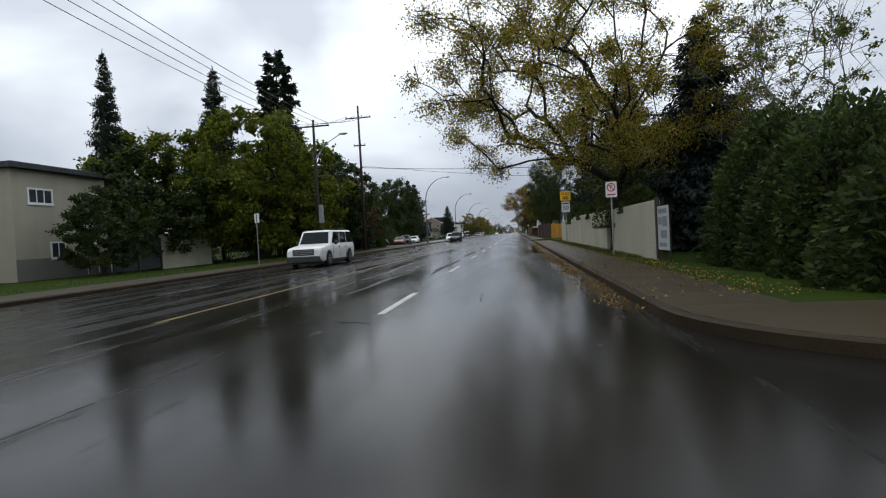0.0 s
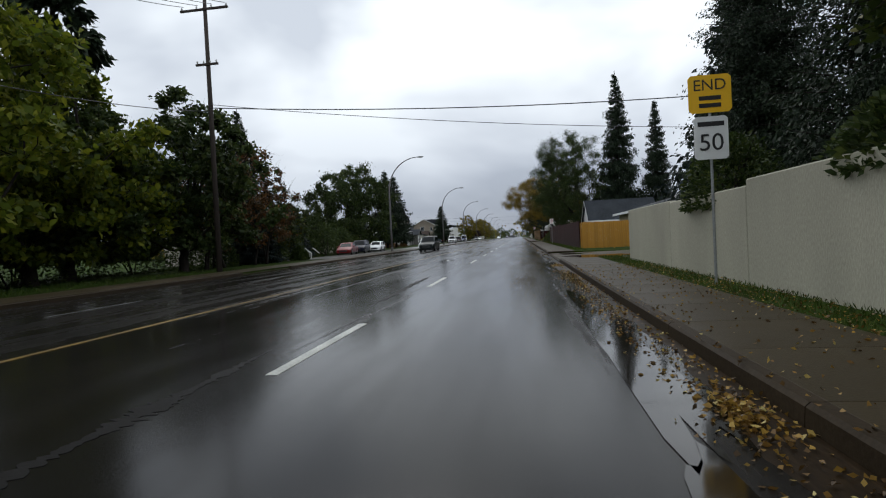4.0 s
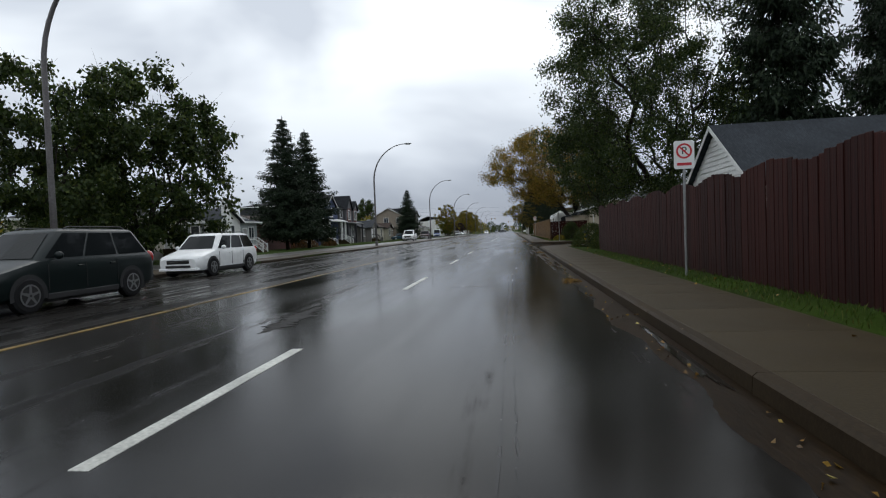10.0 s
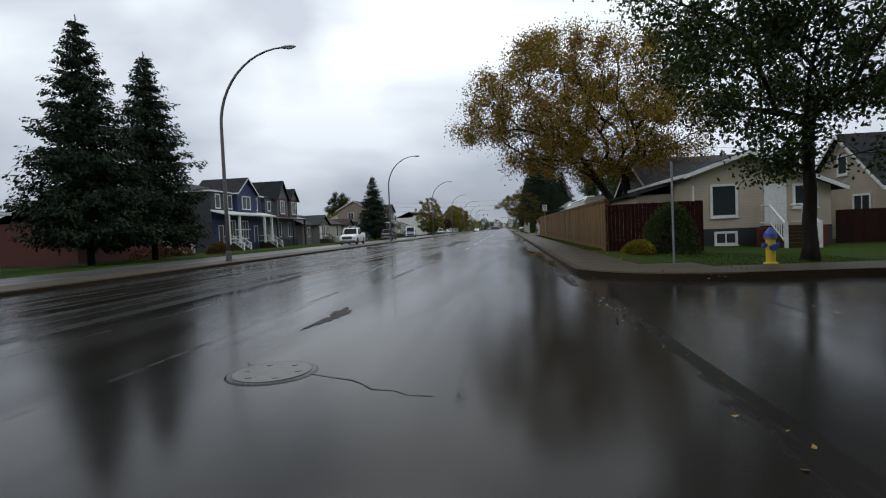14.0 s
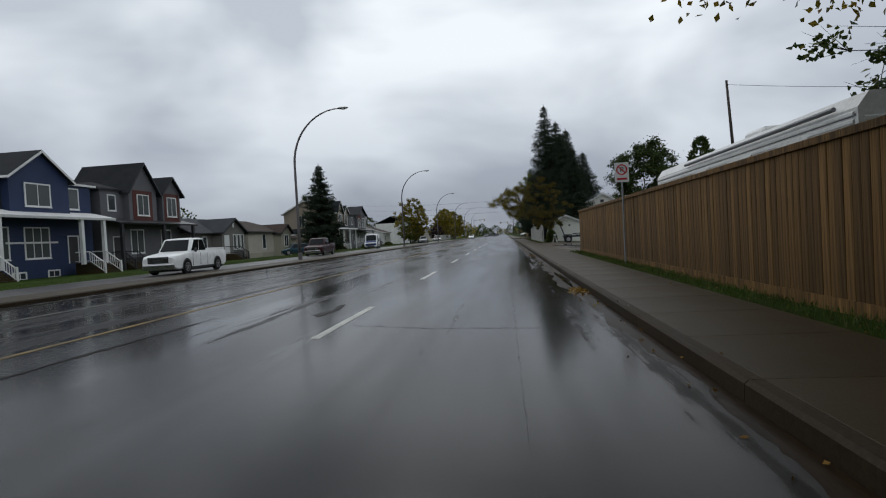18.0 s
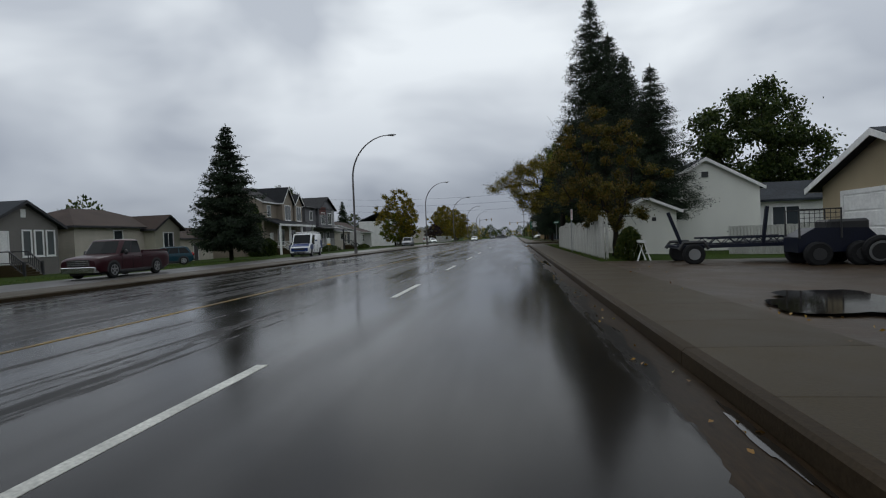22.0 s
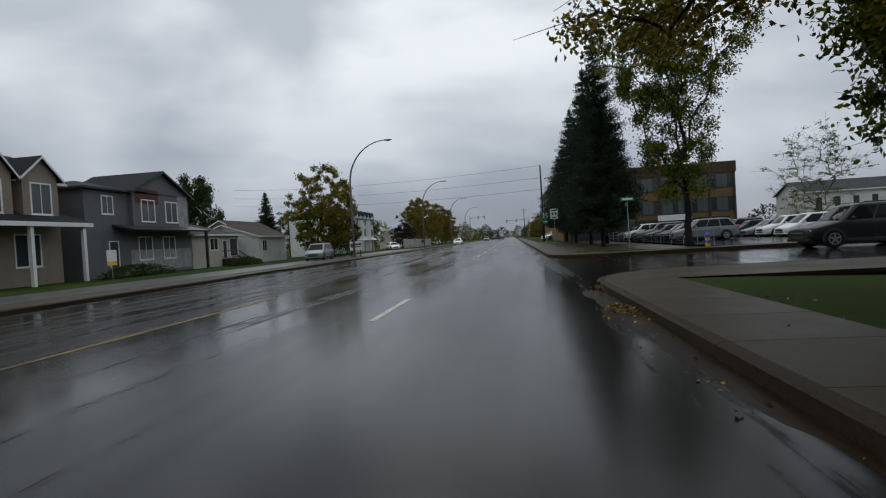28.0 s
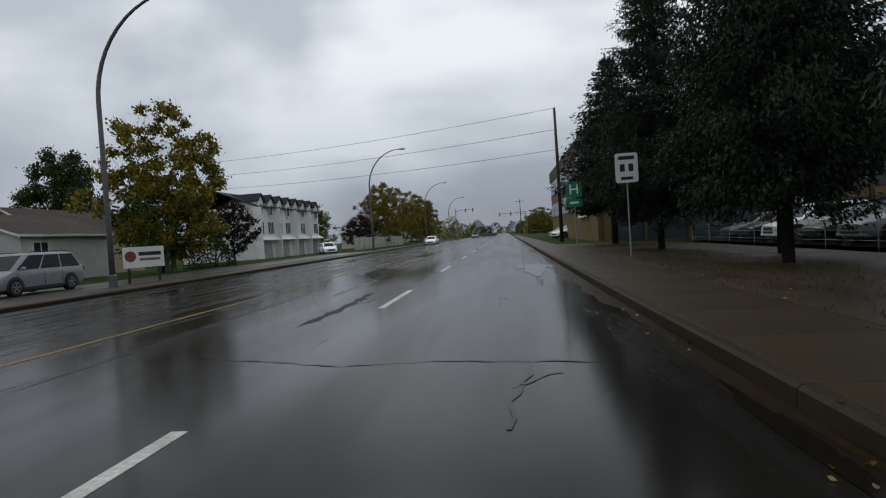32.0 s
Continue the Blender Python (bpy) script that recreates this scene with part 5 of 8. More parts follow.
    grille = part("grille", Geo().box(-gw, gw, -0.016, 0.03, nose * (0.60 if heavy else 0.64), nose * (0.90 if heavy else 0.80), 0.01), BLACKPLASTIC, car)
    for k in range(3 if heavy else 1):
        z = nose * (0.65 + 0.085 * k) if heavy else nose * 0.72
        part("grille_bar", Geo().box(-gw * 0.96, gw * 0.96, -0.034, -0.015, z, z + (0.035 if heavy else 0.02)), CHROME, grille, "chrome bar")
    part("lower_intake", Geo().box(-w * 0.55, w * 0.55, -0.026, 0.02, sill + 0.13, sill + 0.22, 0.01), BLACKPLASTIC, car)
    part("rear_bumper", Geo().box(-w * 0.88, w * 0.88, L * 0.965, L + 0.05, sill + 0.08, sill + 0.26, 0.03), BLACKPLASTIC if style != "pickup" else CHROME, car)
    part("licence_plate", Geo().box(-0.15, 0.15, L + 0.05, L + 0.056, sill + 0.28, sill + 0.43), SIGNWHITE, car)
    if style == "pickup":
        part("bed_liner", Geo().box(-w * 0.80, w * 0.80, 0.62 * L, 0.955 * L, deck + 0.0, deck + 0.032), BLACKPLASTIC, car)
        for s in (-1, 1):
            part("bed_rail", Geo().box(*sorted((s * w * 0.80, s * w * 0.95)), 0.61 * L, 0.97 * L, deck - 0.03, deck + 0.045, 0.012), body_m, car)
        part("tailgate", Geo().box(-w * 0.86, w * 0.86, 0.955 * L, 0.985 * L, deck - 0.4, deck + 0.045, 0.012), body_m, car)
    if style in ("suv", "bigsuv", "minivan"):
        for s in (-1, 1):
            part("roof_rail", Geo().tube([(s * tw * 0.86, b * L + 0.25, H - 0.01), (s * tw * 0.86, b * L + 0.35, H + 0.045), (s * tw * 0.86, c * L - 0.35, H + 0.045), (s * tw * 0.86, c * L - 0.2, H - 0.01)], 0.018, 6), BLACKPLASTIC, car)
    if extra:
        extra(car, L, w, H, belt)
    return car


# ---- houses: the front along local x, depth along local y, away from the viewer ----
def frame_for(x, y, z, side):
    """side: 'left' fronts face +x; 'right' fronts face -x; 'near' fronts face -y."""
    m = {"left": Matrix(((0, -1, 0, x), (1, 0, 0, y), (0, 0, 1, z), (0, 0, 0, 1))), "right": Matrix(((0, 1, 0, x), (-1, 0, 0, y), (0, 0, 1, z), (0, 0, 0, 1))), "near": Matrix.Translation((x, y, z))}
    return m[side]


def window(house, u0, u1, z0, z1, v=0.0, trim=None, pane=None, bars=1, side=None, sill=True):
    """A framed window on the front (side None) or on an end wall (side: the wall's u)."""
    trim, pane = trim or WHITETRIM, pane or PANE
    s = 1 if side is None or side <= 0 else -1

    def at(a0, a1, b0, b1, o0, o1):
        return (a0, a1, v - o1, v - o0, b0, b1) if side is None else ((side - o1, side - o0, a0, a1, b0, b1) if s > 0 else (side + o0, side + o1, a0, a1, b0, b1))

    t = 0.11
    fr = Geo()
    for a0, a1, b0, b1 in ((u0 - t, u1 + t, z1, z1 + t), (u0 - t, u1 + t, z0 - t, z0), (u0 - t, u0, z0, z1), (u1, u1 + t, z0, z1)):
        fr.box(*at(a0, a1, b0, b1, -0.02, 0.055))
    w = part("window", fr, trim, house)
    part("pane", Geo().box(*at(u0, u1, z0, z1, -0.02, 0.015)), pane, w)
    for k in range(1, bars + 1):
        c = u0 + (u1 - u0) * k / (bars + 1)
        part("mullion", Geo().box(*at(c - 0.03, c + 0.03, z0, z1, 0.016, 0.045)), trim, w)
    if sill:
        part("sill", Geo().box(*at(u0 - t - 0.04, u1 + t + 0.04, z0 - t - 0.05, z0 - t, -0.02, 0.09)), trim, w)
    return w


def gable_roof(house, u0, u1, v0, v1, eave, ridge, along, material, trim=None, over=0.45, thick=0.16):
    """along 'u': the ridge runs along the front; along 'v': it runs away from the viewer, with a gable in front."""
    trim = trim or WHITETRIM
    if along == "u":
        vm = (v0 + v1) / 2
        k = (ridge - eave) / (vm - v0)
        pts = [(v0 - over, eave - over * k), (vm, ridge), (v1 + over, eave - over * k)]
        roof = part("roof", Geo().prism(pts + [(y, z + thick) for y, z in pts[::-1]], "x", u0 - over, u1 + over), material, house)
        for u in (u0 - over - 0.02, u1 + over):
            part("bargeboard", Geo().prism([(y, z - 0.06) for y, z in pts] + [(y, z + thick - 0.03) for y, z in pts[::-1]], "x", u, u + 0.02), trim, roof)
        part("fascia", Geo().box(u0 - over, u1 + over, v0 - over - 0.03, v0 - over, eave - over * k - 0.02, eave - over * k + thick), trim, roof)
    else:
        um = (u0 + u1) / 2
        k = (ridge - eave) / (um - u0)
        pts = [(u0 - over, eave - over * k), (um, ridge), (u1 + over, eave - over * k)]
        roof = part("roof", Geo().prism(pts + [(x, z + thick) for x, z in pts[::-1]], "y", v0 - over, v1), material, house)
        part("bargeboard", Geo().prism([(x, z - 0.08) for x, z in pts] + [(x, z + thick - 0.03) for x, z in pts[::-1]], "y", v0 - over - 0.025, v0 - over), trim, roof)
        for u in (u0 - over - 0.03, u1 + over):
            part("gutter", Geo().box(u, u + 0.03, v0 - over, v1, eave - over * k - 0.02, eave - over * k + thick), trim, roof)
    return roof


def hip_roof(house, u0, u1, v0, v1, eave, ridge, material, trim=None, over=0.5):
    trim = trim or WHITETRIM
    a0, a1, b0, b1 = u0 - over, u1 + over, v0 - over, v1 + over
    d = min(a1 - a0, b1 - b0) / 2 * 0.98
    if a1 - a0 >= b1 - b0:
        r0, r1 = (a0 + d, (b0 + b1) / 2), (a1 - d, (b0 + b1) / 2)
    else:
        r0, r1 = ((a0 + a1) / 2, b0 + d), ((a0 + a1) / 2, b1 - d)
    g = Geo()
    vs = [(a0, b0, eave), (a1, b0, eave), (a1, b1, eave), (a0, b1, eave), (*r0, ridge), (*r1, ridge)]
    fs = [(0, 1, 5, 4), (1, 2, 5), (2, 3, 4, 5), (3, 0, 4)] if a1 - a0 >= b1 - b0 else [(0, 1, 4), (1, 2, 5, 4), (2, 3, 5), (3, 0, 4, 5)]
    g.add(vs, fs + [(3, 2, 1, 0)])
    roof = part("roof", g, material, house)
    f = Geo()
    f.box(a0 - 0.03, a1 + 0.03, b0 - 0.03, b0, eave - 0.16, eave + 0.02).box(a0 - 0.03, a0, b0, b1, eave - 0.16, eave + 0.02).box(a1, a1 + 0.03, b0, b1, eave - 0.16, eave + 0.02)
    part("fascia", f, trim, roof)
    return roof


def walls(house, u0, u1, v0, v1, z0, z1, material, gable=None, name="wall", label=""):
    """Walls of one volume; gable: (along, ridge) fills the triangles under a gable roof."""
    g = Geo().box(u0, u1, v0, v1, z0, z1)
    if gable and gable[0] == "u":
        g.prism([(v0, z1), ((v0 + v1) / 2, gable[1]), (v1, z1)], "x", u0, u1)
    elif gable:
        g.prism([(u0, z1), ((u0 + u1) / 2, gable[1]), (u1, z1)], "y", v0, v1 - 0.3)
    return part(name, g, material, house, label)


def steps(house, u0, u1, v, n, rise, trim=None, rail=True, top_depth=1.4):
    """A stoop with n risers running out towards the viewer, with white rails."""
    trim = trim or WHITETRIM
    st = part("steps", Geo().box(u0, u1, v - top_depth, v, -0.2, n * rise), CONCRETE, house)
    for k in range(n - 1):
        z = (n - 1 - k) * rise
        part("tread", Geo().box(u0, u1, v - top_depth - 0.28 * (k + 1), v - top_depth - 0.28 * k, -0.2, z), CONCRETE, st)
    if rail:
        run = 0.28 * (n - 1)
        for u in (u0, u1):
            top, low = (u, v - top_depth, n * rise + 0.95), (u, v - top_depth - run, 0.95)
            r = part("rail", Geo().tube([(u, v - 0.05, n * rise + 0.95), top, low], 0.05, 6).tube([(u, v - 0.05, n * rise + 0.15), (u, v - top_depth, n * rise + 0.15), (u, v - top_depth - run, 0.15)], 0.035, 6), trim, st)
            for q in np.linspace(0, 1, 8):
                y, z = v - top_depth - run * q, n * rise * (1 - q)
                part("baluster", Geo().box(u - 0.02, u + 0.02, y - 0.02, y + 0.02, z + 0.12, z + 0.95), trim, st)
            part("newel", Geo().box(u - 0.06, u + 0.06, v - top_depth - run - 0.06, v - top_depth - run + 0.06, -0.1, 1.1), trim, st)
    return st


def door(house, u0, u1, z0, z1, v, material, trim=None):
    f = Geo()
    trim = trim or WHITETRIM
    for a0, a1, b0, b1 in ((u0 - 0.1, u0, z0, z1 + 0.1), (u1, u1 + 0.1, z0, z1 + 0.1), (u0, u1, z1, z1 + 0.1)):
        f.box(a0, a1, v - 0.05, v + 0.02, b0, b1)
    d = part("door_frame", f, trim, house)
    part("door_leaf", Geo().box(u0, u1, v - 0.02, v + 0.03, z0, z1), material, d)
    part("door_handle", Geo().lump((u1 - 0.12, v - 0.06, z0 + 1.0), (0.03, 0.04, 0.03), 4, 6), CHROME, d)
    return d


def spot(x, y, rot=0.0, sxy=1.0, sz=1.0, z=None):
    return pose(x, y, gz(x) if z is None else z, 0, 0, rot) @ Matrix.Diagonal((sxy, sxy, sz, 1))


def plant(proto, places, group=""):
    """Sets a tree out at all its places: x, y, turn, width, height."""
    if group:
        tagged(proto, group=group)
    for p in places[1:]:
        copy_thing(proto, spot(*p))
    proto.matrix_basis = spot(*places[0])


# ---- trees of the far side ----
plant(spruce("spruce_tree", "tall dark green spruce with drooping boughs", 11, SPRUCE, 15, 3.9, 28, 0.40, 0.15, 2.2),
      [(-30, 237, 20, 1.1, 0.98), (-30.5, 153.5, 70, 1.25, 1.22), (-30, 88, 130, 0.85, 1.13), (-33, 42.5, 200, 0.62, 1.22), (-32, 57, 10, 1.0, 1.42), (-50, 335, 60, 0.8, 0.93), (15.1, 116.2, 90, 1.0, 1.7), (-30.0, 160.0, 30, 1.25, 1.18), (20.6, 116.2, 10, 0.76, 1.4)], "spruce trees along the road")
plant(spruce("spruce_tree", "dense dark spruce, broad at the foot", 12, SPRUCE, 14, 4.2, 34, 0.23, 0.16, 3.8),
      [(6.4, 271.2, 15, 0.72, 1.1), (6.8, 290.5, 200, 0.8, 1.05), (9.0, 46.8, 150, 0.85, 1.02), (8.7, 53.5, 260, 0.82, 0.95), (6.8, 279.8, 300, 0.76, 1.12), (8.8, 230.5, 220, 1.0, 1.1)], "spruce trees along the road")
plant(spruce("spruce_tree", "close-needled dark spruce over the white board fence", 16, SPRUCE, 14, 3.9, 34, 0.17, 0.22, 5.5),
      [(7.6, 224.5, 80, 1.15, 1.14), (5.9, 221.5, 45, 0.95, 1.25), (8.6, 217.0, 70, 0.8, 0.8)], "spruce trees along the road")
plant(spruce("spruce_tree", "dark spruce behind the roadside trees", 15, SPRUCE, 14, 4.2, 32, 0.38, 0.23, 1.7),
      [(9.2, 227.2, 33, 0.95, 1.1), (8.6, 238.5, 190, 1.1, 1.05), (6.8, 300.5, 120, 1.0, 0.86), (12.5, 235, 12, 1.0, 0.95), (9.0, 284.5, 66, 1.0, 1.0)], "spruce trees along the road")
plant(spruce("blue_spruce", "grey-green blue spruce with layered boughs", 13, BLUESPRUCE, 10.5, 2.9, 32, 0.45, 0.05, 1.9), [(8.5, 28.6, 0, 1.05, 1.03), (-26.2, 92.0, 50, 0.75, 0.62), (9.6, 57.8, 90, 1.0, 1.2), (-23.5, 77.5, 10, 0.85, 0.55)], "blue spruces")
pine = spruce("pine_tree", "tall thin-crowned pine over the maples", 14, SPRUCE, 22, 3.4, 20, 1.1, 0.5, 2.2, True)
plant(pine, [(-27, 62, 0, 1.0, 1.1)])
plant(broadleaf("maple_tree", "broad maple in dark and lime green leaf", 13.0, 6.0, 1.8, 0.34, 20000, 0.32, LIMELEAF, 21, droop=0.3),
      [(-24.5, 50.5, 0, 1.2, 1.15), (-25.0, 57.5, 120, 1.1, 1.08), (-30.0, 45.0, 220, 1.0, 0.95)])
plant(broadleaf("maple_tree", "dense dark green roadside maple", 12.5, 5.2, 1.6, 0.30, 18000, 0.32, DARKLEAF, 22, droop=0.3),
      [(-22.5, 66.5, 40, 1.1, 1.0), (-29.0, 41.0, 100, 1.0, 0.78), (-25.0, 60.0, 10, 1.0, 0.85), (-46, 134, 0, 0.8, 0.75), (-33, 68, 200, 1.3, 0.9), (-26, 33, 200, 0.5, 0.45), (-27.5, 100, 0, 0.55, 0.5), (-27.5, 92.5, 60, 0.6, 0.52)])
plant(broadleaf("elm_tree", "tall rounded elm in dull green leaf", 14.5, 6.2, 1.7, 0.36, 22000, 0.32, DARKLEAF, 23, droop=0.7, puff=0.3),
      [(-26.8, 120.5, 0, 1.0, 1.08), (-28.0, 113.0, 140, 0.8, 0.92), (40, 108, 200, 1.1, 0.85)])
plant(broadleaf("round_tree", "large rounded tree in dark green leaf", 17.0, 6.6, 3.0, 0.36, 24000, 0.40, DARKLEAF, 29, droop=0.15, puff=0.42),
      [(22.4, 236, 80, 0.84, 0.86), (33, 112, 40, 0.76, 0.78), (-73, 346, 0, 0.95, 1.2), (48, 250, 10, 1.0, 0.75)])
plant(broadleaf("poplar_tree", "thin roadside tree turning rust and yellow", 9.5, 3.0, 2.2, 0.14, 6000, 0.22, RUSTLEAF, 24, stems=3, droop=0.1, density=0.8),
      [(-21.5, 75.6, 0, 1.0, 1.05), (-23.0, 71.0, 120, 1.1, 0.95), (-24.5, 79.0, 220, 1.1, 0.8)], "autumn trees by the verge")
plant(broadleaf("poplar_tree", "slender green and yellow roadside tree", 8.5, 2.8, 2.0, 0.12, 5500, 0.22, GREENLEAF, 25, stems=2, droop=0.1, density=0.85),
      [(-22.4, 80.5, 0, 1.0, 0.85), (-22.0, 68.0, 60, 1.1, 1.1), (-26.5, 84.0, 160, 1.2, 0.75), (-52, 350, 20, 1.6, 1.3), (-30, 100, 70, 0.9, 0.7), (25, 108, 0, 1.1, 1.5)])
plant(broadleaf("yellow_tree", "many-stemmed tree in thin yellow autumn leaf", 12.8, 5.0, 1.4, 0.26, 15000, 0.28, YELLOWLEAF, 26, bark=PALEBARK, stems=4, droop=0.1),
      [(-26.5, 304.5, 0, 1.0, 1.05), (-25.0, 372.0, 90, 1.0, 1.05), (-26.0, 390.0, 200, 1.1, 1.1), (-25.0, 415.0, 290, 1.1, 1.1), (-28, 440, 30, 1.2, 1.1), (13, 470, 30, 1.2, 0.8)], "yellow trees beyond the houses")
plant(broadleaf("green_tree", "rounded green tree behind the townhouses", 9.5, 3.6, 1.8, 0.2, 3600, 0.36, LIMELEAF, 27), [(-27.5, 305.0, 0, 1.0, 0.8), (-38, 366, 80, 1.3, 1.0), (-30, 470, 0, 1.5, 1.0), (-45, 500, 70, 2.0, 1.1), (16, 520, 20, 2.0, 1.0)])
plant(broadleaf("plum_tree", "dark purple-leaved ornamental plum tree", 6.4, 2.2, 1.4, 0.12, 2600, 0.28, PLUMLEAF, 28), [(-27.0, 315.5, 0, 1.0, 1.0), (-27, 360, 40, 1.4, 1.0)])
for k, (x, y, sx, sy, sz, leaf, lab) in enumerate(((-24.5, 83.0, 1.6, 2.6, 3.2, DARKLEAF, "dark overgrown shrub beside the drive"), (-25, 88.0, 1.8, 2.6, 3.6, DARKLEAF, "dark overgrown shrub beside the drive"), (-26.5, 97.0, 1.4, 2.4, 2.6, GREENLEAF, "green shrub in front of a bungalow"), (-27, 103.0, 1.6, 2.6, 3.0, DARKLEAF, "dark shrub behind parked cars"),
                                                   (-21.0, 81.8, 0.7, 1.0, 1.2, DARKLEAF, "low juniper beside white rails"), (-33.0, 166.0, 1.2, 4.5, 1.4, RUSTLEAF, "rust-red hedge in a front garden"), (-31.0, 172.0, 0.8, 1.6, 1.1, RUSTLEAF, "rust-red shrub beside the spruces"), (-24.6, 98.5, 1.6, 3.0, 3.9, DARKLEAF, "dark overgrown shrub behind parked cars"), (-24.8, 105.0, 1.6, 3.2, 3.6, DARKLEAF, "dark overgrown shrub behind parked cars"), (-25.0, 110.5, 1.4, 2.6, 2.8, GREENLEAF, "green shrub behind parked cars"), (-33.2, 250.2, 1.0, 2.0, 1.7, DARKLEAF, "dark clipped shrub under a cedar"),
                                                   (-26.0, 57.5, 1.5, 4.0, 3.4, DARKLEAF, "dark undergrowth beneath the maples"), (-24.0, 72.5, 1.3, 3.2, 2.4, DARKLEAF, "dark undergrowth beneath autumn trees"), (-29.0, 45.5, 1.4, 4.2, 3.2, DARKLEAF, "dark undergrowth beneath the maples"), (-29.0, 52.5, 1.4, 4.2, 3.0, DARKLEAF, "dark undergrowth beneath the maples"), (-28.5, 60.5, 1.5, 4.5, 3.2, DARKLEAF, "dark undergrowth beneath the maples"), (-27.5, 68.0, 1.4, 4.2, 3.0, DARKLEAF, "dark undergrowth beneath autumn trees"), (-29.0, 76.0, 1.5, 4.5, 3.2, DARKLEAF, "dark undergrowth beneath autumn trees"), (-30.5, 83.5, 1.5, 4.2, 3.0, DARKLEAF, "dark undergrowth behind the drive"), (-26.0, 310.0, 1.6, 2.4, 2.4, DARKLEAF, "dark shrub by the townhouse drive"), (-30.5, 289.0, 0.8, 3.0, 0.8, GREENLEAF, "low green shrubs before a bungalow"), (-32.0, 273.0, 0.9, 4.0, 0.9, DARKLEAF, "low dark shrubs along a bare front garden"))):
    shrub("shrub", lab, 40 + k, leaf, (sx, sy, sz), 2200, 0.2, spot(x, y))
columnar("cedar_tree", "narrow dark columnar cedar beside the tan house", 61, 6.8, 0.85, spot(-33.2, 248.6))
columnar("cedar_tree", "low dark clipped cedar hedge end", 62, 2.0, 0.9, spot(-31.0, 247.8))

# ---- trees of the near side ----
elm = broadleaf("elm_tree", "old elm forking low, its thin leaves turning yellow", 13.0, 7.6, 3.0, 0.42, 75000, 0.105, TURNLEAF, 31, droop=0.5, density=0.85, puff=0.2, shift=(-2.3, 0), low=4.2, clumps=260, shell=0.36)
elm.matrix_basis = spot(4.8, 28.8)
plant(broadleaf("elm_tree", "dark green elm leaning over the board fence", 17.4, 6.8, 3.6, 0.40, 85000, 0.15, DARKLEAF, 32, droop=0.8, density=1.0, puff=0.27, shift=(-1.4, -0.4), low=3.4, clumps=290), [(9.3, 118.4, 0, 0.92, 1.0)])
plant(broadleaf("yard_tree", "green garden tree with a slim dark trunk", 13.2, 3.5, 2.6, 0.19, 40000, 0.13, DARKLEAF, 33, droop=0.7, puff=0.5, shift=(-0.6, 0), low=3.0, crown="oval", clumps=130), [(8.2, 133.3, 0, 1.0, 1.0)])
plant(broadleaf("elm_tree", "wide old elm in golden brown autumn leaf", 14.6, 9.0, 3.4, 0.46, 80000, 0.15, GOLDLEAF, 34, stems=2, droop=0.5, puff=0.22, shift=(-2.0, -0.8), low=5.0, clumps=340), [(7.2, 156.5, 0, 1.0, 1.0)])
plant(broadleaf("poplar_tree", "small yellow-green poplar before the spruces", 7.2, 2.4, 1.5, 0.14, 34000, 0.085, OLIVELEAF, 35, droop=0.3, low=1.4, crown="oval", shift=(-0.7, 0), clumps=90), [(4.9, 209.4, 0, 1.0, 1.0)])
plant(broadleaf("elm_tree", "overhanging elm turning yellow beyond the white fence", 8.9, 5.0, 3.0, 0.3, 42000, 0.10, YELLOWLEAF, 36, droop=0.3, density=0.95, shift=(-1.7, 0), low=3.6, puff=0.24), [(5.0, 236.5, 0, 1.0, 1.0)])
plant(broadleaf("street_tree", "slim green ash on the corner lawn", 14.2, 4.4, 3.2, 0.22, 34000, 0.15, LIMELEAF, 37, droop=0.6, puff=0.3, crown="vase", shift=(-0.8, 0), low=3.4), [(11.2, 267.6, 0, 1.0, 1.12), (6.8, 241.2, 70, 0.75, 0.8)])
plant(broadleaf("birch_tree", "tall thin birch with sparse yellow-green leaves", 11.5, 2.6, 1.8, 0.11, 4500, 0.11, LIMELEAF, 39, bark=PALEBARK, stems=3, droop=0.2, puff=0.2), [(9.6, 23.0, 0, 1.0, 1.0), (10.8, 26.5, 80, 0.9, 0.9), (26, 281, 20, 1.3, 0.85)])
plant(broadleaf("yard_tree", "dense green tree over the wall", 9.5, 3.4, 2.0, 0.2, 13000, 0.18, GREENLEAF, 38, droop=0.3), [(7.2, 35.5, 0, 0.8, 0.6), (8.0, 39.8, 90, 1.1, 0.95), (9.5, 62.0, 200, 0.5, 0.4), (19, 47, 20, 1.3, 1.1), (26, 96, 20, 1.0, 0.9), (12, 165, 20, 1.1, 0.9)])
for k, (x, y, sx, sy, sz) in enumerate(((7.0, 11.5, 2.4, 2.3, 2.6), (7.2, 15.4, 2.5, 2.4, 3.5), (6.9, 18.2, 2.0, 1.7, 3.9), (9.8, 13.0, 2.4, 2.6, 2.8), (10.2, 17.8, 2.6, 2.8, 4.0), (11.6, 11.8, 2.3, 1.9, 2.4))):
    shrub("evergreen_shrub", "big dark overgrown juniper beside the pavement", 70 + k, DARKLEAF, (sx, sy, sz), 15000, 0.15, spot(x, y), stems=7)
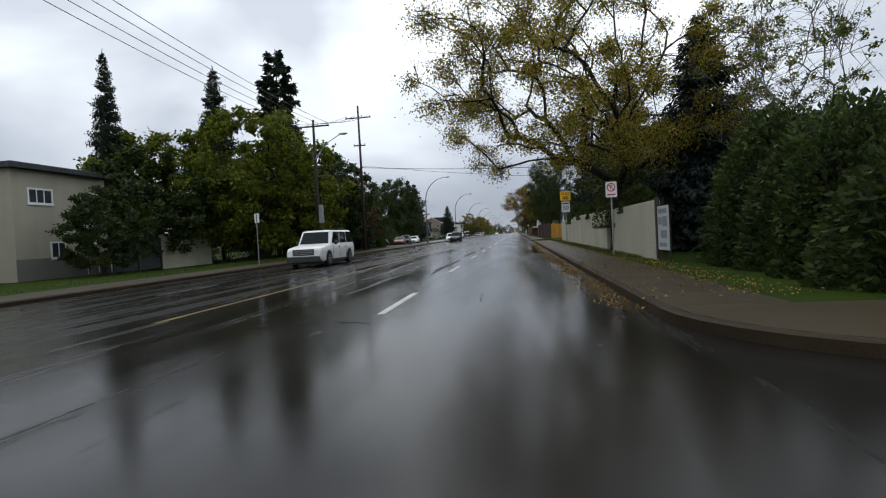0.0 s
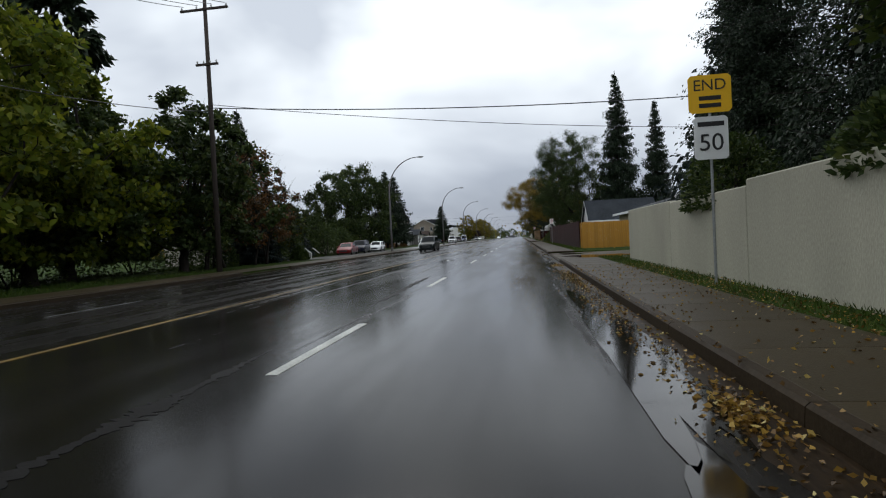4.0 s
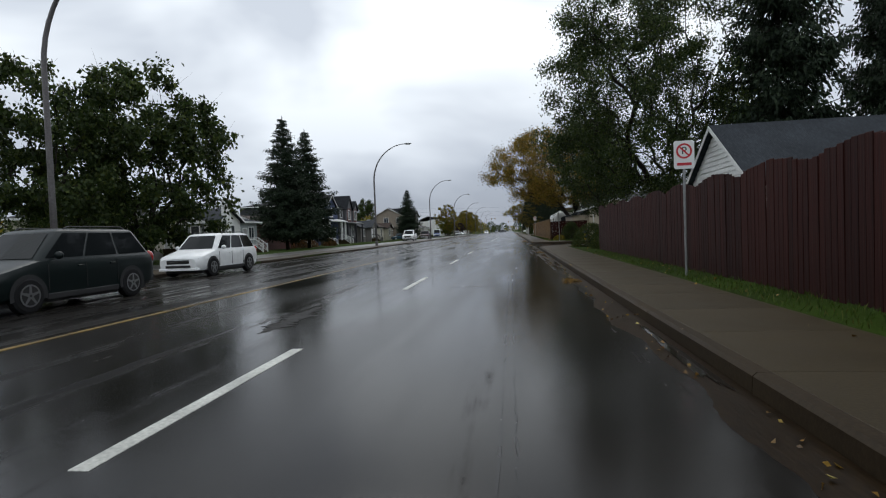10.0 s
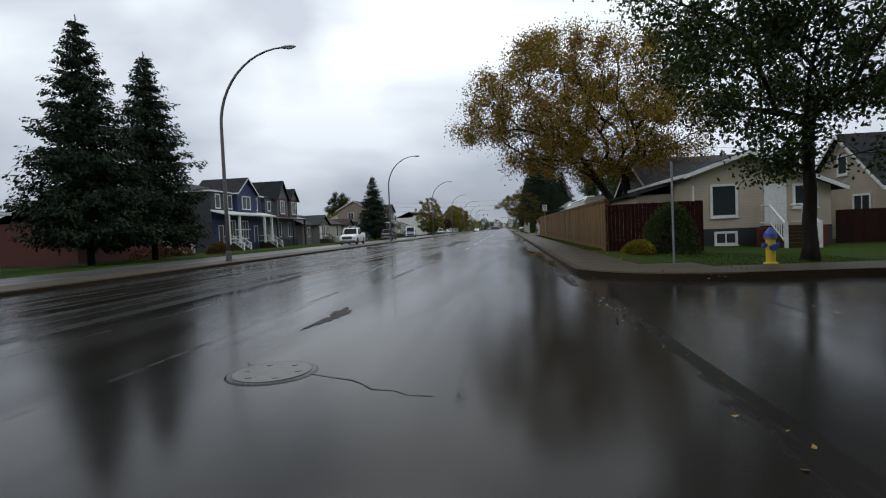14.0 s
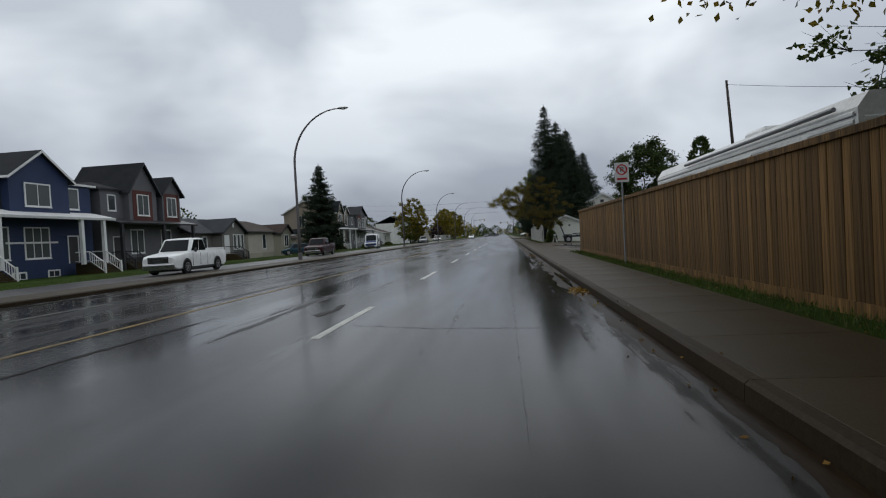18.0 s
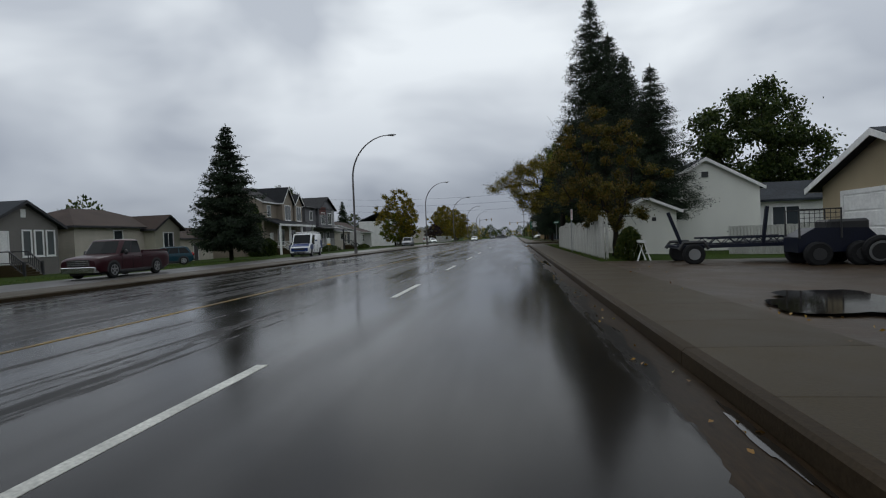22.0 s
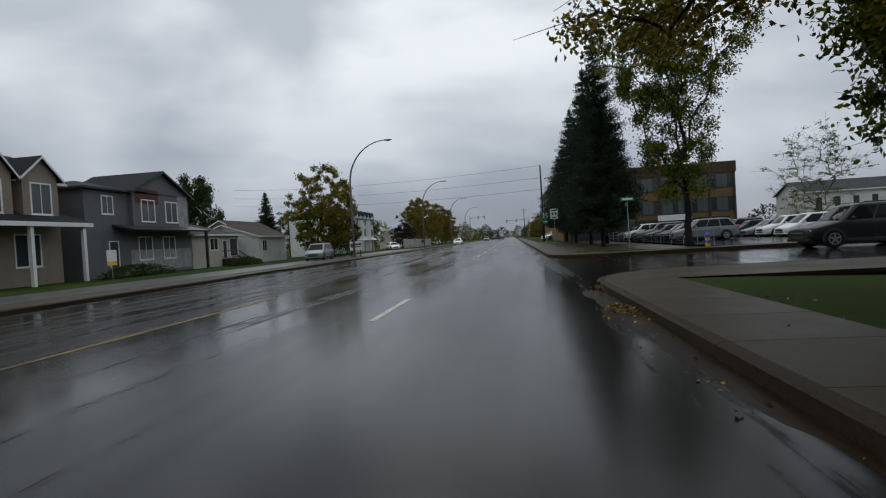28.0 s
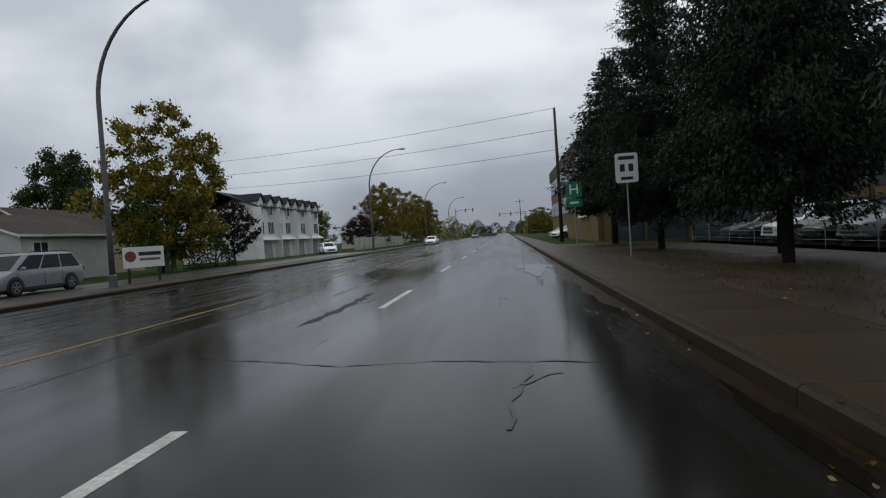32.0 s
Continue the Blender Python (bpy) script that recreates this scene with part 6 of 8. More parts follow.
for k, (x, y, sx, sy, sz, leaf, lab) in enumerate(((4.9, 113.0, 0.8, 1.2, 1.1, GREENLEAF, "dense green hedge shrub at the end of the red fence"), (4.8, 117.0, 1.15, 1.5, 1.3, GREENLEAF, "dense green hedge shrub on the street corner"), (6.9, 117.8, 1.4, 1.3, 1.4, DARKLEAF, "dark green hedge shrub on the street corner"), (5.9, 137.6, 0.85, 0.85, 1.7, DARKLEAF, "rounded dark cedar bush against the house"),
                                                   (4.7, 137.2, 0.5, 0.8, 0.45, YELLOWLEAF, "low yellowing perennials at the fence corner"), (4.7, 205.4, 0.5, 0.6, 1.2, GREENLEAF, "straggling shrub at the fence end"))):
    shrub("hedge_shrub", lab, 90 + k, leaf, (sx, sy, sz), 9000, 0.075, spot(x, y), stems=8)
for k, (x, y, z, sx, sy, sz, leaf, lab) in enumerate(((5.1, 28.7, 1.2, 1.4, 1.7, 3.0, GREENLEAF, "leafy green suckers round the foot of the old elm"), (4.95, 32.0, 1.75, 0.75, 1.6, 1.3, DARKLEAF, "dark creeper hanging over the garden wall"), (4.95, 36.5, 1.8, 0.75, 1.5, 1.1, GREENLEAF, "green creeper hanging over the garden wall"),
                                                      (4.95, 41.0, 1.85, 0.7, 1.8, 1.0, DARKLEAF, "dark creeper hanging over the garden wall"), (4.95, 47.0, 1.65, 0.8, 1.6, 1.6, DARKLEAF, "dark creeper hanging over the garden wall"), (4.9, 25.5, 1.8, 0.6, 1.3, 1.0, GREENLEAF, "green creeper hanging over the garden wall"))):
    shrub("wall_creeper", lab, 120 + k, leaf, (sx, sy, sz), 4200, 0.12, pose(x, y, z), stems=6)
columnar("cedar_tree", "narrow dark cedar behind the board fence", 63, 7.4, 1.1, spot(14.2, 191.5))
columnar("cedar_tree", "narrow dark cedar behind the board fence", 64, 5.9, 0.9, spot(16.6, 191.0))

# fallen leaves and verge grass
r = np.random.default_rng(9)


def litter(name, label, P, size, category="leaf litter"):
    D = np.stack([r.normal(0, 1, len(P)), r.normal(0, 1, len(P)), r.normal(0, 0.22, len(P))], 1)
    V, F = blades(P, D, size * r.uniform(0.6, 1.3, len(P)), size * r.uniform(0.4, 0.9, len(P)), r)
    return tagged(part(name, raw_mesh(name, V, F, LITTER), LITTER), label, category, kind="stuff")


n = 9000
y = r.uniform(11, 52, n)
x = np.where(r.random(n) < 0.45, r.normal(1.45, 0.2, n), np.where(r.random(n) < 0.6, r.normal(3.6, 0.35, n), r.uniform(1.9, 4.1, n)))
z = np.where(x < RK, 0.010, 0.158) + r.random(n) * 0.012
litter("fallen_leaves", "wet yellow leaves strewn along gutter and verge", np.stack([x, y, z], 1), 0.045)
n = 1500
y, x = r.uniform(52, 300, n), np.where(r.random(n) < 0.6, r.normal(1.5, 0.13, n), r.normal(3.6, 0.3, n))
litter("fallen_leaves", "scattered wet leaves along the gutter", np.stack([x, y, np.where(x < RK, 0.010, 0.158) + r.random(n) * 0.01], 1), 0.055)
for px, py, rad, cnt in ((1.35, 18.5, 0.35, 260), (1.3, 28.6, 0.4, 340), (1.42, 37.5, 0.33, 240), (1.45, 54.8, 0.34, 420), (1.4, 83.2, 0.25, 140), (1.36, 97.0, 0.26, 240), (1.5, 112.6, 0.26, 150), (1.4, 141.5, 0.5, 420), (1.56, 163.0, 0.30, 420), (1.45, 179.9, 0.25, 160), (1.55, 240.2, 0.4, 380), (2.0, 243.2, 0.35, 240)):
    cnt = int(cnt * 1.7)
    a, q = r.uniform(0, 2 * math.pi, cnt), np.abs(r.normal(0, 0.55, cnt))
    P = np.stack([np.minimum(px + rad * 0.6 * q * np.cos(a), RK - 0.02), py + rad * 1.7 * q * np.sin(a), 0.012 + 0.05 * np.exp(-q * q * 3) * r.random(cnt)], 1)
    litter("leaf_pile", "sodden heap of yellow leaves in the gutter", P, 0.055, "leaf pile")


def grass_strip(label, x0, x1, y0, y1, n, h):
    x, y = r.uniform(x0, x1, n), r.uniform(y0, y1, n)
    P = np.stack([x, y, [gz(v) for v in x]], 1)
    D = np.stack([r.normal(0, 0.35, n), r.normal(0, 0.35, n), np.ones(n)], 1)
    V, F = blades(P, D, h * r.uniform(0.5, 1.5, n), 0.016, r)
    tagged(part("verge_grass", raw_mesh("verge_grass", V, F, BLADE), BLADE), label, "grass", kind="stuff")


for y0, y1, n in ((22, 58, 6500), (68, 76, 1200), (76, 109, 3500), (140, 180, 8000), (204, 236, 4500), (262, 300, 2200)):
    grass_strip("tufted verge grass beside the pavement", 3.38, 4.3 if y0 != 262 else 7.4, y0, y1, n, 0.085)
grass_strip("mown corner lawn with longer tufts", 4.8, 10, 129.4, 137.0, 5000, 0.07)
grass_strip("mown lawn strip beside the crossing", 3.4, 9, 54.5, 58.5, 3500, 0.08)
grass_strip("damp lawn before the houses", -26.0, -22.9, 160, 232, 6000, 0.16)
grass_strip("damp verge of the far side", -22.5, -17.5, 20, 66, 6000, 0.14)

# ---- lamps, poles, signs ----
lamps = ((-16.8, 102.0), (-16.4, 147.5), (-16.8, 194.2), (-16.4, 237.8), (-16.9, 286.6), (-16.4, 329.5), (-16.4, 374), (-16.4, 420))
first = street_lamp(pose(lamps[0][0], lamps[0][1], gz(-16.4) + 0.03))
for x, y in lamps[1:]:
    copy_thing(first, pose(x, y, gz(x) + 0.03))
p1 = utility_pole(pose(-17.6, 48.4, gz(-17.6)), 12.2, ((11.6, 1.5),))
part("lamp_arm", Geo().tube([(0, -0.1, 8.6), (1.0, -0.1, 9.9), (2.4, -0.1, 10.7)], 0.04, 8), GALV, p1)
part("lamp_head", Geo().lump((2.75, -0.1, 10.75), (0.45, 0.16, 0.1), 6, 10), GALV, p1, smooth=True)
part("transformer_box", Geo().box(0.12, 0.45, -0.2, 0.2, 3.0, 4.6, 0.03), GALV, p1)
p2 = utility_pole(pose(-17.6, 62.7, gz(-17.6)), 16.8, ((15.4, 1.5), (12.2, 0.7)))
p0 = utility_pole(pose(-17.2, 14.5, gz(-17.2)), 12.5, ((11.8, 1.3),))
utility_pole(pose(4.6, 311.5, 0.13), 11.3, ())
utility_pole(pose(0.6 + 4.4, 441, 0.1), 11.6, ((10.9, 1.4), (7.4, 1.6)))
utility_pole(pose(-46, 196, gz(-46)), 8.6, ((8.2, 1.1),), "back-lane utility poles")
utility_pole(pose(-56, 222, gz(-56)), 9.6, ((9.2, 1.1),), "back-lane utility poles")
utility_pole(pose(-58, 300, gz(-58)), 11.5, ((11.0, 1.2),), "back-lane utility poles")
utility_pole(pose(21.5, 203, -0.2, 0, -3, 0), 14.2, (), "back-lane utility poles")
utility_pole(pose(30, 268, -0.3), 11.5, ((11, 1.2),), "back-lane utility poles")
for s in (-1.3, -0.4, 0.5, 1.3):
    cable((-17.6 + s, 48.3, 11.8), (-17.6 + s, 62.6, 15.6), 0.3)
    cable((-17.2 + s, 14.4, 12.0), (-17.6 + s, 48.3, 11.8), 0.5)
cable((-17.6, 62.6, 9.6), (16, 64.5, 8.4), 0.5, label="black service cable crossing the road", radius=0.03)
cable((-17.6, 48.3, 7.2), (-17.6, 62.6, 9.4), 0.25)
cable((-17.6, 62.6, 9.8), (10, 66, 7.0), 0.3, label="thin telephone cable crossing the road")
for k, z in enumerate((11.4, 9.6, 7.9)):
    cable((-60, 341, z + 3.5), (4.6, 311.5, z), 1.0, label="high black cable crossing the road")
cable((20.8, 203, 13.6), (60, 190, 9.5), 1.2, label="sagging service cable over back gardens")
no_parking(pose(3.55, 24.0, 0.12, 0, 0, 0), 2.85)
no_parking(pose(3.75, 96.4, 0.12, 0, 0, 0), 2.9)
no_parking(pose(3.78, 168.9, 0.12, 0, 0, 0), 3.1)
no_parking(pose(3.55, 215.4, 0.12, 0, 1.5, 69), 2.5)
no_parking(pose(-16.3, 34.4, -0.05, 0, 0, 160), 3.3)
s, (py, pw) = sign_post("speed_sign", "yellow end-of-zone sign above a white speed sign", pose(3.75, 44.6, 0.12), 4.05, [(0.78, 0.72, 3.66, SIGNYELLOW), (0.62, 0.82, 2.82, SIGNWHITE)])
letters("END", 0.30, SIGNBLACK, py, pose(0, -0.018, 3.82, 90, 0, 0))
for z in (3.58, 3.44):
    part("printed_bar", Geo().box(-0.2, 0.2, -0.0185, -0.0165, z - 0.04, z + 0.04), SIGNBLACK, py)
letters("50", 0.46, SIGNBLACK, pw, pose(0, -0.018, 2.72, 90, 0, 0))
part("printed_bar", Geo().box(-0.24, 0.24, -0.0185, -0.0165, 3.04, 3.13), SIGNBLACK, pw)
s, panels = sign_post("hospital_sign", "green hospital direction sign with a white letter", pose(4.15, 298.6, 0.12), 3.9, [(0.95, 0.95, 3.4, SIGNGREEN), (0.95, 0.5, 2.62, SIGNGREEN)])
letters("H", 0.85, SIGNWHITE, panels[0], pose(0, -0.018, 3.4, 90, 0, 0))
part("arrow_bar", Geo().box(-0.25, 0.25, -0.019, -0.0165, 2.56, 2.68), SIGNWHITE, panels[1])
s, panels = sign_post("lane_sign", "white lane-use sign with black arrows on a post", pose(4.1, 284.4, 0.12), 3.55, [(0.75, 1.0, 3.02, SIGNWHITE)])
for x0, x1, z0, z1 in ((-0.26, 0.26, 3.3, 3.42), (-0.22, -0.06, 2.9, 3.15), (0.06, 0.22, 2.9, 3.15), (-0.2, 0.2, 2.62, 2.72)):
    part("printed_bar", Geo().box(x0, x1, -0.0185, -0.0165, z0, z1), SIGNBLACK, panels[0])
s, panels = sign_post("street_name_sign", "green street-name blades on a corner post", pose(6.3, 262.0, 0.1), 2.95, [(0.75, 0.22, 2.78, SIGNGREEN)])
part("printed_bar", Geo().box(-0.28, 0.28, -0.0185, -0.0165, 2.73, 2.83), SIGNWHITE, panels[0])
blade = part("cross_blade", Geo().box(-0.012, 0.012, -0.1, 0.6, 2.4, 2.6), SIGNGREEN, s)
s, panels = sign_post("street_name_sign", "green street-name blades on a corner post by the hedge", pose(4.2, 131.8, 0.12), 2.6, [(0.05, 0.05, 2.5, GALV)])
hydrant(pose(6.4, 131.6, gz(6.4)))
hydrant(pose(9.3, 258.9, gz(9.3)))
# traffic signals at the far crossing
SIGNALBODY = plain("signal_housing", (0.35, 0.24, 0.02), 0.5)
for x, z, arm in ((-16.2, 9.4, 6.0), (6.8, 7.2, -9.0)):
    t = thing("traffic_signal", "traffic signal on a long mast arm over the crossing", "traffic signal", pose(x, 440, 0.0))
    part("mast", Geo().tube([(0, 0, -0.2), (0, 0, z + 0.5)], [0.14, 0.10], 8), RUSTPOLE, t)
    part("arm", Geo().tube([(0, 0, z - 0.4), (arm * 0.4, 0, z), (arm, 0, z + 0.1)], [0.08, 0.07, 0.05], 8), RUSTPOLE, t)
    for q in (0.55, 0.95):
        hd = part("signal_head", Geo().box(arm * q - 0.2, arm * q + 0.2, -0.25, -0.02, z - 0.75, z + 0.4, 0.03), SIGNALBODY, t)
        for k in range(3):
            part("signal_lens", Geo().cyl((arm * q, -0.26, z + 0.2 - 0.36 * k), "y", 0.13, 0.03, 12), REDLAMP if k == 0 else BLACKPLASTIC, hd)
    part("signal_head", Geo().box(-0.2, 0.2, -0.35, -0.15, 2.6, 3.7, 0.03), SIGNALBODY, t)
b = thing("advert_board", "white builder's advert board on short timber legs", "sign board", pose(-17.6, 289.6, gz(-17.6), 0, 0, 60))
part("panel", Geo().box(-0.95, 0.95, -0.02, 0.02, 0.75, 1.75, 0.005), SIGNWHITE, b)
part("printed_disc", Geo().cyl((-0.62, -0.022, 1.3), "y", 0.26, 0.006, 18), plain("brick_red_ink", (0.22, 0.05, 0.03), 0.5), b)
part("printed_bar", Geo().box(-0.25, 0.8, -0.026, -0.021, 1.32, 1.5), SIGNBLACK, b)
part("printed_bar", Geo().box(-0.2, 0.75, -0.026, -0.021, 1.08, 1.2), plain("brown_ink", (0.2, 0.1, 0.05), 0.5), b)
for x in (-0.7, 0.7):
    part("leg", Geo().box(x - 0.05, x + 0.05, 0.02, 0.1, -0.1, 1.6), POLEWOOD, b)
s, panels = sign_post("sale_sign", "small white and orange sale sign on a front lawn", pose(-30.5, 268.5, gz(-30.5), 0, 0, 60), 2.3, [(0.7, 0.9, 1.8, SIGNWHITE), (0.7, 0.25, 1.2, SIGNYELLOW)])

# ---- vehicles ----
WHITEP, SILVERP, NAVYP, BLACKP = paint("white_car_paint", (0.82, 0.83, 0.82)), paint("silver_car_paint", (0.22, 0.235, 0.245)), paint("navy_car_paint", (0.006, 0.009, 0.022)), paint("black_car_paint", (0.014, 0.015, 0.017))
REDP, MAROONP, TEALP, SLATEP, GREYP = paint("red_car_paint", (0.17, 0.006, 0.008)), paint("maroon_car_paint", (0.030, 0.004, 0.008)), paint("teal_car_paint", (0.006, 0.04, 0.06)), paint("slate_car_paint", (0.014, 0.022, 0.036)), paint("grey_car_paint", (0.10, 0.105, 0.11))


def parked(x):
    return gz(x) + 0.03


vehicle("red_sedan", "red sedan parked on the paved strip", pose(-20.6, 93.4, parked(-20), 0, 0, 6), REDP, "sedan")
vehicle("dark_suv", "dark blue SUV parked behind a red sedan", pose(-21.0, 100.0, parked(-21), 0, 0, 5), NAVYP, "suv")
vehicle("white_hatchback", "white hatchback parked beside a lamp post", pose(-20.6, 106.8, parked(-21), 0, 0, 4), WHITEP, "hatch")
vehicle("white_pickup", "white pickup truck parked on the drive apron", pose(-18.8, 179.0, parked(-19), 0, 0, 3), WHITEP, "pickup", (5.9, 2.05, 2.05))
vehicle("maroon_pickup", "dark maroon pickup truck parked by a lamp post", pose(-20.3, 206.3, parked(-20), 0, 0, 3), MAROONP, "pickup")
vehicle("teal_suv", "small teal SUV on a front drive", pose(-32.7, 226.7, parked(-32.7), 0, 0, -55), TEALP, "suv", (4.2, 1.75, 1.65))


def van_extra(car, L, w, H, belt):
    blue = paint("van_blue", (0.010, 0.035, 0.15))
    for s in (-1, 1):
        part("blue_band", Geo().box(*sorted((s * (w - 0.01), s * (w + 0.012))), 0.86 * L, 0.985 * L, 0.75, belt + 0.35), blue, car)
        part("blue_band", Geo().box(*sorted((s * (w - 0.01), s * (w + 0.012))), 0.07 * L, 0.27 * L, 0.75, belt - 0.02), blue, car)
        part("printed_bar", Geo().box(*sorted((s * (w - 0.04), s * (w - 0.02))), 0.45 * L, 0.62 * L, belt + 0.25, belt + 0.42), blue, car)
        part("blue_band", Geo().box(*sorted((s * (w - 0.01), s * (w + 0.014))), 0.03 * L, 0.20 * L, 0.86, belt - 0.12), blue, car)
    part("blue_hood", Geo().prism([(0.03 * L, 0.44 * H), (0.07 * L, 0.456 * H), (0.148 * L, 0.545 * H), (0.148 * L, 0.56 * H), (0.07 * L, 0.475 * H), (0.025 * L, 0.455 * H)], "x", -w * 0.80, w * 0.80), blue, car)
    part("blue_nose", Geo().box(-w * 0.80, w * 0.80, -0.014, 0.02, 0.55, 0.38 * H, 0.01), blue, car)
    for k in range(4):
        part("ladder_rack_bar", Geo().box(-w * 0.8, w * 0.8, (0.4 + 0.16 * k) * L, (0.4 + 0.16 * k) * L + 0.08, H + 0.12, H + 0.2), WHITETRIM, car)
    for s in (-0.75, -0.25, 0.35, 0.75):
        part("rack_rail", Geo().box(s * w - 0.03, s * w + 0.03, 0.36 * L, 0.93 * L, H + 0.0, H + 0.12), GALV, car)


vehicle("work_van", "white work van with blue panels and roof rack", pose(-21.2, 234.4, parked(-21.2), 0, 0, 8), WHITEP, "van", (5.6, 2.1, 2.35), extra=van_extra)
vehicle("silver_minivan", "silver minivan parked at the kerbside", pose(-20.4, 283.6, parked(-20.4), 0, 0, 5), SILVERP, "minivan")
vehicle("blue_sedan", "slate-blue sedan parked on the wet dirt yard", pose(6.35, 182.0, 0.045, 0, 0, 4), SLATEP, "sedan")
vehicle("oncoming_suv", "large white old SUV in the far lane", pose(-11.0, 28.8, rz(-11.0)), WHITEP, "bigsuv")
vehicle("oncoming_suv", "dark green SUV in the far lane", pose(-10.6, 93.0, rz(-10.6)), paint("dark_green_paint", (0.005, 0.010, 0.010)), "suv", (4.8, 1.8, 1.75))
vehicle("oncoming_suv", "white SUV in the far lane", pose(-12.6, 103.0, rz(-12.6)), WHITEP, "suv")
row = (SILVERP, NAVYP, SLATEP, GREYP, SILVERP, BLACKP, WHITEP, SLATEP, GREYP)
kinds = ("suv", "hatch", "sedan", "sedan", "suv", "sedan", "suv", "hatch", "sedan")
for k, (c, st) in enumerate(zip(row, kinds)):
    what = {id(SILVERP): "silver", id(GREYP): "grey", id(NAVYP): "navy", id(WHITEP): "white", id(BLACKP): "black", id(SLATEP): "slate-blue"}[id(c)]
    vehicle("parked_" + ("suv" if st == "suv" else "car"), what + {"suv": " SUV", "sedan": " sedan", "hatch": " hatchback"}[st] + " in the wet car park", pose(12.4 + 0.15 * (k % 3), 275.5 + 2.9 * k, gz(14) + 0.17, 0, 0, -90 + (k % 3 - 1) * 2), c, st, group="cars in the car park")
for k, (c, st, what) in enumerate(((WHITEP, "minivan", "white minivan"), (WHITEP, "suv", "white SUV"), (SILVERP, "sedan", "silver sedan"), (SLATEP, "hatch", "slate-blue hatchback"), (GREYP, "suv", "grey SUV"), (WHITEP, "sedan", "white sedan"))):
    vehicle("parked_car", what + " in the back row of the car park", pose(19.4, 273.6 + 3.1 * k, gz(25) + 0.1, 0, 0, -90), c, st, group="cars in the car park")
vehicle("dark_suv", "black SUV waiting in the side street", pose(11.4, 255.0, 0.0, 0, 0, -90), BLACKP, "suv")
for x, y, c, st, what, rot in ((-12.6, 352, WHITEP, "sedan", "white sedan far along the road", 0), (-9.5, 425, SILVERP, "suv", "silver SUV far along the road", 0), (5.6, 330, WHITEP, "sedan", "white sedan on a forecourt", -60), (6.0, 338, SILVERP, "hatch", "silver hatchback on a forecourt", -60), (-3, 446, GREYP, "pickup", "grey pickup crossing the junction", 90), (-22, 330, WHITEP, "hatch", "white hatchback by the townhouses", 30)):
    vehicle("far_car", what, pose(x, y, rz(x) if x > LK and x < RK else gz(x) + 0.03, 0, 0, rot), c, st)

# trailer and machine on the dirt yard
NAVYSTEEL = surface("navy_painted_steel", (0.008, 0.011, 0.026), 0.4, 20, 1.0, 0.4, bump=0.1, spec=0.3)
tr = thing("utility_trailer", "dark navy steel frame trailer with two leaning stakes", "trailer", pose(5.5, 202.0, 0.06, 0, 0, -4))
for y in (0.0, 1.6):
    part("side_rail", Geo().box(0, 5.4, y, y + 0.09, 0.52, 0.64, 0.01), NAVYSTEEL, tr)
    part("upper_rail", Geo().box(0.9, 3.6, y, y + 0.06, 0.80, 0.86, 0.01), NAVYSTEEL, tr)
    for k in range(7):
        x = 0.95 + 0.42 * k
        part("truss_bar", Geo().tube([(x, y + 0.04, 0.62), (x + 0.21, y + 0.04, 0.82), (x + 0.42, y + 0.04, 0.62)], 0.022, 5), NAVYSTEEL, tr)
for x in (0.0, 1.3, 2.6, 3.9, 5.3):
    part("cross_member", Geo().box(x, x + 0.09, 0.09, 1.6, 0.53, 0.62), NAVYSTEEL, tr)
for k in range(4):
    part("deck_plank", Geo().box(2.2, 5.2, 0.14 + 0.37 * k, 0.46 + 0.37 * k, 0.64, 0.69, 0.006), GREYWOOD, tr)
for x, dx in ((0.15, -0.42), (2.55, 0.14)):
    part("stake", Geo().box(-0.05, 0.05, -0.05, 0.05, 0, 1.2, 0.01), NAVYSTEEL, tr).matrix_basis = pose(x, 0.05, 0.6, 0, math.degrees(math.atan2(dx, 1.15)), 0)
for y in (-0.16, 1.86):
    t = part("wheel", Geo().cyl((0.45, y, 0.34), "y", 0.34, 0.2, 20, 0.05), TYRE, tr)
    part("rim", Geo().cyl((0.45, y + (-0.105 if y < 1 else 0.105), 0.34), "y", 0.18, 0.02, 14), RIM, t)
    part("mudguard", Geo().tube([(0.0, y, 0.5), (0.15, y, 0.72), (0.75, y, 0.72), (0.9, y, 0.5)], 0.06, 6), BLACKPLASTIC, tr)
part("jack_leg", Geo().tube([(3.3, -0.08, -0.05), (3.3, -0.08, 0.9)], 0.045, 8).cyl((3.3, -0.08, -0.03), "z", 0.12, 0.05, 10), NAVYSTEEL, tr)
part("coupling", Geo().tube([(5.4, 0.05, 0.55), (6.2, 0.8, 0.5)], 0.05, 6).tube([(5.4, 1.65, 0.55), (6.2, 0.8, 0.5)], 0.05, 6), NAVYSTEEL, tr)
mc = thing("skid_loader", "small dark loader with a mesh guard beside the garage", "machine", pose(8.3, 200.3, 0.02, 0, 0, -6) @ Matrix.Diagonal((0.88, 0.88, 0.88, 1)))
part("hull", Geo().prism([(0, 0.45), (2.3, 0.45), (2.4, 0.75), (2.0, 1.2), (0.5, 1.25), (0.0, 0.95)], "y", 0, 1.2), NAVYSTEEL, mc)
part("engine_cover", Geo().box(0.9, 2.1, 0.1, 1.1, 1.15, 1.5, 0.08), BLACKPLASTIC, mc)
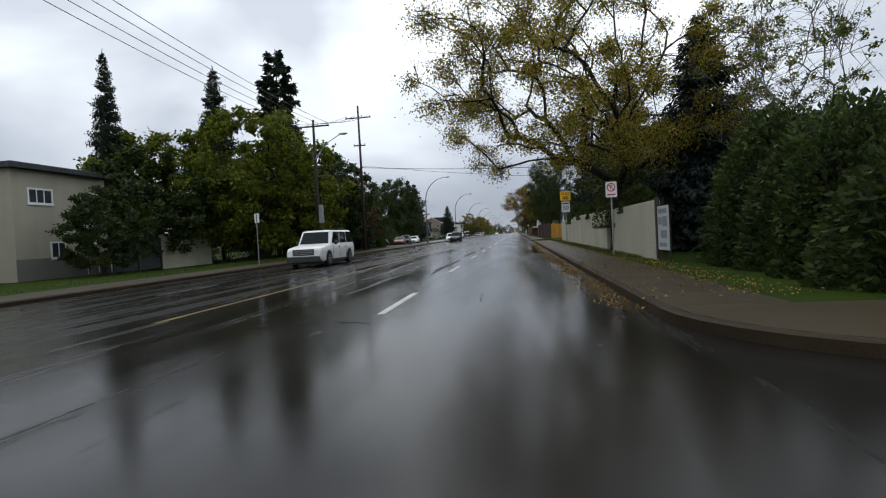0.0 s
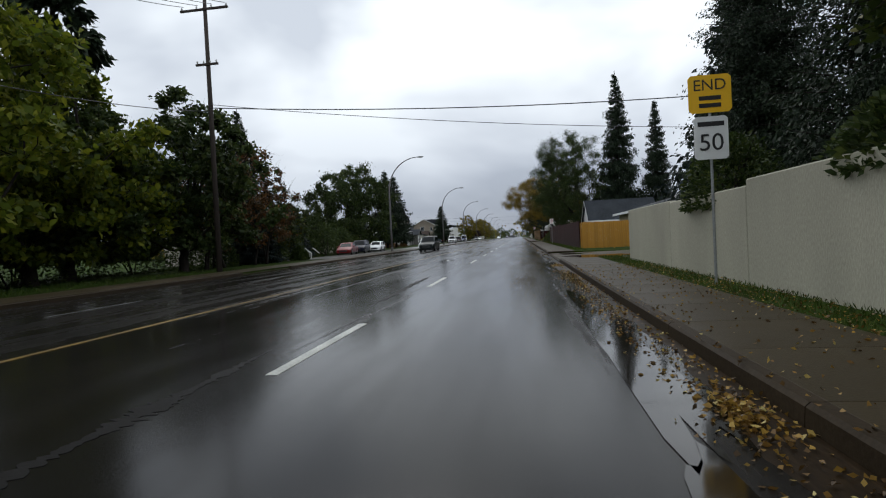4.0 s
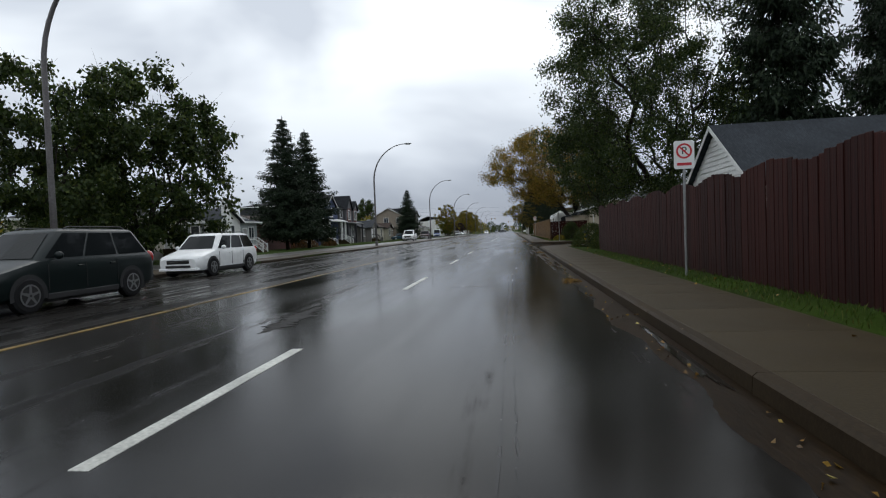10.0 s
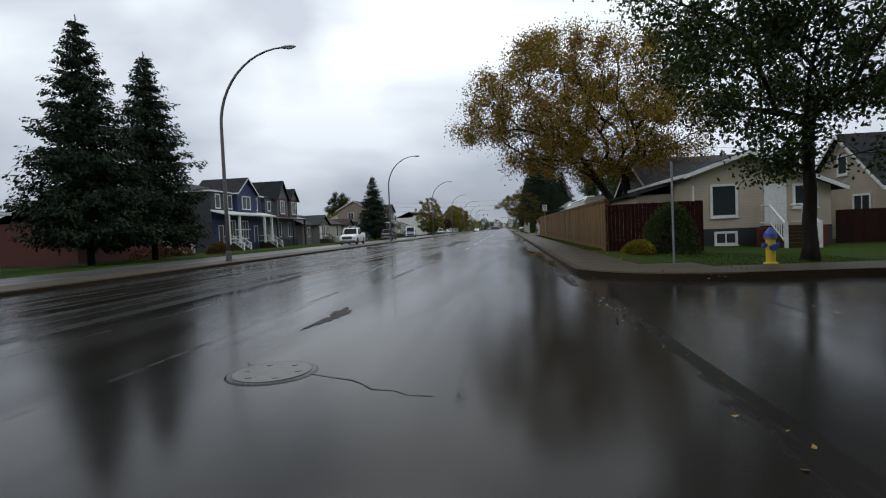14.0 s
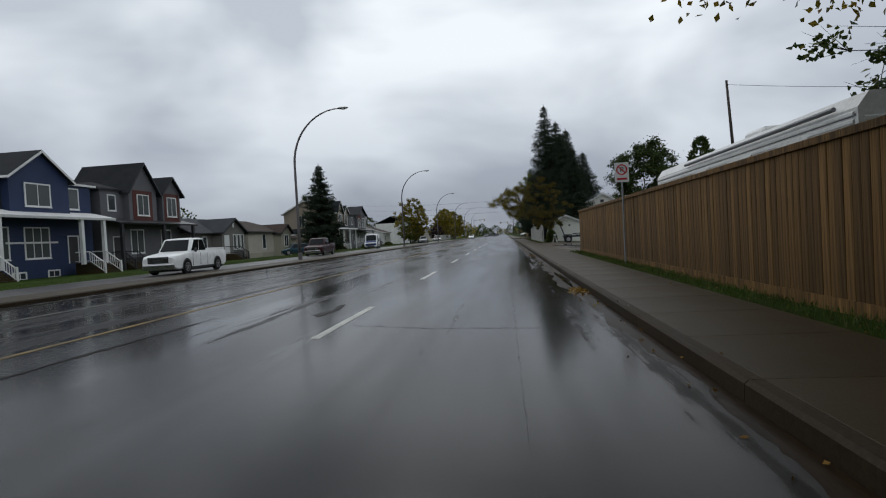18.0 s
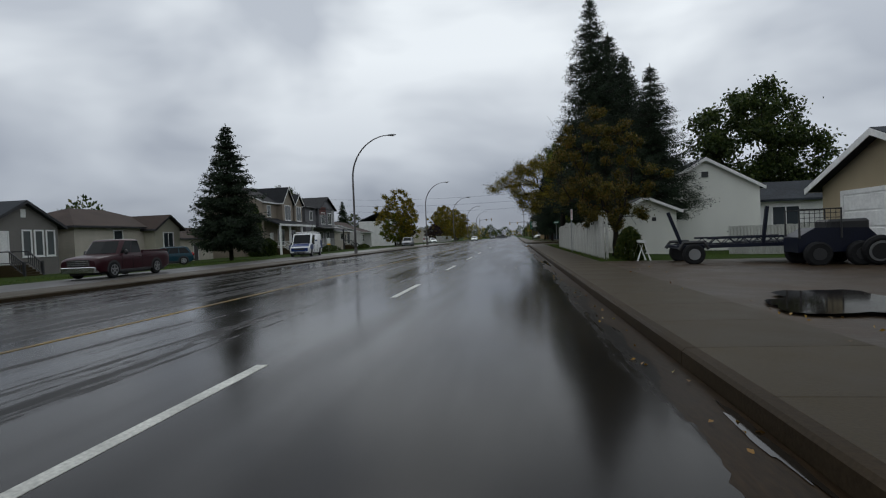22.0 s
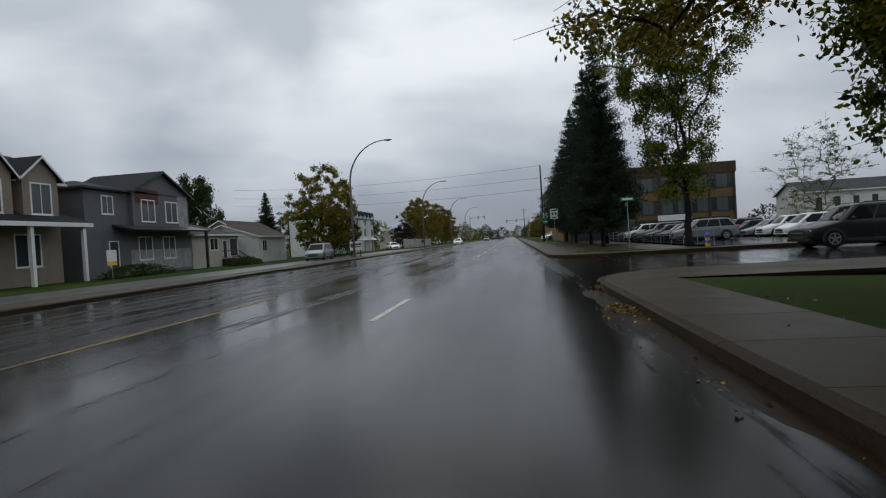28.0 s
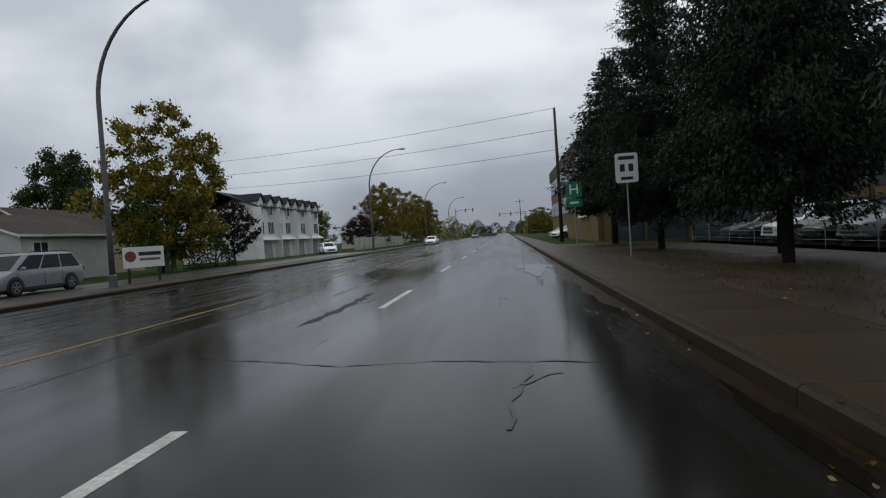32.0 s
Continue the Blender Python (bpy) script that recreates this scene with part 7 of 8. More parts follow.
gf = part("guard_frame", Geo().tube([(0.05, 0.0, 0.9), (0.05, 0.0, 1.85), (1.25, 0.0, 1.85), (1.25, 0.0, 0.9)], 0.035, 6).tube([(0.05, 1.15, 0.9), (0.05, 1.15, 1.85), (1.25, 1.15, 1.85), (1.25, 1.15, 0.9)], 0.035, 6), BLACKPLASTIC, mc)
for k in range(7):
    part("guard_wire", Geo().tube([(0.2 + 0.15 * k, 0.0, 1.3), (0.2 + 0.15 * k, 0.0, 1.84)], 0.010, 4), BLACKPLASTIC, gf)
for k in range(3):
    part("guard_wire", Geo().tube([(0.05, 0.0, 1.42 + 0.15 * k), (1.25, 0.0, 1.42 + 0.15 * k)], 0.010, 4), BLACKPLASTIC, gf)
for x in (0.5, 1.7):
    for y in (-0.18, 1.38):
        t = part("wheel", Geo().cyl((x, y, 0.4), "y", 0.4, 0.28, 20, 0.06), TYRE, mc)
        part("rim", Geo().cyl((x, y + (-0.145 if y < 1 else 0.145), 0.4), "y", 0.2, 0.02, 14), BLACKPLASTIC, t)
part("bucket", Geo().prism([(2.45, 0.06), (3.2, 0.06), (3.3, 0.2), (2.75, 0.75), (2.5, 0.75)], "y", -0.1, 1.3), IRON, mc)
sp = thing("spare_wheel", "spare wheel with a pale rim leaning against the loader", "wheel", pose(10.1, 199.85, 0.04, 12, 0, -6))
part("tyre", Geo().cyl((0, 0, 0.42), "y", 0.42, 0.2, 22, 0.06), TYRE, sp)
part("rim", Geo().cyl((0, -0.105, 0.42), "y", 0.29, 0.02, 18), GALV, sp)
part("rim_dish", Geo().cyl((0, -0.118, 0.42), "y", 0.23, 0.01, 18), BLACKPLASTIC, sp)
hb = thing("saw_horse", "white painted trestle with a blue pipe", "trestle", pose(4.7, 204.2, 0.06))
part("legs", Geo().tube([(0, 0, 0), (0.25, 0, 0.75), (0.5, 0, 0)], 0.04, 6).tube([(0, 0.8, 0), (0.25, 0.8, 0.75), (0.5, 0.8, 0)], 0.04, 6), WHITETRIM, hb)
part("beam", Geo().box(0.19, 0.31, -0.2, 1.0, 0.72, 0.82), WHITETRIM, hb)


# ---- houses of the far side ----
CREAM, WHITESIDE, NAVY, STEEL, CLAY = siding("cream_siding", (0.52, 0.48, 0.40)), siding("white_siding", (0.72, 0.72, 0.69)), siding("navy_siding", (0.018, 0.035, 0.095), 0.18), siding("grey_siding", (0.13, 0.13, 0.14), 0.18), siding("clay_siding", (0.26, 0.215, 0.165), 0.16)
SAGE = siding("sage_grey_siding", (0.30, 0.33, 0.33), 0.14)
CHAR, BRICKRED, TAN, BEIGE, STONE = siding("charcoal_siding", (0.028, 0.030, 0.036), 0.18), siding("barn_red_siding", (0.10, 0.021, 0.014), 0.16), surface("tan_stucco", (0.40, 0.33, 0.22), 0.85, 40, 0.5, 0.2), siding("beige_siding", (0.50, 0.43, 0.33), 0.14), surface("pale_stone", (0.42, 0.42, 0.42), 0.8, 14, 1.2, 0.4)
GREYSTUCCO = surface("grey_stucco", (0.20, 0.19, 0.175), 0.85, 40, 0.5, 0.2)
DOORWOOD = plain("painted_door", (0.30, 0.30, 0.29), 0.5)
DARKDOOR = plain("dark_door", (0.03, 0.028, 0.03), 0.5)


def left_house(name, label, x, y0, **kw):
    return thing(name, label, "house", frame_for(x, y0, gz(x) - 0.02, "left"), **kw)


# white two-storey block
h = left_house("white_block", "white stucco two-storey block with a flat roof and small windows", -30, 30.9)
walls(h, 0, 7.3, 0, 11, -0.3, 6.9, STUCCO)
part("base_course", Geo().box(-0.03, 7.33, -0.04, 0, -0.3, 1.35), GREYSTUCCO, h)
part("roof", Geo().box(-0.5, 7.8, -0.6, 11.4, 6.9, 7.25, 0.05), ROOF["grey"], h)
window(h, 1.1, 2.7, 4.9, 5.7, bars=2)
window(h, 5.4, 6.6, 4.9, 5.7, bars=1)
window(h, 2.5, 3.5, 1.4, 2.3, bars=1)
door(h, 5.3, 6.2, 0.1, 2.2, 0.0, WHITETRIM)
window(h, 3.0, 5.0, 4.8, 5.8, side=0, bars=1)
h = left_house("white_block", "white stucco wing set back behind the block", -34, 18.5)
walls(h, 0, 12, 0, 9, -0.3, 6.4, STUCCO)
part("roof", Geo().box(-0.5, 12.3, -0.6, 9.4, 6.4, 6.75, 0.05), ROOF["grey"], h)
window(h, 9.0, 10.6, 4.4, 5.5, bars=1)
window(h, 9.0, 10.6, 1.2, 2.5, bars=1)
for k in range(3):
    part("roof_vent", Geo().tube([(4 + 2.2 * k, 4, 6.7), (4 + 2.2 * k, 4, 7.6)], [0.16, 0.13], 8), RUSTPOLE, h)

# small bungalow behind the parked cars
h = left_house("white_bungalow", "small white bungalow half behind shrubs", -30.5, 86.5)
walls(h, 0, 13, 0, 8, -0.3, 3.9, CREAM)
hip_roof(h, 0, 13, 0, 8, 3.9, 5.6, ROOF["grey"])
window(h, 9.5, 11.6, 1.7, 3.1, bars=1)
window(h, 3.5, 5.6, 1.7, 3.1, bars=1)
steps(h, 6.6, 8.2, 0, 4, 0.17)
door(h, 7.0, 7.9, 0.72, 2.8, 0.0, DOORWOOD)
sr = thing("white_rail", "short white stair rail at a drive edge", "railing", pose(-21.0, 83.4, gz(-21)))
part("handrail", Geo().tube([(0, 0, 1.1), (0, 1.6, 0.55)], 0.05, 6).tube([(0.8, 0, 1.1), (0.8, 1.6, 0.55)], 0.05, 6), WHITETRIM, sr)
for k in range(5):
    part("baluster", Geo().box(-0.03, 0.03, 0.35 * k, 0.35 * k + 0.06, -0.05, 1.08 - 0.12 * k), WHITETRIM, sr)
# bungalow with a high stoop
h = left_house("white_bungalow", "cream bungalow with a hipped roof and white stoop", -32, 122.5)
walls(h, 0, 10.8, 0, 9, -0.3, 4.0, CREAM)
part("basement_band", Geo().box(-0.02, 10.82, -0.03, 0, -0.3, 0.9), GREYSTUCCO, h)
hip_roof(h, 0, 10.8, 0, 9, 4.0, 5.5, ROOF["grey"])
window(h, 2.8, 5.4, 1.7, 3.3, bars=2)
window(h, 9.2, 10.3, 1.8, 3.3, bars=0)
window(h, 0.6, 1.6, 1.9, 3.2, bars=0)
steps(h, 6.9, 8.6, 0, 6, 0.17, top_depth=1.3)
door(h, 7.2, 8.2, 1.05, 3.2, 0.0, DOORWOOD)
# white house with a chimney
h = left_house("white_house", "white-sided house with a tall white chimney", -32, 136.3)
walls(h, 0, 11.5, 0, 10, -0.3, 3.75, SAGE)
walls(h, 0.0, 4.4, -1.6, 0.2, -0.3, 3.75, WHITESIDE, ("v", 4.9), name="front_bay")
gable_roof(h, 0, 4.4, -1.6, 5, 3.75, 5.0, "v", ROOF["slate"])
hip_roof(h, 0, 11.5, 0, 10, 3.8, 5.5, ROOF["slate"])
part("chimney", Geo().box(0.6, 1.5, -2.2, -1.62, -0.3, 5.9, 0.03), WHITETRIM, h)
window(h, 2.3, 3.1, 1.6, 3.2, v=-1.6, bars=0)
window(h, 5.6, 7.2, 1.7, 3.0, bars=1, pane=PALEPANE)
window(h, 9.4, 10.6, 1.7, 3.1, bars=1)
window(h, 0.6, 1.5, 1.8, 3.2, bars=0, side=0)
steps(h, 7.8, 9.0, 0, 5, 0.17)
door(h, 8.0, 8.9, 0.9, 2.95, 0.0, DOORWOOD)
# low red house under the spruces
h = left_house("red_house", "low barn-red house behind two spruces with white steps", -36, 158.5)
walls(h, 0, 13.0, 0, 8, -0.3, 3.7, BRICKRED)
gable_roof(h, 0, 13.0, 0, 8, 3.7, 5.2, "u", ROOF["brown"])
window(h, 3.0, 4.6, 1.7, 3.0)
window(h, 9.6, 11.2, 1.7, 3.0, pane=PALEPANE)
steps(h, 11.4, 12.8, 0, 5, 0.18)
door(h, 11.6, 12.6, 0.95, 3.0, 0.0, WHITETRIM)


def duplex(h, w, skin, upper, accents, roof, trim):
    """A narrow two-storey pair: porch roof across the front, gabled bays over it."""
    walls(h, 0, w, 0, 15, -0.3, 8.1, skin)
    hip_roof(h, 0, w, 0.3, 15, 8.1, 9.9, roof, trim)
    for u0, u1, top in upper:
        walls(h, u0, u1, -0.7, 0.1, 4.9, 8.2, accents, ("v", top), name="bay")
        gable_roof(h, u0, u1, -0.7, 6, 8.2, top, "v", roof, trim, over=0.4)


h = left_house("blue_duplex", "navy blue two-storey duplex with white trim and porches", -38, 182.8)
duplex(h, 14.4, NAVY, ((5.6, 11.2, 10.3),), NAVY, ROOF["black"], WHITETRIM)
part("side_skin", Geo().box(-0.03, 0, 0, 15, -0.3, 8.1), CHAR, h)
part("corner_skin", Geo().box(0.0, 5.6, -0.02, 0, 5.2, 8.1), CHAR, h)
part("porch_roof", Geo().prism([(-2.3, 4.75), (0.0, 5.35), (0.0, 5.55), (-2.35, 4.95)], "x", -0.2, 14.6), WHITETRIM, h)
for u0, u1 in ((1.1, 2.1), (3.2, 5.2), (7.0, 9.2), (11.9, 12.9)):
    window(h, u0, u1, 5.9, 7.6, v=-0.72 if 5.6 < u0 < 11.2 else -0.02, bars=0 if u1 - u0 < 1.2 else 1, pane=PALEPANE)
for u0, u1 in ((3.8, 5.9), (7.4, 9.6)):
    window(h, u0, u1, 1.7, 4.1, bars=2, pane=PALEPANE)
for u in (0.5, 3.3, 10.8, 13.3):
    part("porch_post", Geo().box(u - 0.14, u + 0.14, -2.2, -1.92, 0.9, 4.85), WHITETRIM, h)
steps(h, 0.9, 2.8, -1.0, 6, 0.17)
steps(h, 11.1, 13.0, -1.0, 6, 0.17)
door(h, 1.6, 2.6, 1.05, 3.4, 0.0, DARKDOOR)
door(h, 11.6, 12.6, 1.05, 3.4, 0.0, DARKDOOR)
part("trim_band", Geo().box(5.7, 10.5, -0.03, 0, 2.85, 3.0), WHITETRIM, h)
for u in (6.2, 9.4):
    window(h, u, u + 1.0, 0.05, 0.5, bars=1)
window(h, 3.0, 3.7, 2.4, 4.0, side=-0.03, bars=0, pane=PALEPANE)
window(h, 8.0, 8.6, 2.4, 4.0, side=-0.03, bars=0)

h = left_house("grey_duplex", "dark grey two-storey duplex with barn-red bays", -38, 198.4)
duplex(h, 12.2, STEEL, ((3.0, 7.2, 10.9), (8.2, 11.4, 9.9)), STEEL, ROOF["black"], DARKTRIM)
for u0, u1 in ((3.5, 6.5), (8.5, 11.1)):
    part("red_panel", Geo().box(u0, u1, -0.73, -0.70, 5.0, 8.1), BRICKRED, h)
part("porch_roof", Geo().prism([(-2.0, 4.5), (0.0, 5.0), (0.0, 5.2), (-2.05, 4.65)], "x", -0.2, 12.6), DARKTRIM, h)
for u0, u1, v in ((4.2, 5.8, -0.72), (9.0, 10.5, -0.72)):
    window(h, u0, u1, 5.6, 7.6, v=v - 0.02, bars=1, pane=PALEPANE)
window(h, 1.0, 1.9, 6.0, 7.4, bars=0)
for u0, u1 in ((3.9, 5.7), (8.7, 10.3)):
    window(h, u0, u1, 1.7, 4.0, bars=1, pane=PALEPANE)
for u in (0.3, 6.6, 11.9):
    part("porch_post", Geo().box(u - 0.14, u + 0.14, -1.95, -1.67, -0.1, 4.6), DARKTRIM, h)
door(h, 1.4, 2.4, 1.0, 3.3, 0.0, DARKDOOR)
steps(h, 1.0, 2.8, 0, 5, 0.18, DARKTRIM)
part("stone_base", Geo().box(3.0, 12.2, -0.05, 0, -0.3, 1.2), CHAR, h)

h = left_house("grey_bungalow", "small grey stucco bungalow with a front gable", -36, 210.6)
walls(h, 0, 10.5, 0.8, 9, -0.3, 3.7, GREYSTUCCO)
walls(h, 4.6, 10.4, -0.6, 2, -0.3, 3.75, GREYSTUCCO, ("v", 5.35), name="front_gable_wall")
gable_roof(h, 0, 10.5, 0.8, 9, 3.7, 5.6, "u", ROOF["slate"], DARKTRIM)
gable_roof(h, 4.6, 10.4, -0.6, 4.5, 3.75, 5.4, "v", ROOF["slate"], DARKTRIM)
for u in (7.4, 8.4, 9.4):
    window(h, u, u + 0.6, 1.5, 3.3, v=-0.6, bars=0, pane=PALEPANE)
door(h, 5.2, 6.2, 0.9, 3.2, -0.6, WHITETRIM)
window(h, 2.6, 3.4, 1.5, 3.1, v=0.8, bars=0)
steps(h, 5.0, 6.4, -0.6, 5, 0.17, DARKTRIM)
part("gable_vent", Geo().box(7.3, 7.7, -0.64, -0.6, 4.3, 4.9), WHITETRIM, h)

h = left_house("tan_bungalow", "cream stucco bungalow with a brown hipped roof", -36, 223.2)
walls(h, 0, 13, 0, 9, -0.3, 3.8, CREAM)
hip_roof(h, 0, 13, 0, 9, 3.8, 5.7, ROOF["brown"], DARKTRIM)
walls(h, 8.3, 12.2, -1.2, 0.2, -0.3, 3.7, STUCCO, ("v", 4.9), name="front_bay")
gable_roof(h, 8.3, 12.2, -1.2, 4, 3.7, 4.9, "v", ROOF["brown"], DARKTRIM)
window(h, 4.4, 5.4, 1.3, 3.4, bars=0)
window(h, 9.6, 11.0, 1.5, 3.2, v=-1.2, bars=1)
part("basement_band", Geo().box(-0.02, 13.02, -0.03, 0, -0.3, 0.7), STUCCO, h)
h = left_house("cream_garage", "low cream stucco garage behind the spruce", -40, 238.5)
walls(h, 0, 11.5, 0, 6, -0.3, 2.9, CREAM, ("u", 4.2))
gable_roof(h, 0, 11.5, 0, 6, 2.9, 4.2, "u", ROOF["brown"], DARKTRIM)
window(h, 1.4, 2.4, 1.0, 2.2, bars=0)
door(h, 7.2, 8.1, 0.0, 2.05, 0.0, DARKDOOR)

# tan house with gables, and the grey one building beside it
h = left_house("tan_house", "two-storey clay-coloured house with white gabled bays", -36, 256.7)
walls(h, 0, 13.2, 0, 9, -0.3, 8.0, CLAY, ("u", 10.4))
gable_roof(h, 0, 13.2, 0, 9, 8.0, 10.4, "u", ROOF["black"])
for u0, u1, top in ((4.6, 8.4, 10.4), (9.2, 12.2, 9.6)):
    walls(h, u0, u1, -0.9, 0.1, 4.6, 8.2, CLAY, ("v", top), name="bay")
    gable_roof(h, u0, u1, -0.9, 6, 8.2, top, "v", ROOF["black"], over=0.35)
part("porch_roof", Geo().prism([(-2.6, 4.4), (0.0, 5.4), (0.0, 5.6), (-2.65, 4.6)], "x", -0.3, 13.5), ROOF["black"], h)
part("porch_fascia", Geo().box(-0.3, 13.5, -2.7, -2.64, 4.3, 4.62), WHITETRIM, h)
window(h, 1.4, 2.4, 5.9, 7.4, bars=0, pane=PALEPANE)
window(h, 5.5, 7.5, 5.4, 7.6, v=-0.9, bars=1, pane=PALEPANE)
window(h, 9.9, 11.5, 5.4, 7.6, v=-0.9, bars=1, pane=PALEPANE)
window(h, 4.6, 6.9, 1.5, 3.8, bars=2)
window(h, 9.2, 11.2, 1.5, 3.8, bars=1)
door(h, 2.0, 3.0, 1.0, 3.3, 0.0, WHITETRIM)
for u in (0.4, 3.8, 8.2, 12.8):
    part("porch_post", Geo().box(u - 0.13, u + 0.13, -2.5, -2.24, -0.1, 4.5), WHITETRIM, h)
steps(h, 1.6, 3.4, -1.0, 6, 0.17)
window(h, 4.6, 6.0, 5.4, 7.2, side=0, bars=1)
window(h, 1.0, 1.8, 5.4, 7.0, side=0, bars=0)
walls(h, -3.2, 0, 3.0, 9.0, -0.3, 3.6, CLAY, name="side_wing")
gable_roof(h, -3.2, 0, 3.0, 9.0, 3.6, 4.6, "v", ROOF["black"], over=0.2)
window(h, -2.4, -0.8, 1.6, 3.0, v=3.0, bars=2)

h = left_house("grey_house", "unfinished grey two-storey house with bare sheathing", -36, 272.4)
walls(h, 0, 14.6, 0, 14, -0.3, 8.0, STEEL)
hip_roof(h, 0, 14.6, 0, 14, 8.0, 9.7, ROOF["black"], DARKTRIM)
walls(h, 5.2, 13.6, -0.5, 0.1, 4.5, 8.1, STEEL, ("v", 10.2), name="bay")
gable_roof(h, 5.2, 13.6, -0.5, 7, 8.1, 10.2, "v", ROOF["black"], DARKTRIM)
part("red_panel", Geo().box(5.6, 8.9, -0.53, -0.5, 6.9, 8.3), BRICKRED, h)
part("bare_sheathing", Geo().box(12.0, 13.6, -0.53, -0.5, 4.6, 8.0), STONE, h)
part("bare_sheathing", Geo().box(5.2, 14.6, -0.04, 0.0, 0.3, 2.4), STONE, h)
part("porch_roof", Geo().prism([(-2.2, 4.1), (0.0, 4.6), (0.0, 4.8), (-2.25, 4.25)], "x", 3.0, 15.0), DARKTRIM, h)
for u in (14.6,):
    part("porch_post", Geo().box(u - 0.12, u + 0.12, -2.1, -1.86, -0.1, 4.2), DARKTRIM, h)
for u0, u1 in ((6.4, 8.2), (10.0, 11.8)):
    window(h, u0, u1, 5.2, 7.2, v=-0.5, bars=1, trim=WHITETRIM, pane=PALEPANE)
    window(h, u0, u1, 1.5, 3.6, bars=1, pane=PALEPANE)
window(h, 2.0, 3.2, 5.8, 7.3, bars=1, pane=PALEPANE)
door(h, 2.6, 3.6, 0.9, 3.2, 0.0, DARKDOOR)
window(h, 4.0, 5.0, 2.0, 2.8, side=0, bars=0)

h = left_house("white_bungalow", "cream bungalow with a grey hipped roof and porch", -36, 287.3)
walls(h, 0, 10.3, 0, 9, -0.3, 3.9, CREAM)
hip_roof(h, 0, 10.3, 0, 9, 3.9, 5.6, ROOF["slate"])
window(h, 3.6, 5.2, 2.1, 3.4, bars=1)
window(h, 8.0, 9.8, 1.2, 3.4, bars=0)
door(h, 6.4, 7.2, 1.0, 3.1, 0.0, DARKDOOR)
steps(h, 6.0, 7.8, 0, 5, 0.18, GREYWOOD)
h = left_house("white_garage", "white-sided garage with a blank gable end", -34, 299.2)
walls(h, 0, 8.5, 0, 10, -0.3, 3.6, WHITESIDE, ("u", 5.3))
gable_roof(h, 0, 8.5, 0, 10, 3.6, 5.3, "u", ROOF["brown"])
window(h, 1.0, 2.2, 1.6, 3.0, bars=1)
h = left_house("brown_house", "brown-roofed house behind a yellow tree", -40, 308.0)
walls(h, 0, 12, 0, 9, -0.3, 4.2, TAN, ("u", 6.6))
gable_roof(h, 0, 12, 0, 9, 4.2, 6.6, "u", ROOF["brown"])
window(h, 2.0, 4.2, 1.6, 3.2, bars=1)
h = left_house("white_house", "white two-storey house with a grey roof far behind", -56, 306.0)
walls(h, 0, 12, 0, 10, -0.3, 6.6, WHITESIDE, ("u", 8.6))
gable_roof(h, 0, 12, 0, 10, 6.6, 8.6, "u", ROOF["grey"])
window(h, 3.0, 5.0, 4.0, 5.6, bars=1)
town = thing("townhouse_row", "row of white three-storey townhouses with dormers and garages", "townhouse", frame_for(-34, 334.6, gz(-34) - 0.02, "left"))
for k in range(4):
    u = 6.1 * k
    unit = part("unit_wall", Geo().box(u, u + 6.08, 0, 11, -0.3, 7.3), WHITESIDE, town)
    part("roof", Geo().prism([(-0.4, 7.2), (5.5, 9.6), (11.4, 7.2), (11.4, 7.35), (5.5, 9.75), (-0.4, 7.35)], "x", u - 0.01, u + 6.07), ROOF["slate"], town)
    for q in (1.5, 4.6):
        part("dormer", Geo().prism([(u + q - 0.75, 7.2), (u + q + 0.75, 7.2), (u + q + 0.75, 8.2), (u + q, 9.0), (u + q - 0.75, 8.2)], "y", -0.2, 4.0), WHITESIDE, unit)
        part("dormer_roof", Geo().prism([(u + q - 1.0, 8.05), (u + q, 9.05), (u + q + 1.0, 8.05), (u + q + 1.0, 8.17), (u + q, 9.2), (u + q - 1.0, 8.17)], "y", -0.45, 4.0), ROOF["slate"], unit)
        window(town, u + q - 0.4, u + q + 0.4, 6.2, 7.6, v=-0.2, bars=0)
        window(town, u + q - 0.9, u + q + 0.9, 3.5, 5.2, v=-0.02, bars=2)
    part("bay_hood", Geo().prism([(-1.0, 2.6), (0.0, 3.3), (0.0, 2.6)], "x", u + 0.3, u + 5.8), WHITETRIM, unit)
    part("garage_door", Geo().box(u + 0.9, u + 4.6, -0.05, 0.0, -0.1, 2.3), STONE, unit)
    part("party_fin", Geo().box(u - 0.12, u + 0.02, -1.0, 0.0, -0.3, 7.2), WHITETRIM, unit)

# ---- houses of the near side ----
h = thing("garden_house", "grey house with a shingled gable behind junipers", "house", frame_for(16.5, 38.5, -0.25, "right"))
walls(h, 0, 9, 0, 9, -0.2, 4.4, GREYSTUCCO, ("v", 7.0))
gable_roof(h, 0, 9, 0, 9, 4.4, 7.0, "v", ROOF["grey"])
for k in range(9):
    q = 4.5 * (1 - (k + 0.5) / 9)
    part("gable_board", Geo().box(4.5 - q, 4.5 + q, -0.03, 0, 4.45 + 0.28 * k, 4.45 + 0.28 * k + 0.25), WHITETRIM, h)
window(h, 3.5, 5.5, 2.0, 3.4)
part("roof_vent", Geo().tube([(3.0, 3.0, 5.5), (3.0, 3.0, 6.9)], [0.14, 0.12], 8), RUSTPOLE, h)
h = thing("garden_house", "dark-roofed house behind the overgrown junipers", "house", frame_for(17.5, 26.0, -0.25, "right"))
walls(h, 0, 14, 0, 9, -0.2, 3.6, GREYSTUCCO)
gable_roof(h, 0, 14, 0, 9, 3.6, 5.6, "u", ROOF["slate"])
part("chimney", Geo().box(2.5, 3.1, 4.0, 4.6, 5.0, 6.4), BLACKPLASTIC, h)
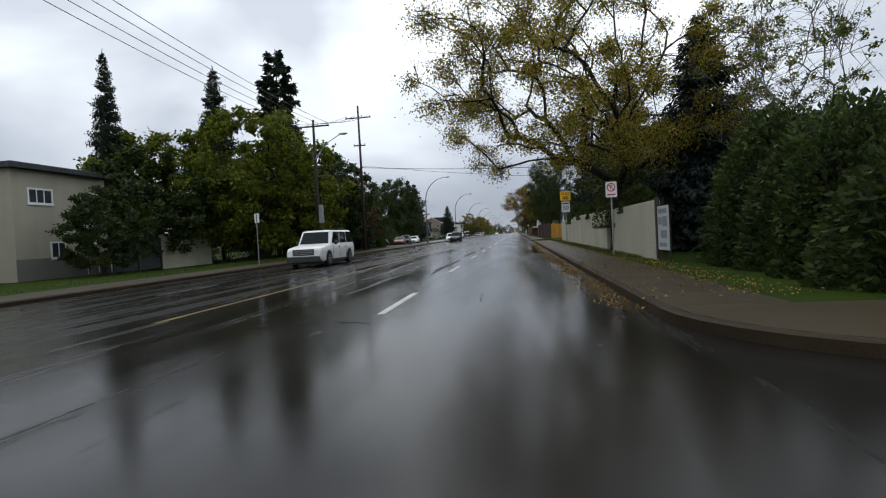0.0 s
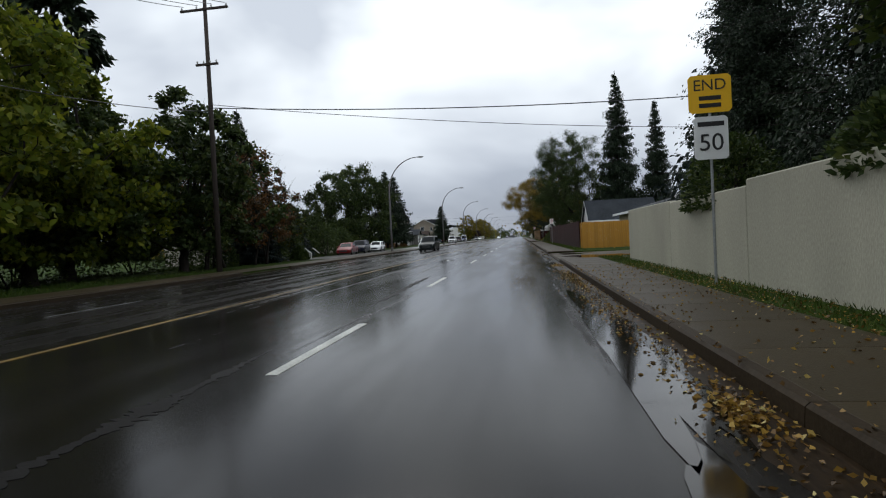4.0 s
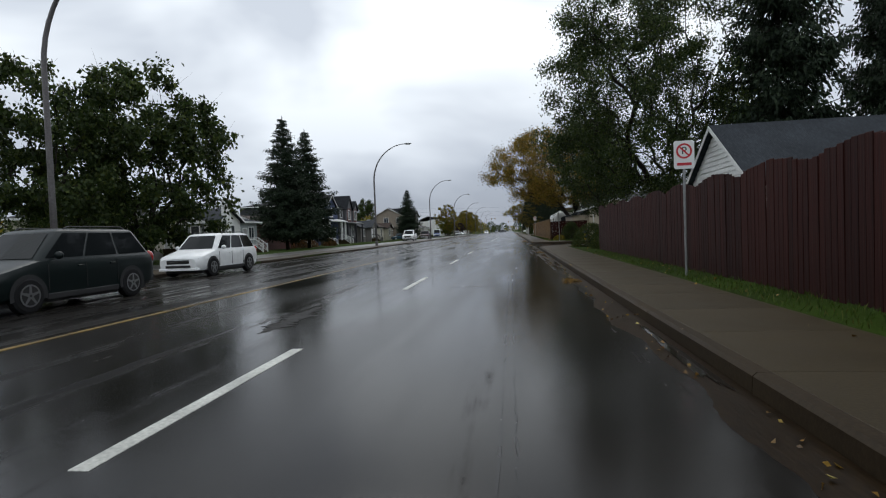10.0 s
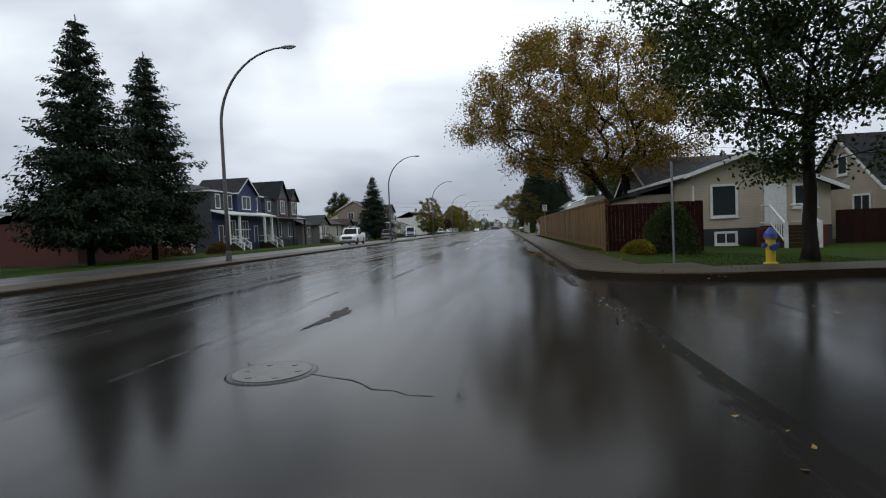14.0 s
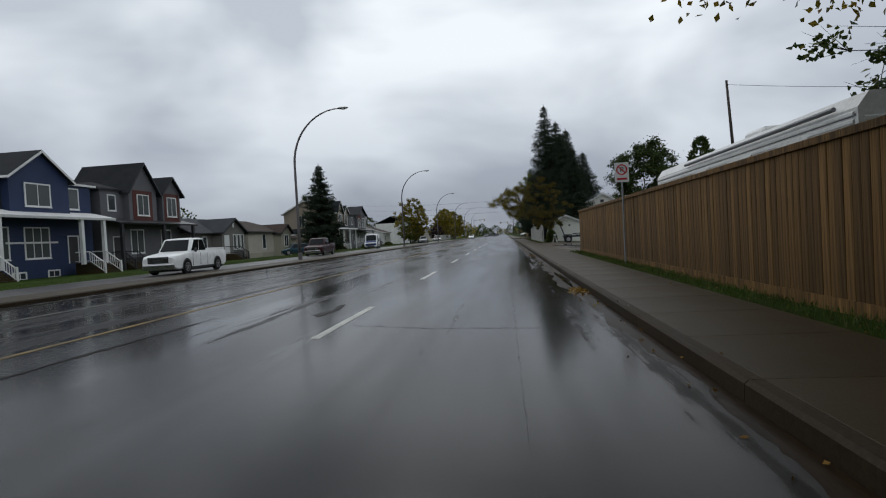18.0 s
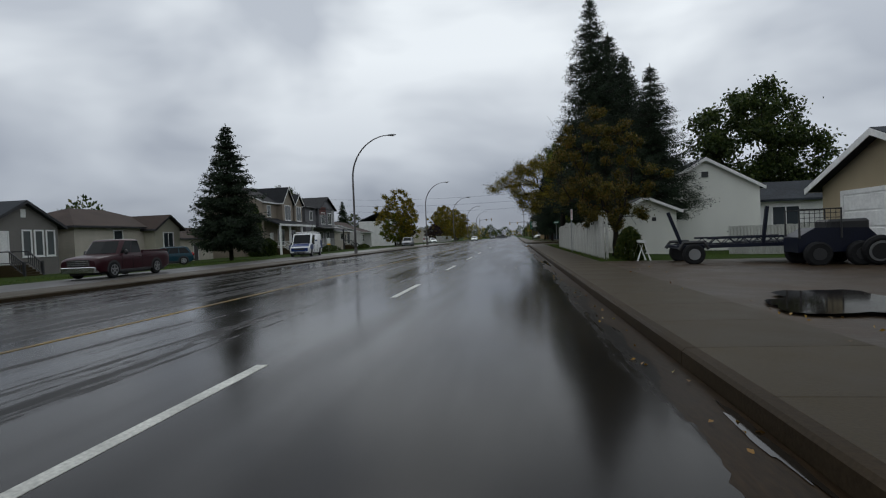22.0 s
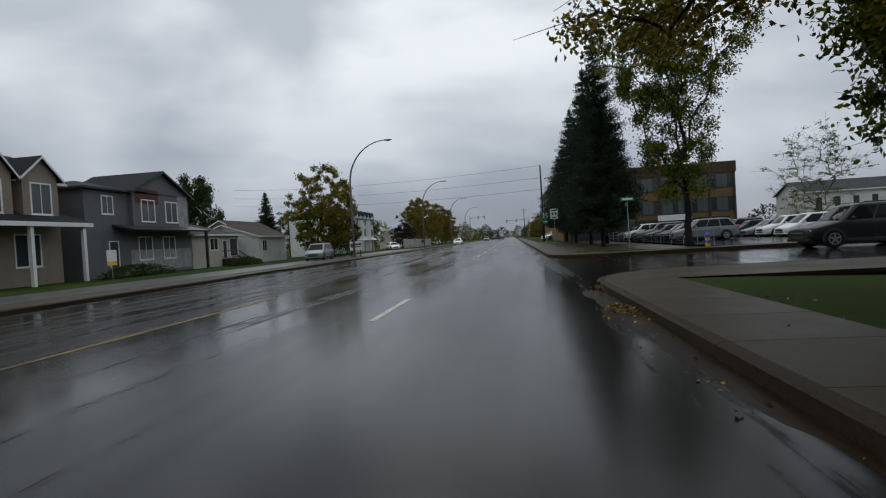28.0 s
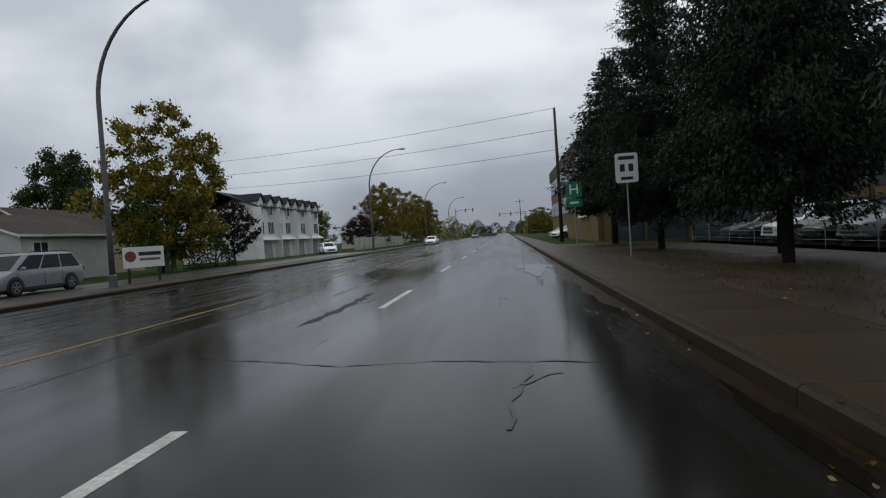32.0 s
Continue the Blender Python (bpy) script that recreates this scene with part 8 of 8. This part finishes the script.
# hipped bungalow behind the cedar fence
h = thing("hip_bungalow", "tan bungalow with a low grey hipped roof behind fences", "house", Matrix.Translation((9.4, 77.5, -0.25)))
walls(h, 0, 8, 0, 8, -0.2, 3.05, TAN)
hip_roof(h, 0, 8, 0, 8, 3.05, 4.2, ROOF["grey"])
part("downpipe", Geo().tube([(0.2, -0.4, 2.9), (0.1, -0.05, 2.5), (0.1, -0.05, 0)], 0.05, 6), WHITETRIM, h)
part("roof_vent", Geo().lump((4.0, 3.4, 4.1), (0.3, 0.3, 0.3), 5, 8), GALV, h)
h = thing("white_house", "white house wing with a dark grey gable roof", "house", Matrix.Translation((22.0, 88.0, -0.3)))
walls(h, 0, 14, 0, 9, -0.2, 3.4, WHITESIDE, ("u", 5.5))
gable_roof(h, 0, 14, 0, 9, 3.4, 5.5, "u", ROOF["grey"])
for u in (2.0, 5.0, 9.0):
    window(h, u, u + 1.2, 1.7, 2.9)
part("vent_pipe", Geo().tube([(4, 4, 5.2), (4, 4, 6.6)], 0.06, 6), GALV, h)
# white clapboard gable behind the scalloped fence
h = thing("clapboard_house", "white clapboard house with a steep dark roof", "house", frame_for(9.4, 113.8, -0.1, "right"))
walls(h, 0.0, 7.6, 0.03, 9, -0.2, 2.9, WHITESIDE, ("v", 5.55))
gable_roof(h, 0, 7.6, 0, 9, 2.9, 5.6, "v", ROOF["slate"], over=0.3)
for k in range(24):
    z = 0.2 + 0.22 * k
    q = 3.8 if z < 2.9 else 3.8 * (1 - (z - 2.9 + 0.1) / 2.7)
    if q > 0.1:
        part("clapboard", Geo().prism([(0.03, z), (-0.02, z), (0.01, z + 0.215), (0.03, z + 0.215)], "x", 3.8 - q, 3.8 + q), WHITETRIM, h)
window(h, 1.2, 2.2, 2.2, 2.8, v=-0.02, bars=0)
part("wall_lamp", Geo().lump((1.6, -0.08, 2.95), (0.08, 0.1, 0.1), 5, 8), BLACKPLASTIC, h)
part("chimney", Geo().box(2.2, 2.8, 3.5, 4.1, 4.3, 5.6), BRICKRED, h)
# beige bungalow on the corner
h = thing("beige_bungalow", "beige bungalow on the corner with white stair rails", "house", Matrix.Translation((9.1, 145.0, -0.12)))
part("wall", Geo().prism([(0, -0.2), (6.3, -0.2), (6.3, 2.72), (2.5, 4.38), (0, 3.55)], "y", 0, 11.6), BEIGE, h)
part("basement_band", Geo().box(-0.02, 6.32, -0.03, 0, -0.2, 0.85), CHAR, h)
pts = [(-0.5, 3.40), (2.5, 4.40), (6.85, 2.50)]
roof = part("roof", Geo().prism(pts + [(x, z + 0.15) for x, z in pts[::-1]], "y", -0.45, 12), ROOF["slate"], h)
part("bargeboard", Geo().prism([(x, z - 0.08) for x, z in pts] + [(x, z + 0.12) for x, z in pts[::-1]], "y", -0.475, -0.45), WHITETRIM, roof)
for u, z in ((-0.53, 3.38), (6.85, 2.48)):
    part("gutter", Geo().box(u, u + 0.03, -0.45, 12, z, z + 0.16), WHITETRIM, roof)
walls(h, -1.9, 0.0, 3.0, 11, -0.2, 2.8, BEIGE, name="side_wing")
part("side_roof", Geo().prism([(-2.3, 2.75), (0.0, 3.3), (0.0, 3.42), (-2.35, 2.87)], "y", 2.6, 11.3), ROOF["slate"], h)
window(h, 0.95, 2.0, 1.5, 2.9, bars=0)
window(h, 4.7, 5.6, 1.8, 2.75, bars=1)
window(h, 1.1, 1.95, 0.15, 0.6, bars=1)
st = steps(h, 3.1, 4.5, 0, 6, 0.15, top_depth=1.0)
door(h, 3.4, 4.2, 0.95, 2.8, 0.0, WHITETRIM)
part("red_skirting", Geo().box(2.5, 3.05, -1.0, -0.95, -0.1, 0.85).box(4.55, 5.6, -1.0, -0.95, -0.1, 0.85), BRICKRED, st)
part("downpipe", Geo().tube([(0.05, -0.06, 3.0), (0.05, -0.06, 0.3), (0.0, -0.4, 0.1)], 0.045, 6), WHITETRIM, h)
part("iron_railing", Geo().box(-1.9, -0.1, 2.2, 2.24, 0.9, 0.94).box(-1.9, -0.1, 2.2, 2.24, 0.1, 0.14), BLACKPLASTIC, h)
for k in range(9):
    part("railing_bar", Geo().box(-1.88 + 0.2 * k, -1.86 + 0.2 * k, 2.2, 2.24, 0.1, 0.94), BLACKPLASTIC, h)
h = thing("beige_house", "taller beige house with a dark steep gabled roof", "house", Matrix.Translation((18.5, 146.0, -0.2)))
walls(h, 0, 5.2, 0, 6.8, -0.2, 2.8, BEIGE, ("u", 5.6))
gable_roof(h, 0, 5.2, 0, 6.8, 2.8, 5.6, "u", ROOF["black"], over=0.35)
window(h, 0.6, 1.7, 0.9, 2.4, bars=0)
window(h, 3.3, 4.4, 1.0, 2.3, bars=1)
window(h, 3.0, 3.7, 3.6, 4.5, side=0, bars=0)
window(h, 1.2, 2.4, 1.0, 2.3, side=0, bars=1)
part("downpipe", Geo().tube([(0.1, -0.06, 2.7), (0.1, -0.06, 0.3), (-0.1, -0.5, 0.1)], 0.045, 6), WHITETRIM, h)
part("brown_gate", Geo().box(-2.4, -0.05, -0.2, -0.12, -0.1, 1.6), REDWOOD, h)
# camper behind the board fence
rv = thing("camper_trailer", "white ribbed camper trailer with grey stripes behind the board fence", "camper", pose(6.6, 162.6, -0.1))
STRIPE = plain("grey_stripe", (0.16, 0.17, 0.18), 0.5)
part("body", Geo().prism([(0, 0.7), (2.4, 0.7), (2.4, 3.25), (2.2, 3.58), (0.2, 3.58), (0, 3.3)], "y", 0, 12.6), WHITETRIM, rv)
for k in range(11):
    z = 1.75 + 0.14 * k
    part("rib", Geo().prism([(0, z), (-0.035, z + 0.015), (-0.035, z + 0.07), (0, z + 0.095)], "y", 0.1, 12.5), WHITETRIM, rv)
for k in range(9):
    z = 1.75 + 0.16 * k
    part("end_rib", Geo().prism([(0, z), (-0.03, z + 0.015), (-0.03, z + 0.08), (0, z + 0.105)], "x", 0.1, 2.3), WHITETRIM, rv)
for z in (2.02, 2.72, 3.14):
    part("stripe", Geo().box(-0.012, 0.0, 0.05, 12.55, z, z + 0.05), STRIPE, rv)
for y0, y1 in ((1.6, 2.7), (4.2, 5.5), (7.2, 8.2)):
    w = part("side_window", Geo().box(-0.05, -0.036, y0, y1, 2.3, 2.95), PANE, rv)
    part("window_frame", Geo().box(-0.056, -0.03, y0 - 0.06, y1 + 0.06, 2.95, 3.02).box(-0.056, -0.03, y0 - 0.06, y1 + 0.06, 2.23, 2.3).box(-0.056, -0.03, y0 - 0.06, y0, 2.3, 2.95).box(-0.056, -0.03, y1, y1 + 0.06, 2.3, 2.95), WHITETRIM, w)
part("end_window", Geo().box(0.6, 1.8, -0.05, -0.031, 2.2, 2.9), PANE, rv)
part("roof_unit", Geo().box(0.7, 1.7, 5.0, 6.2, 3.58, 3.9, 0.08), WHITETRIM, rv)
part("awning_tube", Geo().tube([(-0.06, 0.6, 3.38), (-0.06, 9.0, 3.38)], 0.05, 8), STRIPE, rv)
part("wheel", Geo().cyl((0.3, 5.2, 0.42), "x", 0.42, 0.3, 16), TYRE, rv)
part("wheel", Geo().cyl((2.1, 5.2, 0.42), "x", 0.42, 0.3, 16), TYRE, rv)
part("jack", Geo().box(0.4, 2.0, 1.0, 1.2, -0.05, 0.75).box(0.4, 2.0, 9.5, 9.7, -0.05, 0.75), BLACKPLASTIC, rv)
h = thing("stucco_house", "grey stucco house behind the board fence", "house", frame_for(9.5, 163.5, -0.2, "right"))
walls(h, 0, 11, 0, 9, -0.2, 3.2, GREYSTUCCO, ("v", 5.8))
gable_roof(h, 0, 11, 0, 9, 3.2, 5.8, "v", ROOF["grey"])
# garage on the dirt yard
h = thing("tan_garage", "tan stucco garage with a white panelled door", "garage", frame_for(11.6, 205.2, -0.12, "right"))
walls(h, 0, 6.7, 0, 8, -0.2, 2.7, TAN, ("v", 4.1))
gable_roof(h, 0, 6.7, 0, 8, 2.7, 4.1, "v", ROOF["slate"], over=0.4)
gd = part("garage_door", Geo().box(1.3, 5.7, -0.03, 0.03, 0.1, 2.3), WHITETRIM, h)
for k in range(4):
    part("door_panel", Geo().box(1.35, 5.65, -0.05, -0.031, 0.14 + 0.54 * k, 0.14 + 0.54 * k + 0.48, 0.01), WHITETRIM, gd)
part("door_trim", Geo().box(1.15, 1.3, -0.05, 0, 0, 2.45).box(5.7, 5.85, -0.05, 0, 0, 2.45).box(1.3, 5.7, -0.05, 0, 2.3, 2.45), WHITETRIM, h)
part("number_bar", Geo().box(3.6, 3.8, -0.06, -0.05, 1.5, 1.75), GREYINK, gd)
h = thing("white_house", "white stucco house with a pitched roof behind the yard", "house", Matrix.Translation((9.0, 219.0, -0.2)))
walls(h, 0, 6.4, 0, 10, -0.2, 3.9, WHITESTUCCO, ("v", 5.7))
gable_roof(h, 0, 6.4, 0, 10, 3.9, 5.7, "v", ROOF["slate"], over=0.25)
part("gable_vent", Geo().box(3.0, 3.4, -0.04, 0, 4.6, 4.95), DARKTRIM, h)
walls(h, 6.4, 16, 2, 10, -0.2, 3.0, WHITESIDE, name="side_wing")
part("side_roof", Geo().prism([(1.5, 2.95), (6.0, 4.4), (10.5, 2.95), (10.5, 3.1), (6.0, 4.55), (1.5, 3.1)], "x", 6.4, 16.4), ROOF["slate"], h)
window(h, 8.0, 9.6, 1.4, 2.6, v=2.0)
window(h, 11.5, 13.0, 1.4, 2.6, v=2.0)
h = thing("white_shed", "white garden shed beside the old white fence", "shed", Matrix.Translation((5.4, 212.0, -0.02)))
walls(h, 0, 3.0, 0, 5, -0.1, 2.25, WHITESTUCCO, ("v", 2.9))
gable_roof(h, 0, 3.0, 0, 5, 2.25, 2.9, "v", ROOF["grey"], over=0.25, thick=0.1)
part("gable_vent", Geo().box(1.8, 2.0, -0.03, 0, 1.7, 1.9), BLACKPLASTIC, h)
h = thing("white_shed", "white lean-to shed behind the old white fence", "shed", Matrix.Translation((5.6, 217.2, -0.02)))
walls(h, 0, 3.0, 0, 4.4, -0.1, 2.3, WHITESTUCCO)
part("roof", Geo().prism([(-0.3, 2.42), (3.3, 2.95), (3.3, 3.05), (-0.3, 2.52)], "y", -0.35, 4.7), WHITETRIM, h)
walls(h, 0, 3.0, 0, 4.4, 2.3, 2.42, WHITESTUCCO, name="upper_wall")
# office block by the car park
OCHRE = surface("ochre_brick", (0.19, 0.130, 0.058), 0.85, 20, 0.6, 0.3)
BROWNBAND = surface("brown_panel", (0.085, 0.060, 0.034), 0.7, 12, 0.6, 0.3)
of = thing("office_block", "three-storey ochre office block with dark window bands", "office building", Matrix.Translation((7.2, 309.0, -0.2)))
walls(of, 0, 23.5, 0, 40, -0.2, 9.6, OCHRE)
part("parapet", Geo().box(-0.12, 23.62, -0.12, 40.1, 8.4, 9.9), BROWNBAND, of)
for z0, z1 in ((6.3, 8.3), (3.1, 5.1)):
    for k in range(7):
        u = 0.5 + 3.28 * k
        w = part("window", Geo().box(u, u + 3.0, -0.06, 0.02, z0, z1), DARKTRIM, of)
        for q in range(4):
            part("pane", Geo().box(u + 0.08 + 0.72 * q, u + 0.74 + 0.72 * q, -0.075, -0.06, z0 + 0.1, z1 - 0.1), PALEPANE if (k * 4 + q) % 3 else PANE, w)
    for k in range(10):
        y = 0.6 + 3.9 * k
        w = part("window", Geo().box(-0.06, 0.02, y, y + 3.5, z0, z1), DARKTRIM, of)
        for q in range(3):
            part("pane", Geo().box(-0.075, -0.06, y + 0.08 + 1.15 * q, y + 1.1 + 1.15 * q, z0 + 0.1, z1 - 0.1), PALEPANE if (k + q) % 2 else PANE, w)
for k in range(8):
    part("pilaster", Geo().box(0.2 + 3.28 * k, 0.45 + 3.28 * k, -0.22, 0, 0, 8.4), BROWNBAND, of)
part("shopfront", Geo().box(1.0, 22.5, -0.05, 0.02, 0.1, 2.4), PANE, of)
part("sign_panel", Geo().box(13.0, 17.5, -0.3, -0.22, 2.2, 3.0), SIGNWHITE, of)
part("sign_panel", Geo().box(-0.3, -0.2, 4, 9, 2.3, 3.0), SIGNWHITE, of)
h = thing("white_hall", "long white hall with tall narrow windows behind the car park", "building", Matrix.Translation((46, 322, -0.3)))
walls(h, 0, 26, 0, 9, -0.2, 5.6, WHITESIDE, ("u", 7.4))
gable_roof(h, 0, 26, 0, 9, 5.6, 7.4, "u", ROOF["grey"])
for k in range(9):
    window(h, 1.6 + 2.7 * k, 2.5 + 2.7 * k, 0.9, 4.6, bars=0)
# chain-link fence round the car park
cf = thing("chain_fence", "low steel mesh fence along the car park", "fence", pose(11.6, 264.5, gz(11.6)))
for k in range(14):
    part("post", Geo().tube([(0, 2.8 * k, -0.1), (0, 2.8 * k, 1.1)], 0.022, 6), GALV, cf)
for z in (0.35, 0.7, 1.06):
    part("rail", Geo().tube([(0, 0, z), (0, 36.4, z)], 0.010, 5), GALV, cf)
# distance: far trees and roofs closing the view along the road
for k in range(26):
    rr = np.random.default_rng(500 + k)
    side = -1 if k % 2 else 1
    x, y = side * rr.uniform(22, 150), rr.uniform(470, 700)
    shrub("far_tree", "distant dark green tree along the road", 600 + k, DARKLEAF if k % 3 else TURNLEAF, (rr.uniform(5, 9), rr.uniform(5, 9), rr.uniform(7, 14)), 500, 1.3, pose(x, y, -0.4), "tree")
for k in range(22):
    rr = np.random.default_rng(800 + k)
    side = -1 if k % 3 else 1
    x, y = (-rr.uniform(60, 110), rr.uniform(20, 400)) if side < 0 else (rr.uniform(45, 80), rr.uniform(10, 330))
    shrub("far_tree", "dull green tree behind the houses", 900 + k, (DARKLEAF, GREENLEAF, TURNLEAF)[k % 3], (rr.uniform(4, 6), rr.uniform(4, 6), rr.uniform(7, 11)), 900, 0.8, pose(x, y, -0.4), "tree")
for k, (x, y, w) in enumerate(((-34, 400, 16), (-34, 425, 14), (26, 380, 18), (24, 420, 14), (-36, 480, 20), (24, 500, 18))):
    h = thing("far_house", "distant low house along the road", "house", frame_for(x, y, -0.4, "left" if x < 0 else "right"))
    walls(h, 0, w, 0, 9, -0.2, 4.0, (CREAM, WHITESIDE, TAN)[k % 3], ("u", 6.4))
    gable_roof(h, 0, w, 0, 9, 4.0, 6.4, "u", ROOF[("grey", "brown", "black")[k % 3]])
    window(h, 3, 5, 1.4, 3.0)

for k in range(16):
    rr = np.random.default_rng(1300 + k)
    shrub("far_tree", "hazy dark tree closing the far end of the road", 1400 + k, DARKLEAF if k % 4 else TURNLEAF, (rr.uniform(7, 11), 5, rr.uniform(8, 15)), 400, 1.8, pose(-90 + 11 * k, 930 + rr.uniform(-20, 60), -0.5), "tree")
for k in range(14):
    rr = np.random.default_rng(1500 + k)
    side = -1 if k % 2 else 1
    x = -24 - rr.uniform(0, 6) if side < 0 else 12 + rr.uniform(0, 5)
    shrub("far_tree", "distant roadside tree beyond the crossing", 1600 + k, (DARKLEAF, TURNLEAF, GREENLEAF)[k % 3], (rr.uniform(3, 5), rr.uniform(4, 6), rr.uniform(6, 10)), 500, 0.9, pose(x, 480 + 32 * k, -0.4), "tree")
rag = thing("road_litter", "crumpled white rag lying on the wet road", "litter", pose(-4.0, 63.9, 0.004, 0, 0, 30) @ Matrix.Diagonal((0.6, 0.6, 0.45, 1)))
rg = np.random.default_rng(4)
gx = [(0.62 * (i / 6 - 0.5) + rg.normal(0, 0.02), 0.34 * (j / 4 - 0.5) + rg.normal(0, 0.03), 0.004 + 0.06 * abs(rg.normal()) * (0 < i < 6)) for j in range(5) for i in range(7)]
part("cloth", Geo().add(gx, [(j * 7 + i, j * 7 + i + 1, j * 7 + i + 8, j * 7 + i + 7) for j in range(4) for i in range(6)]), WHITETRIM, rag)
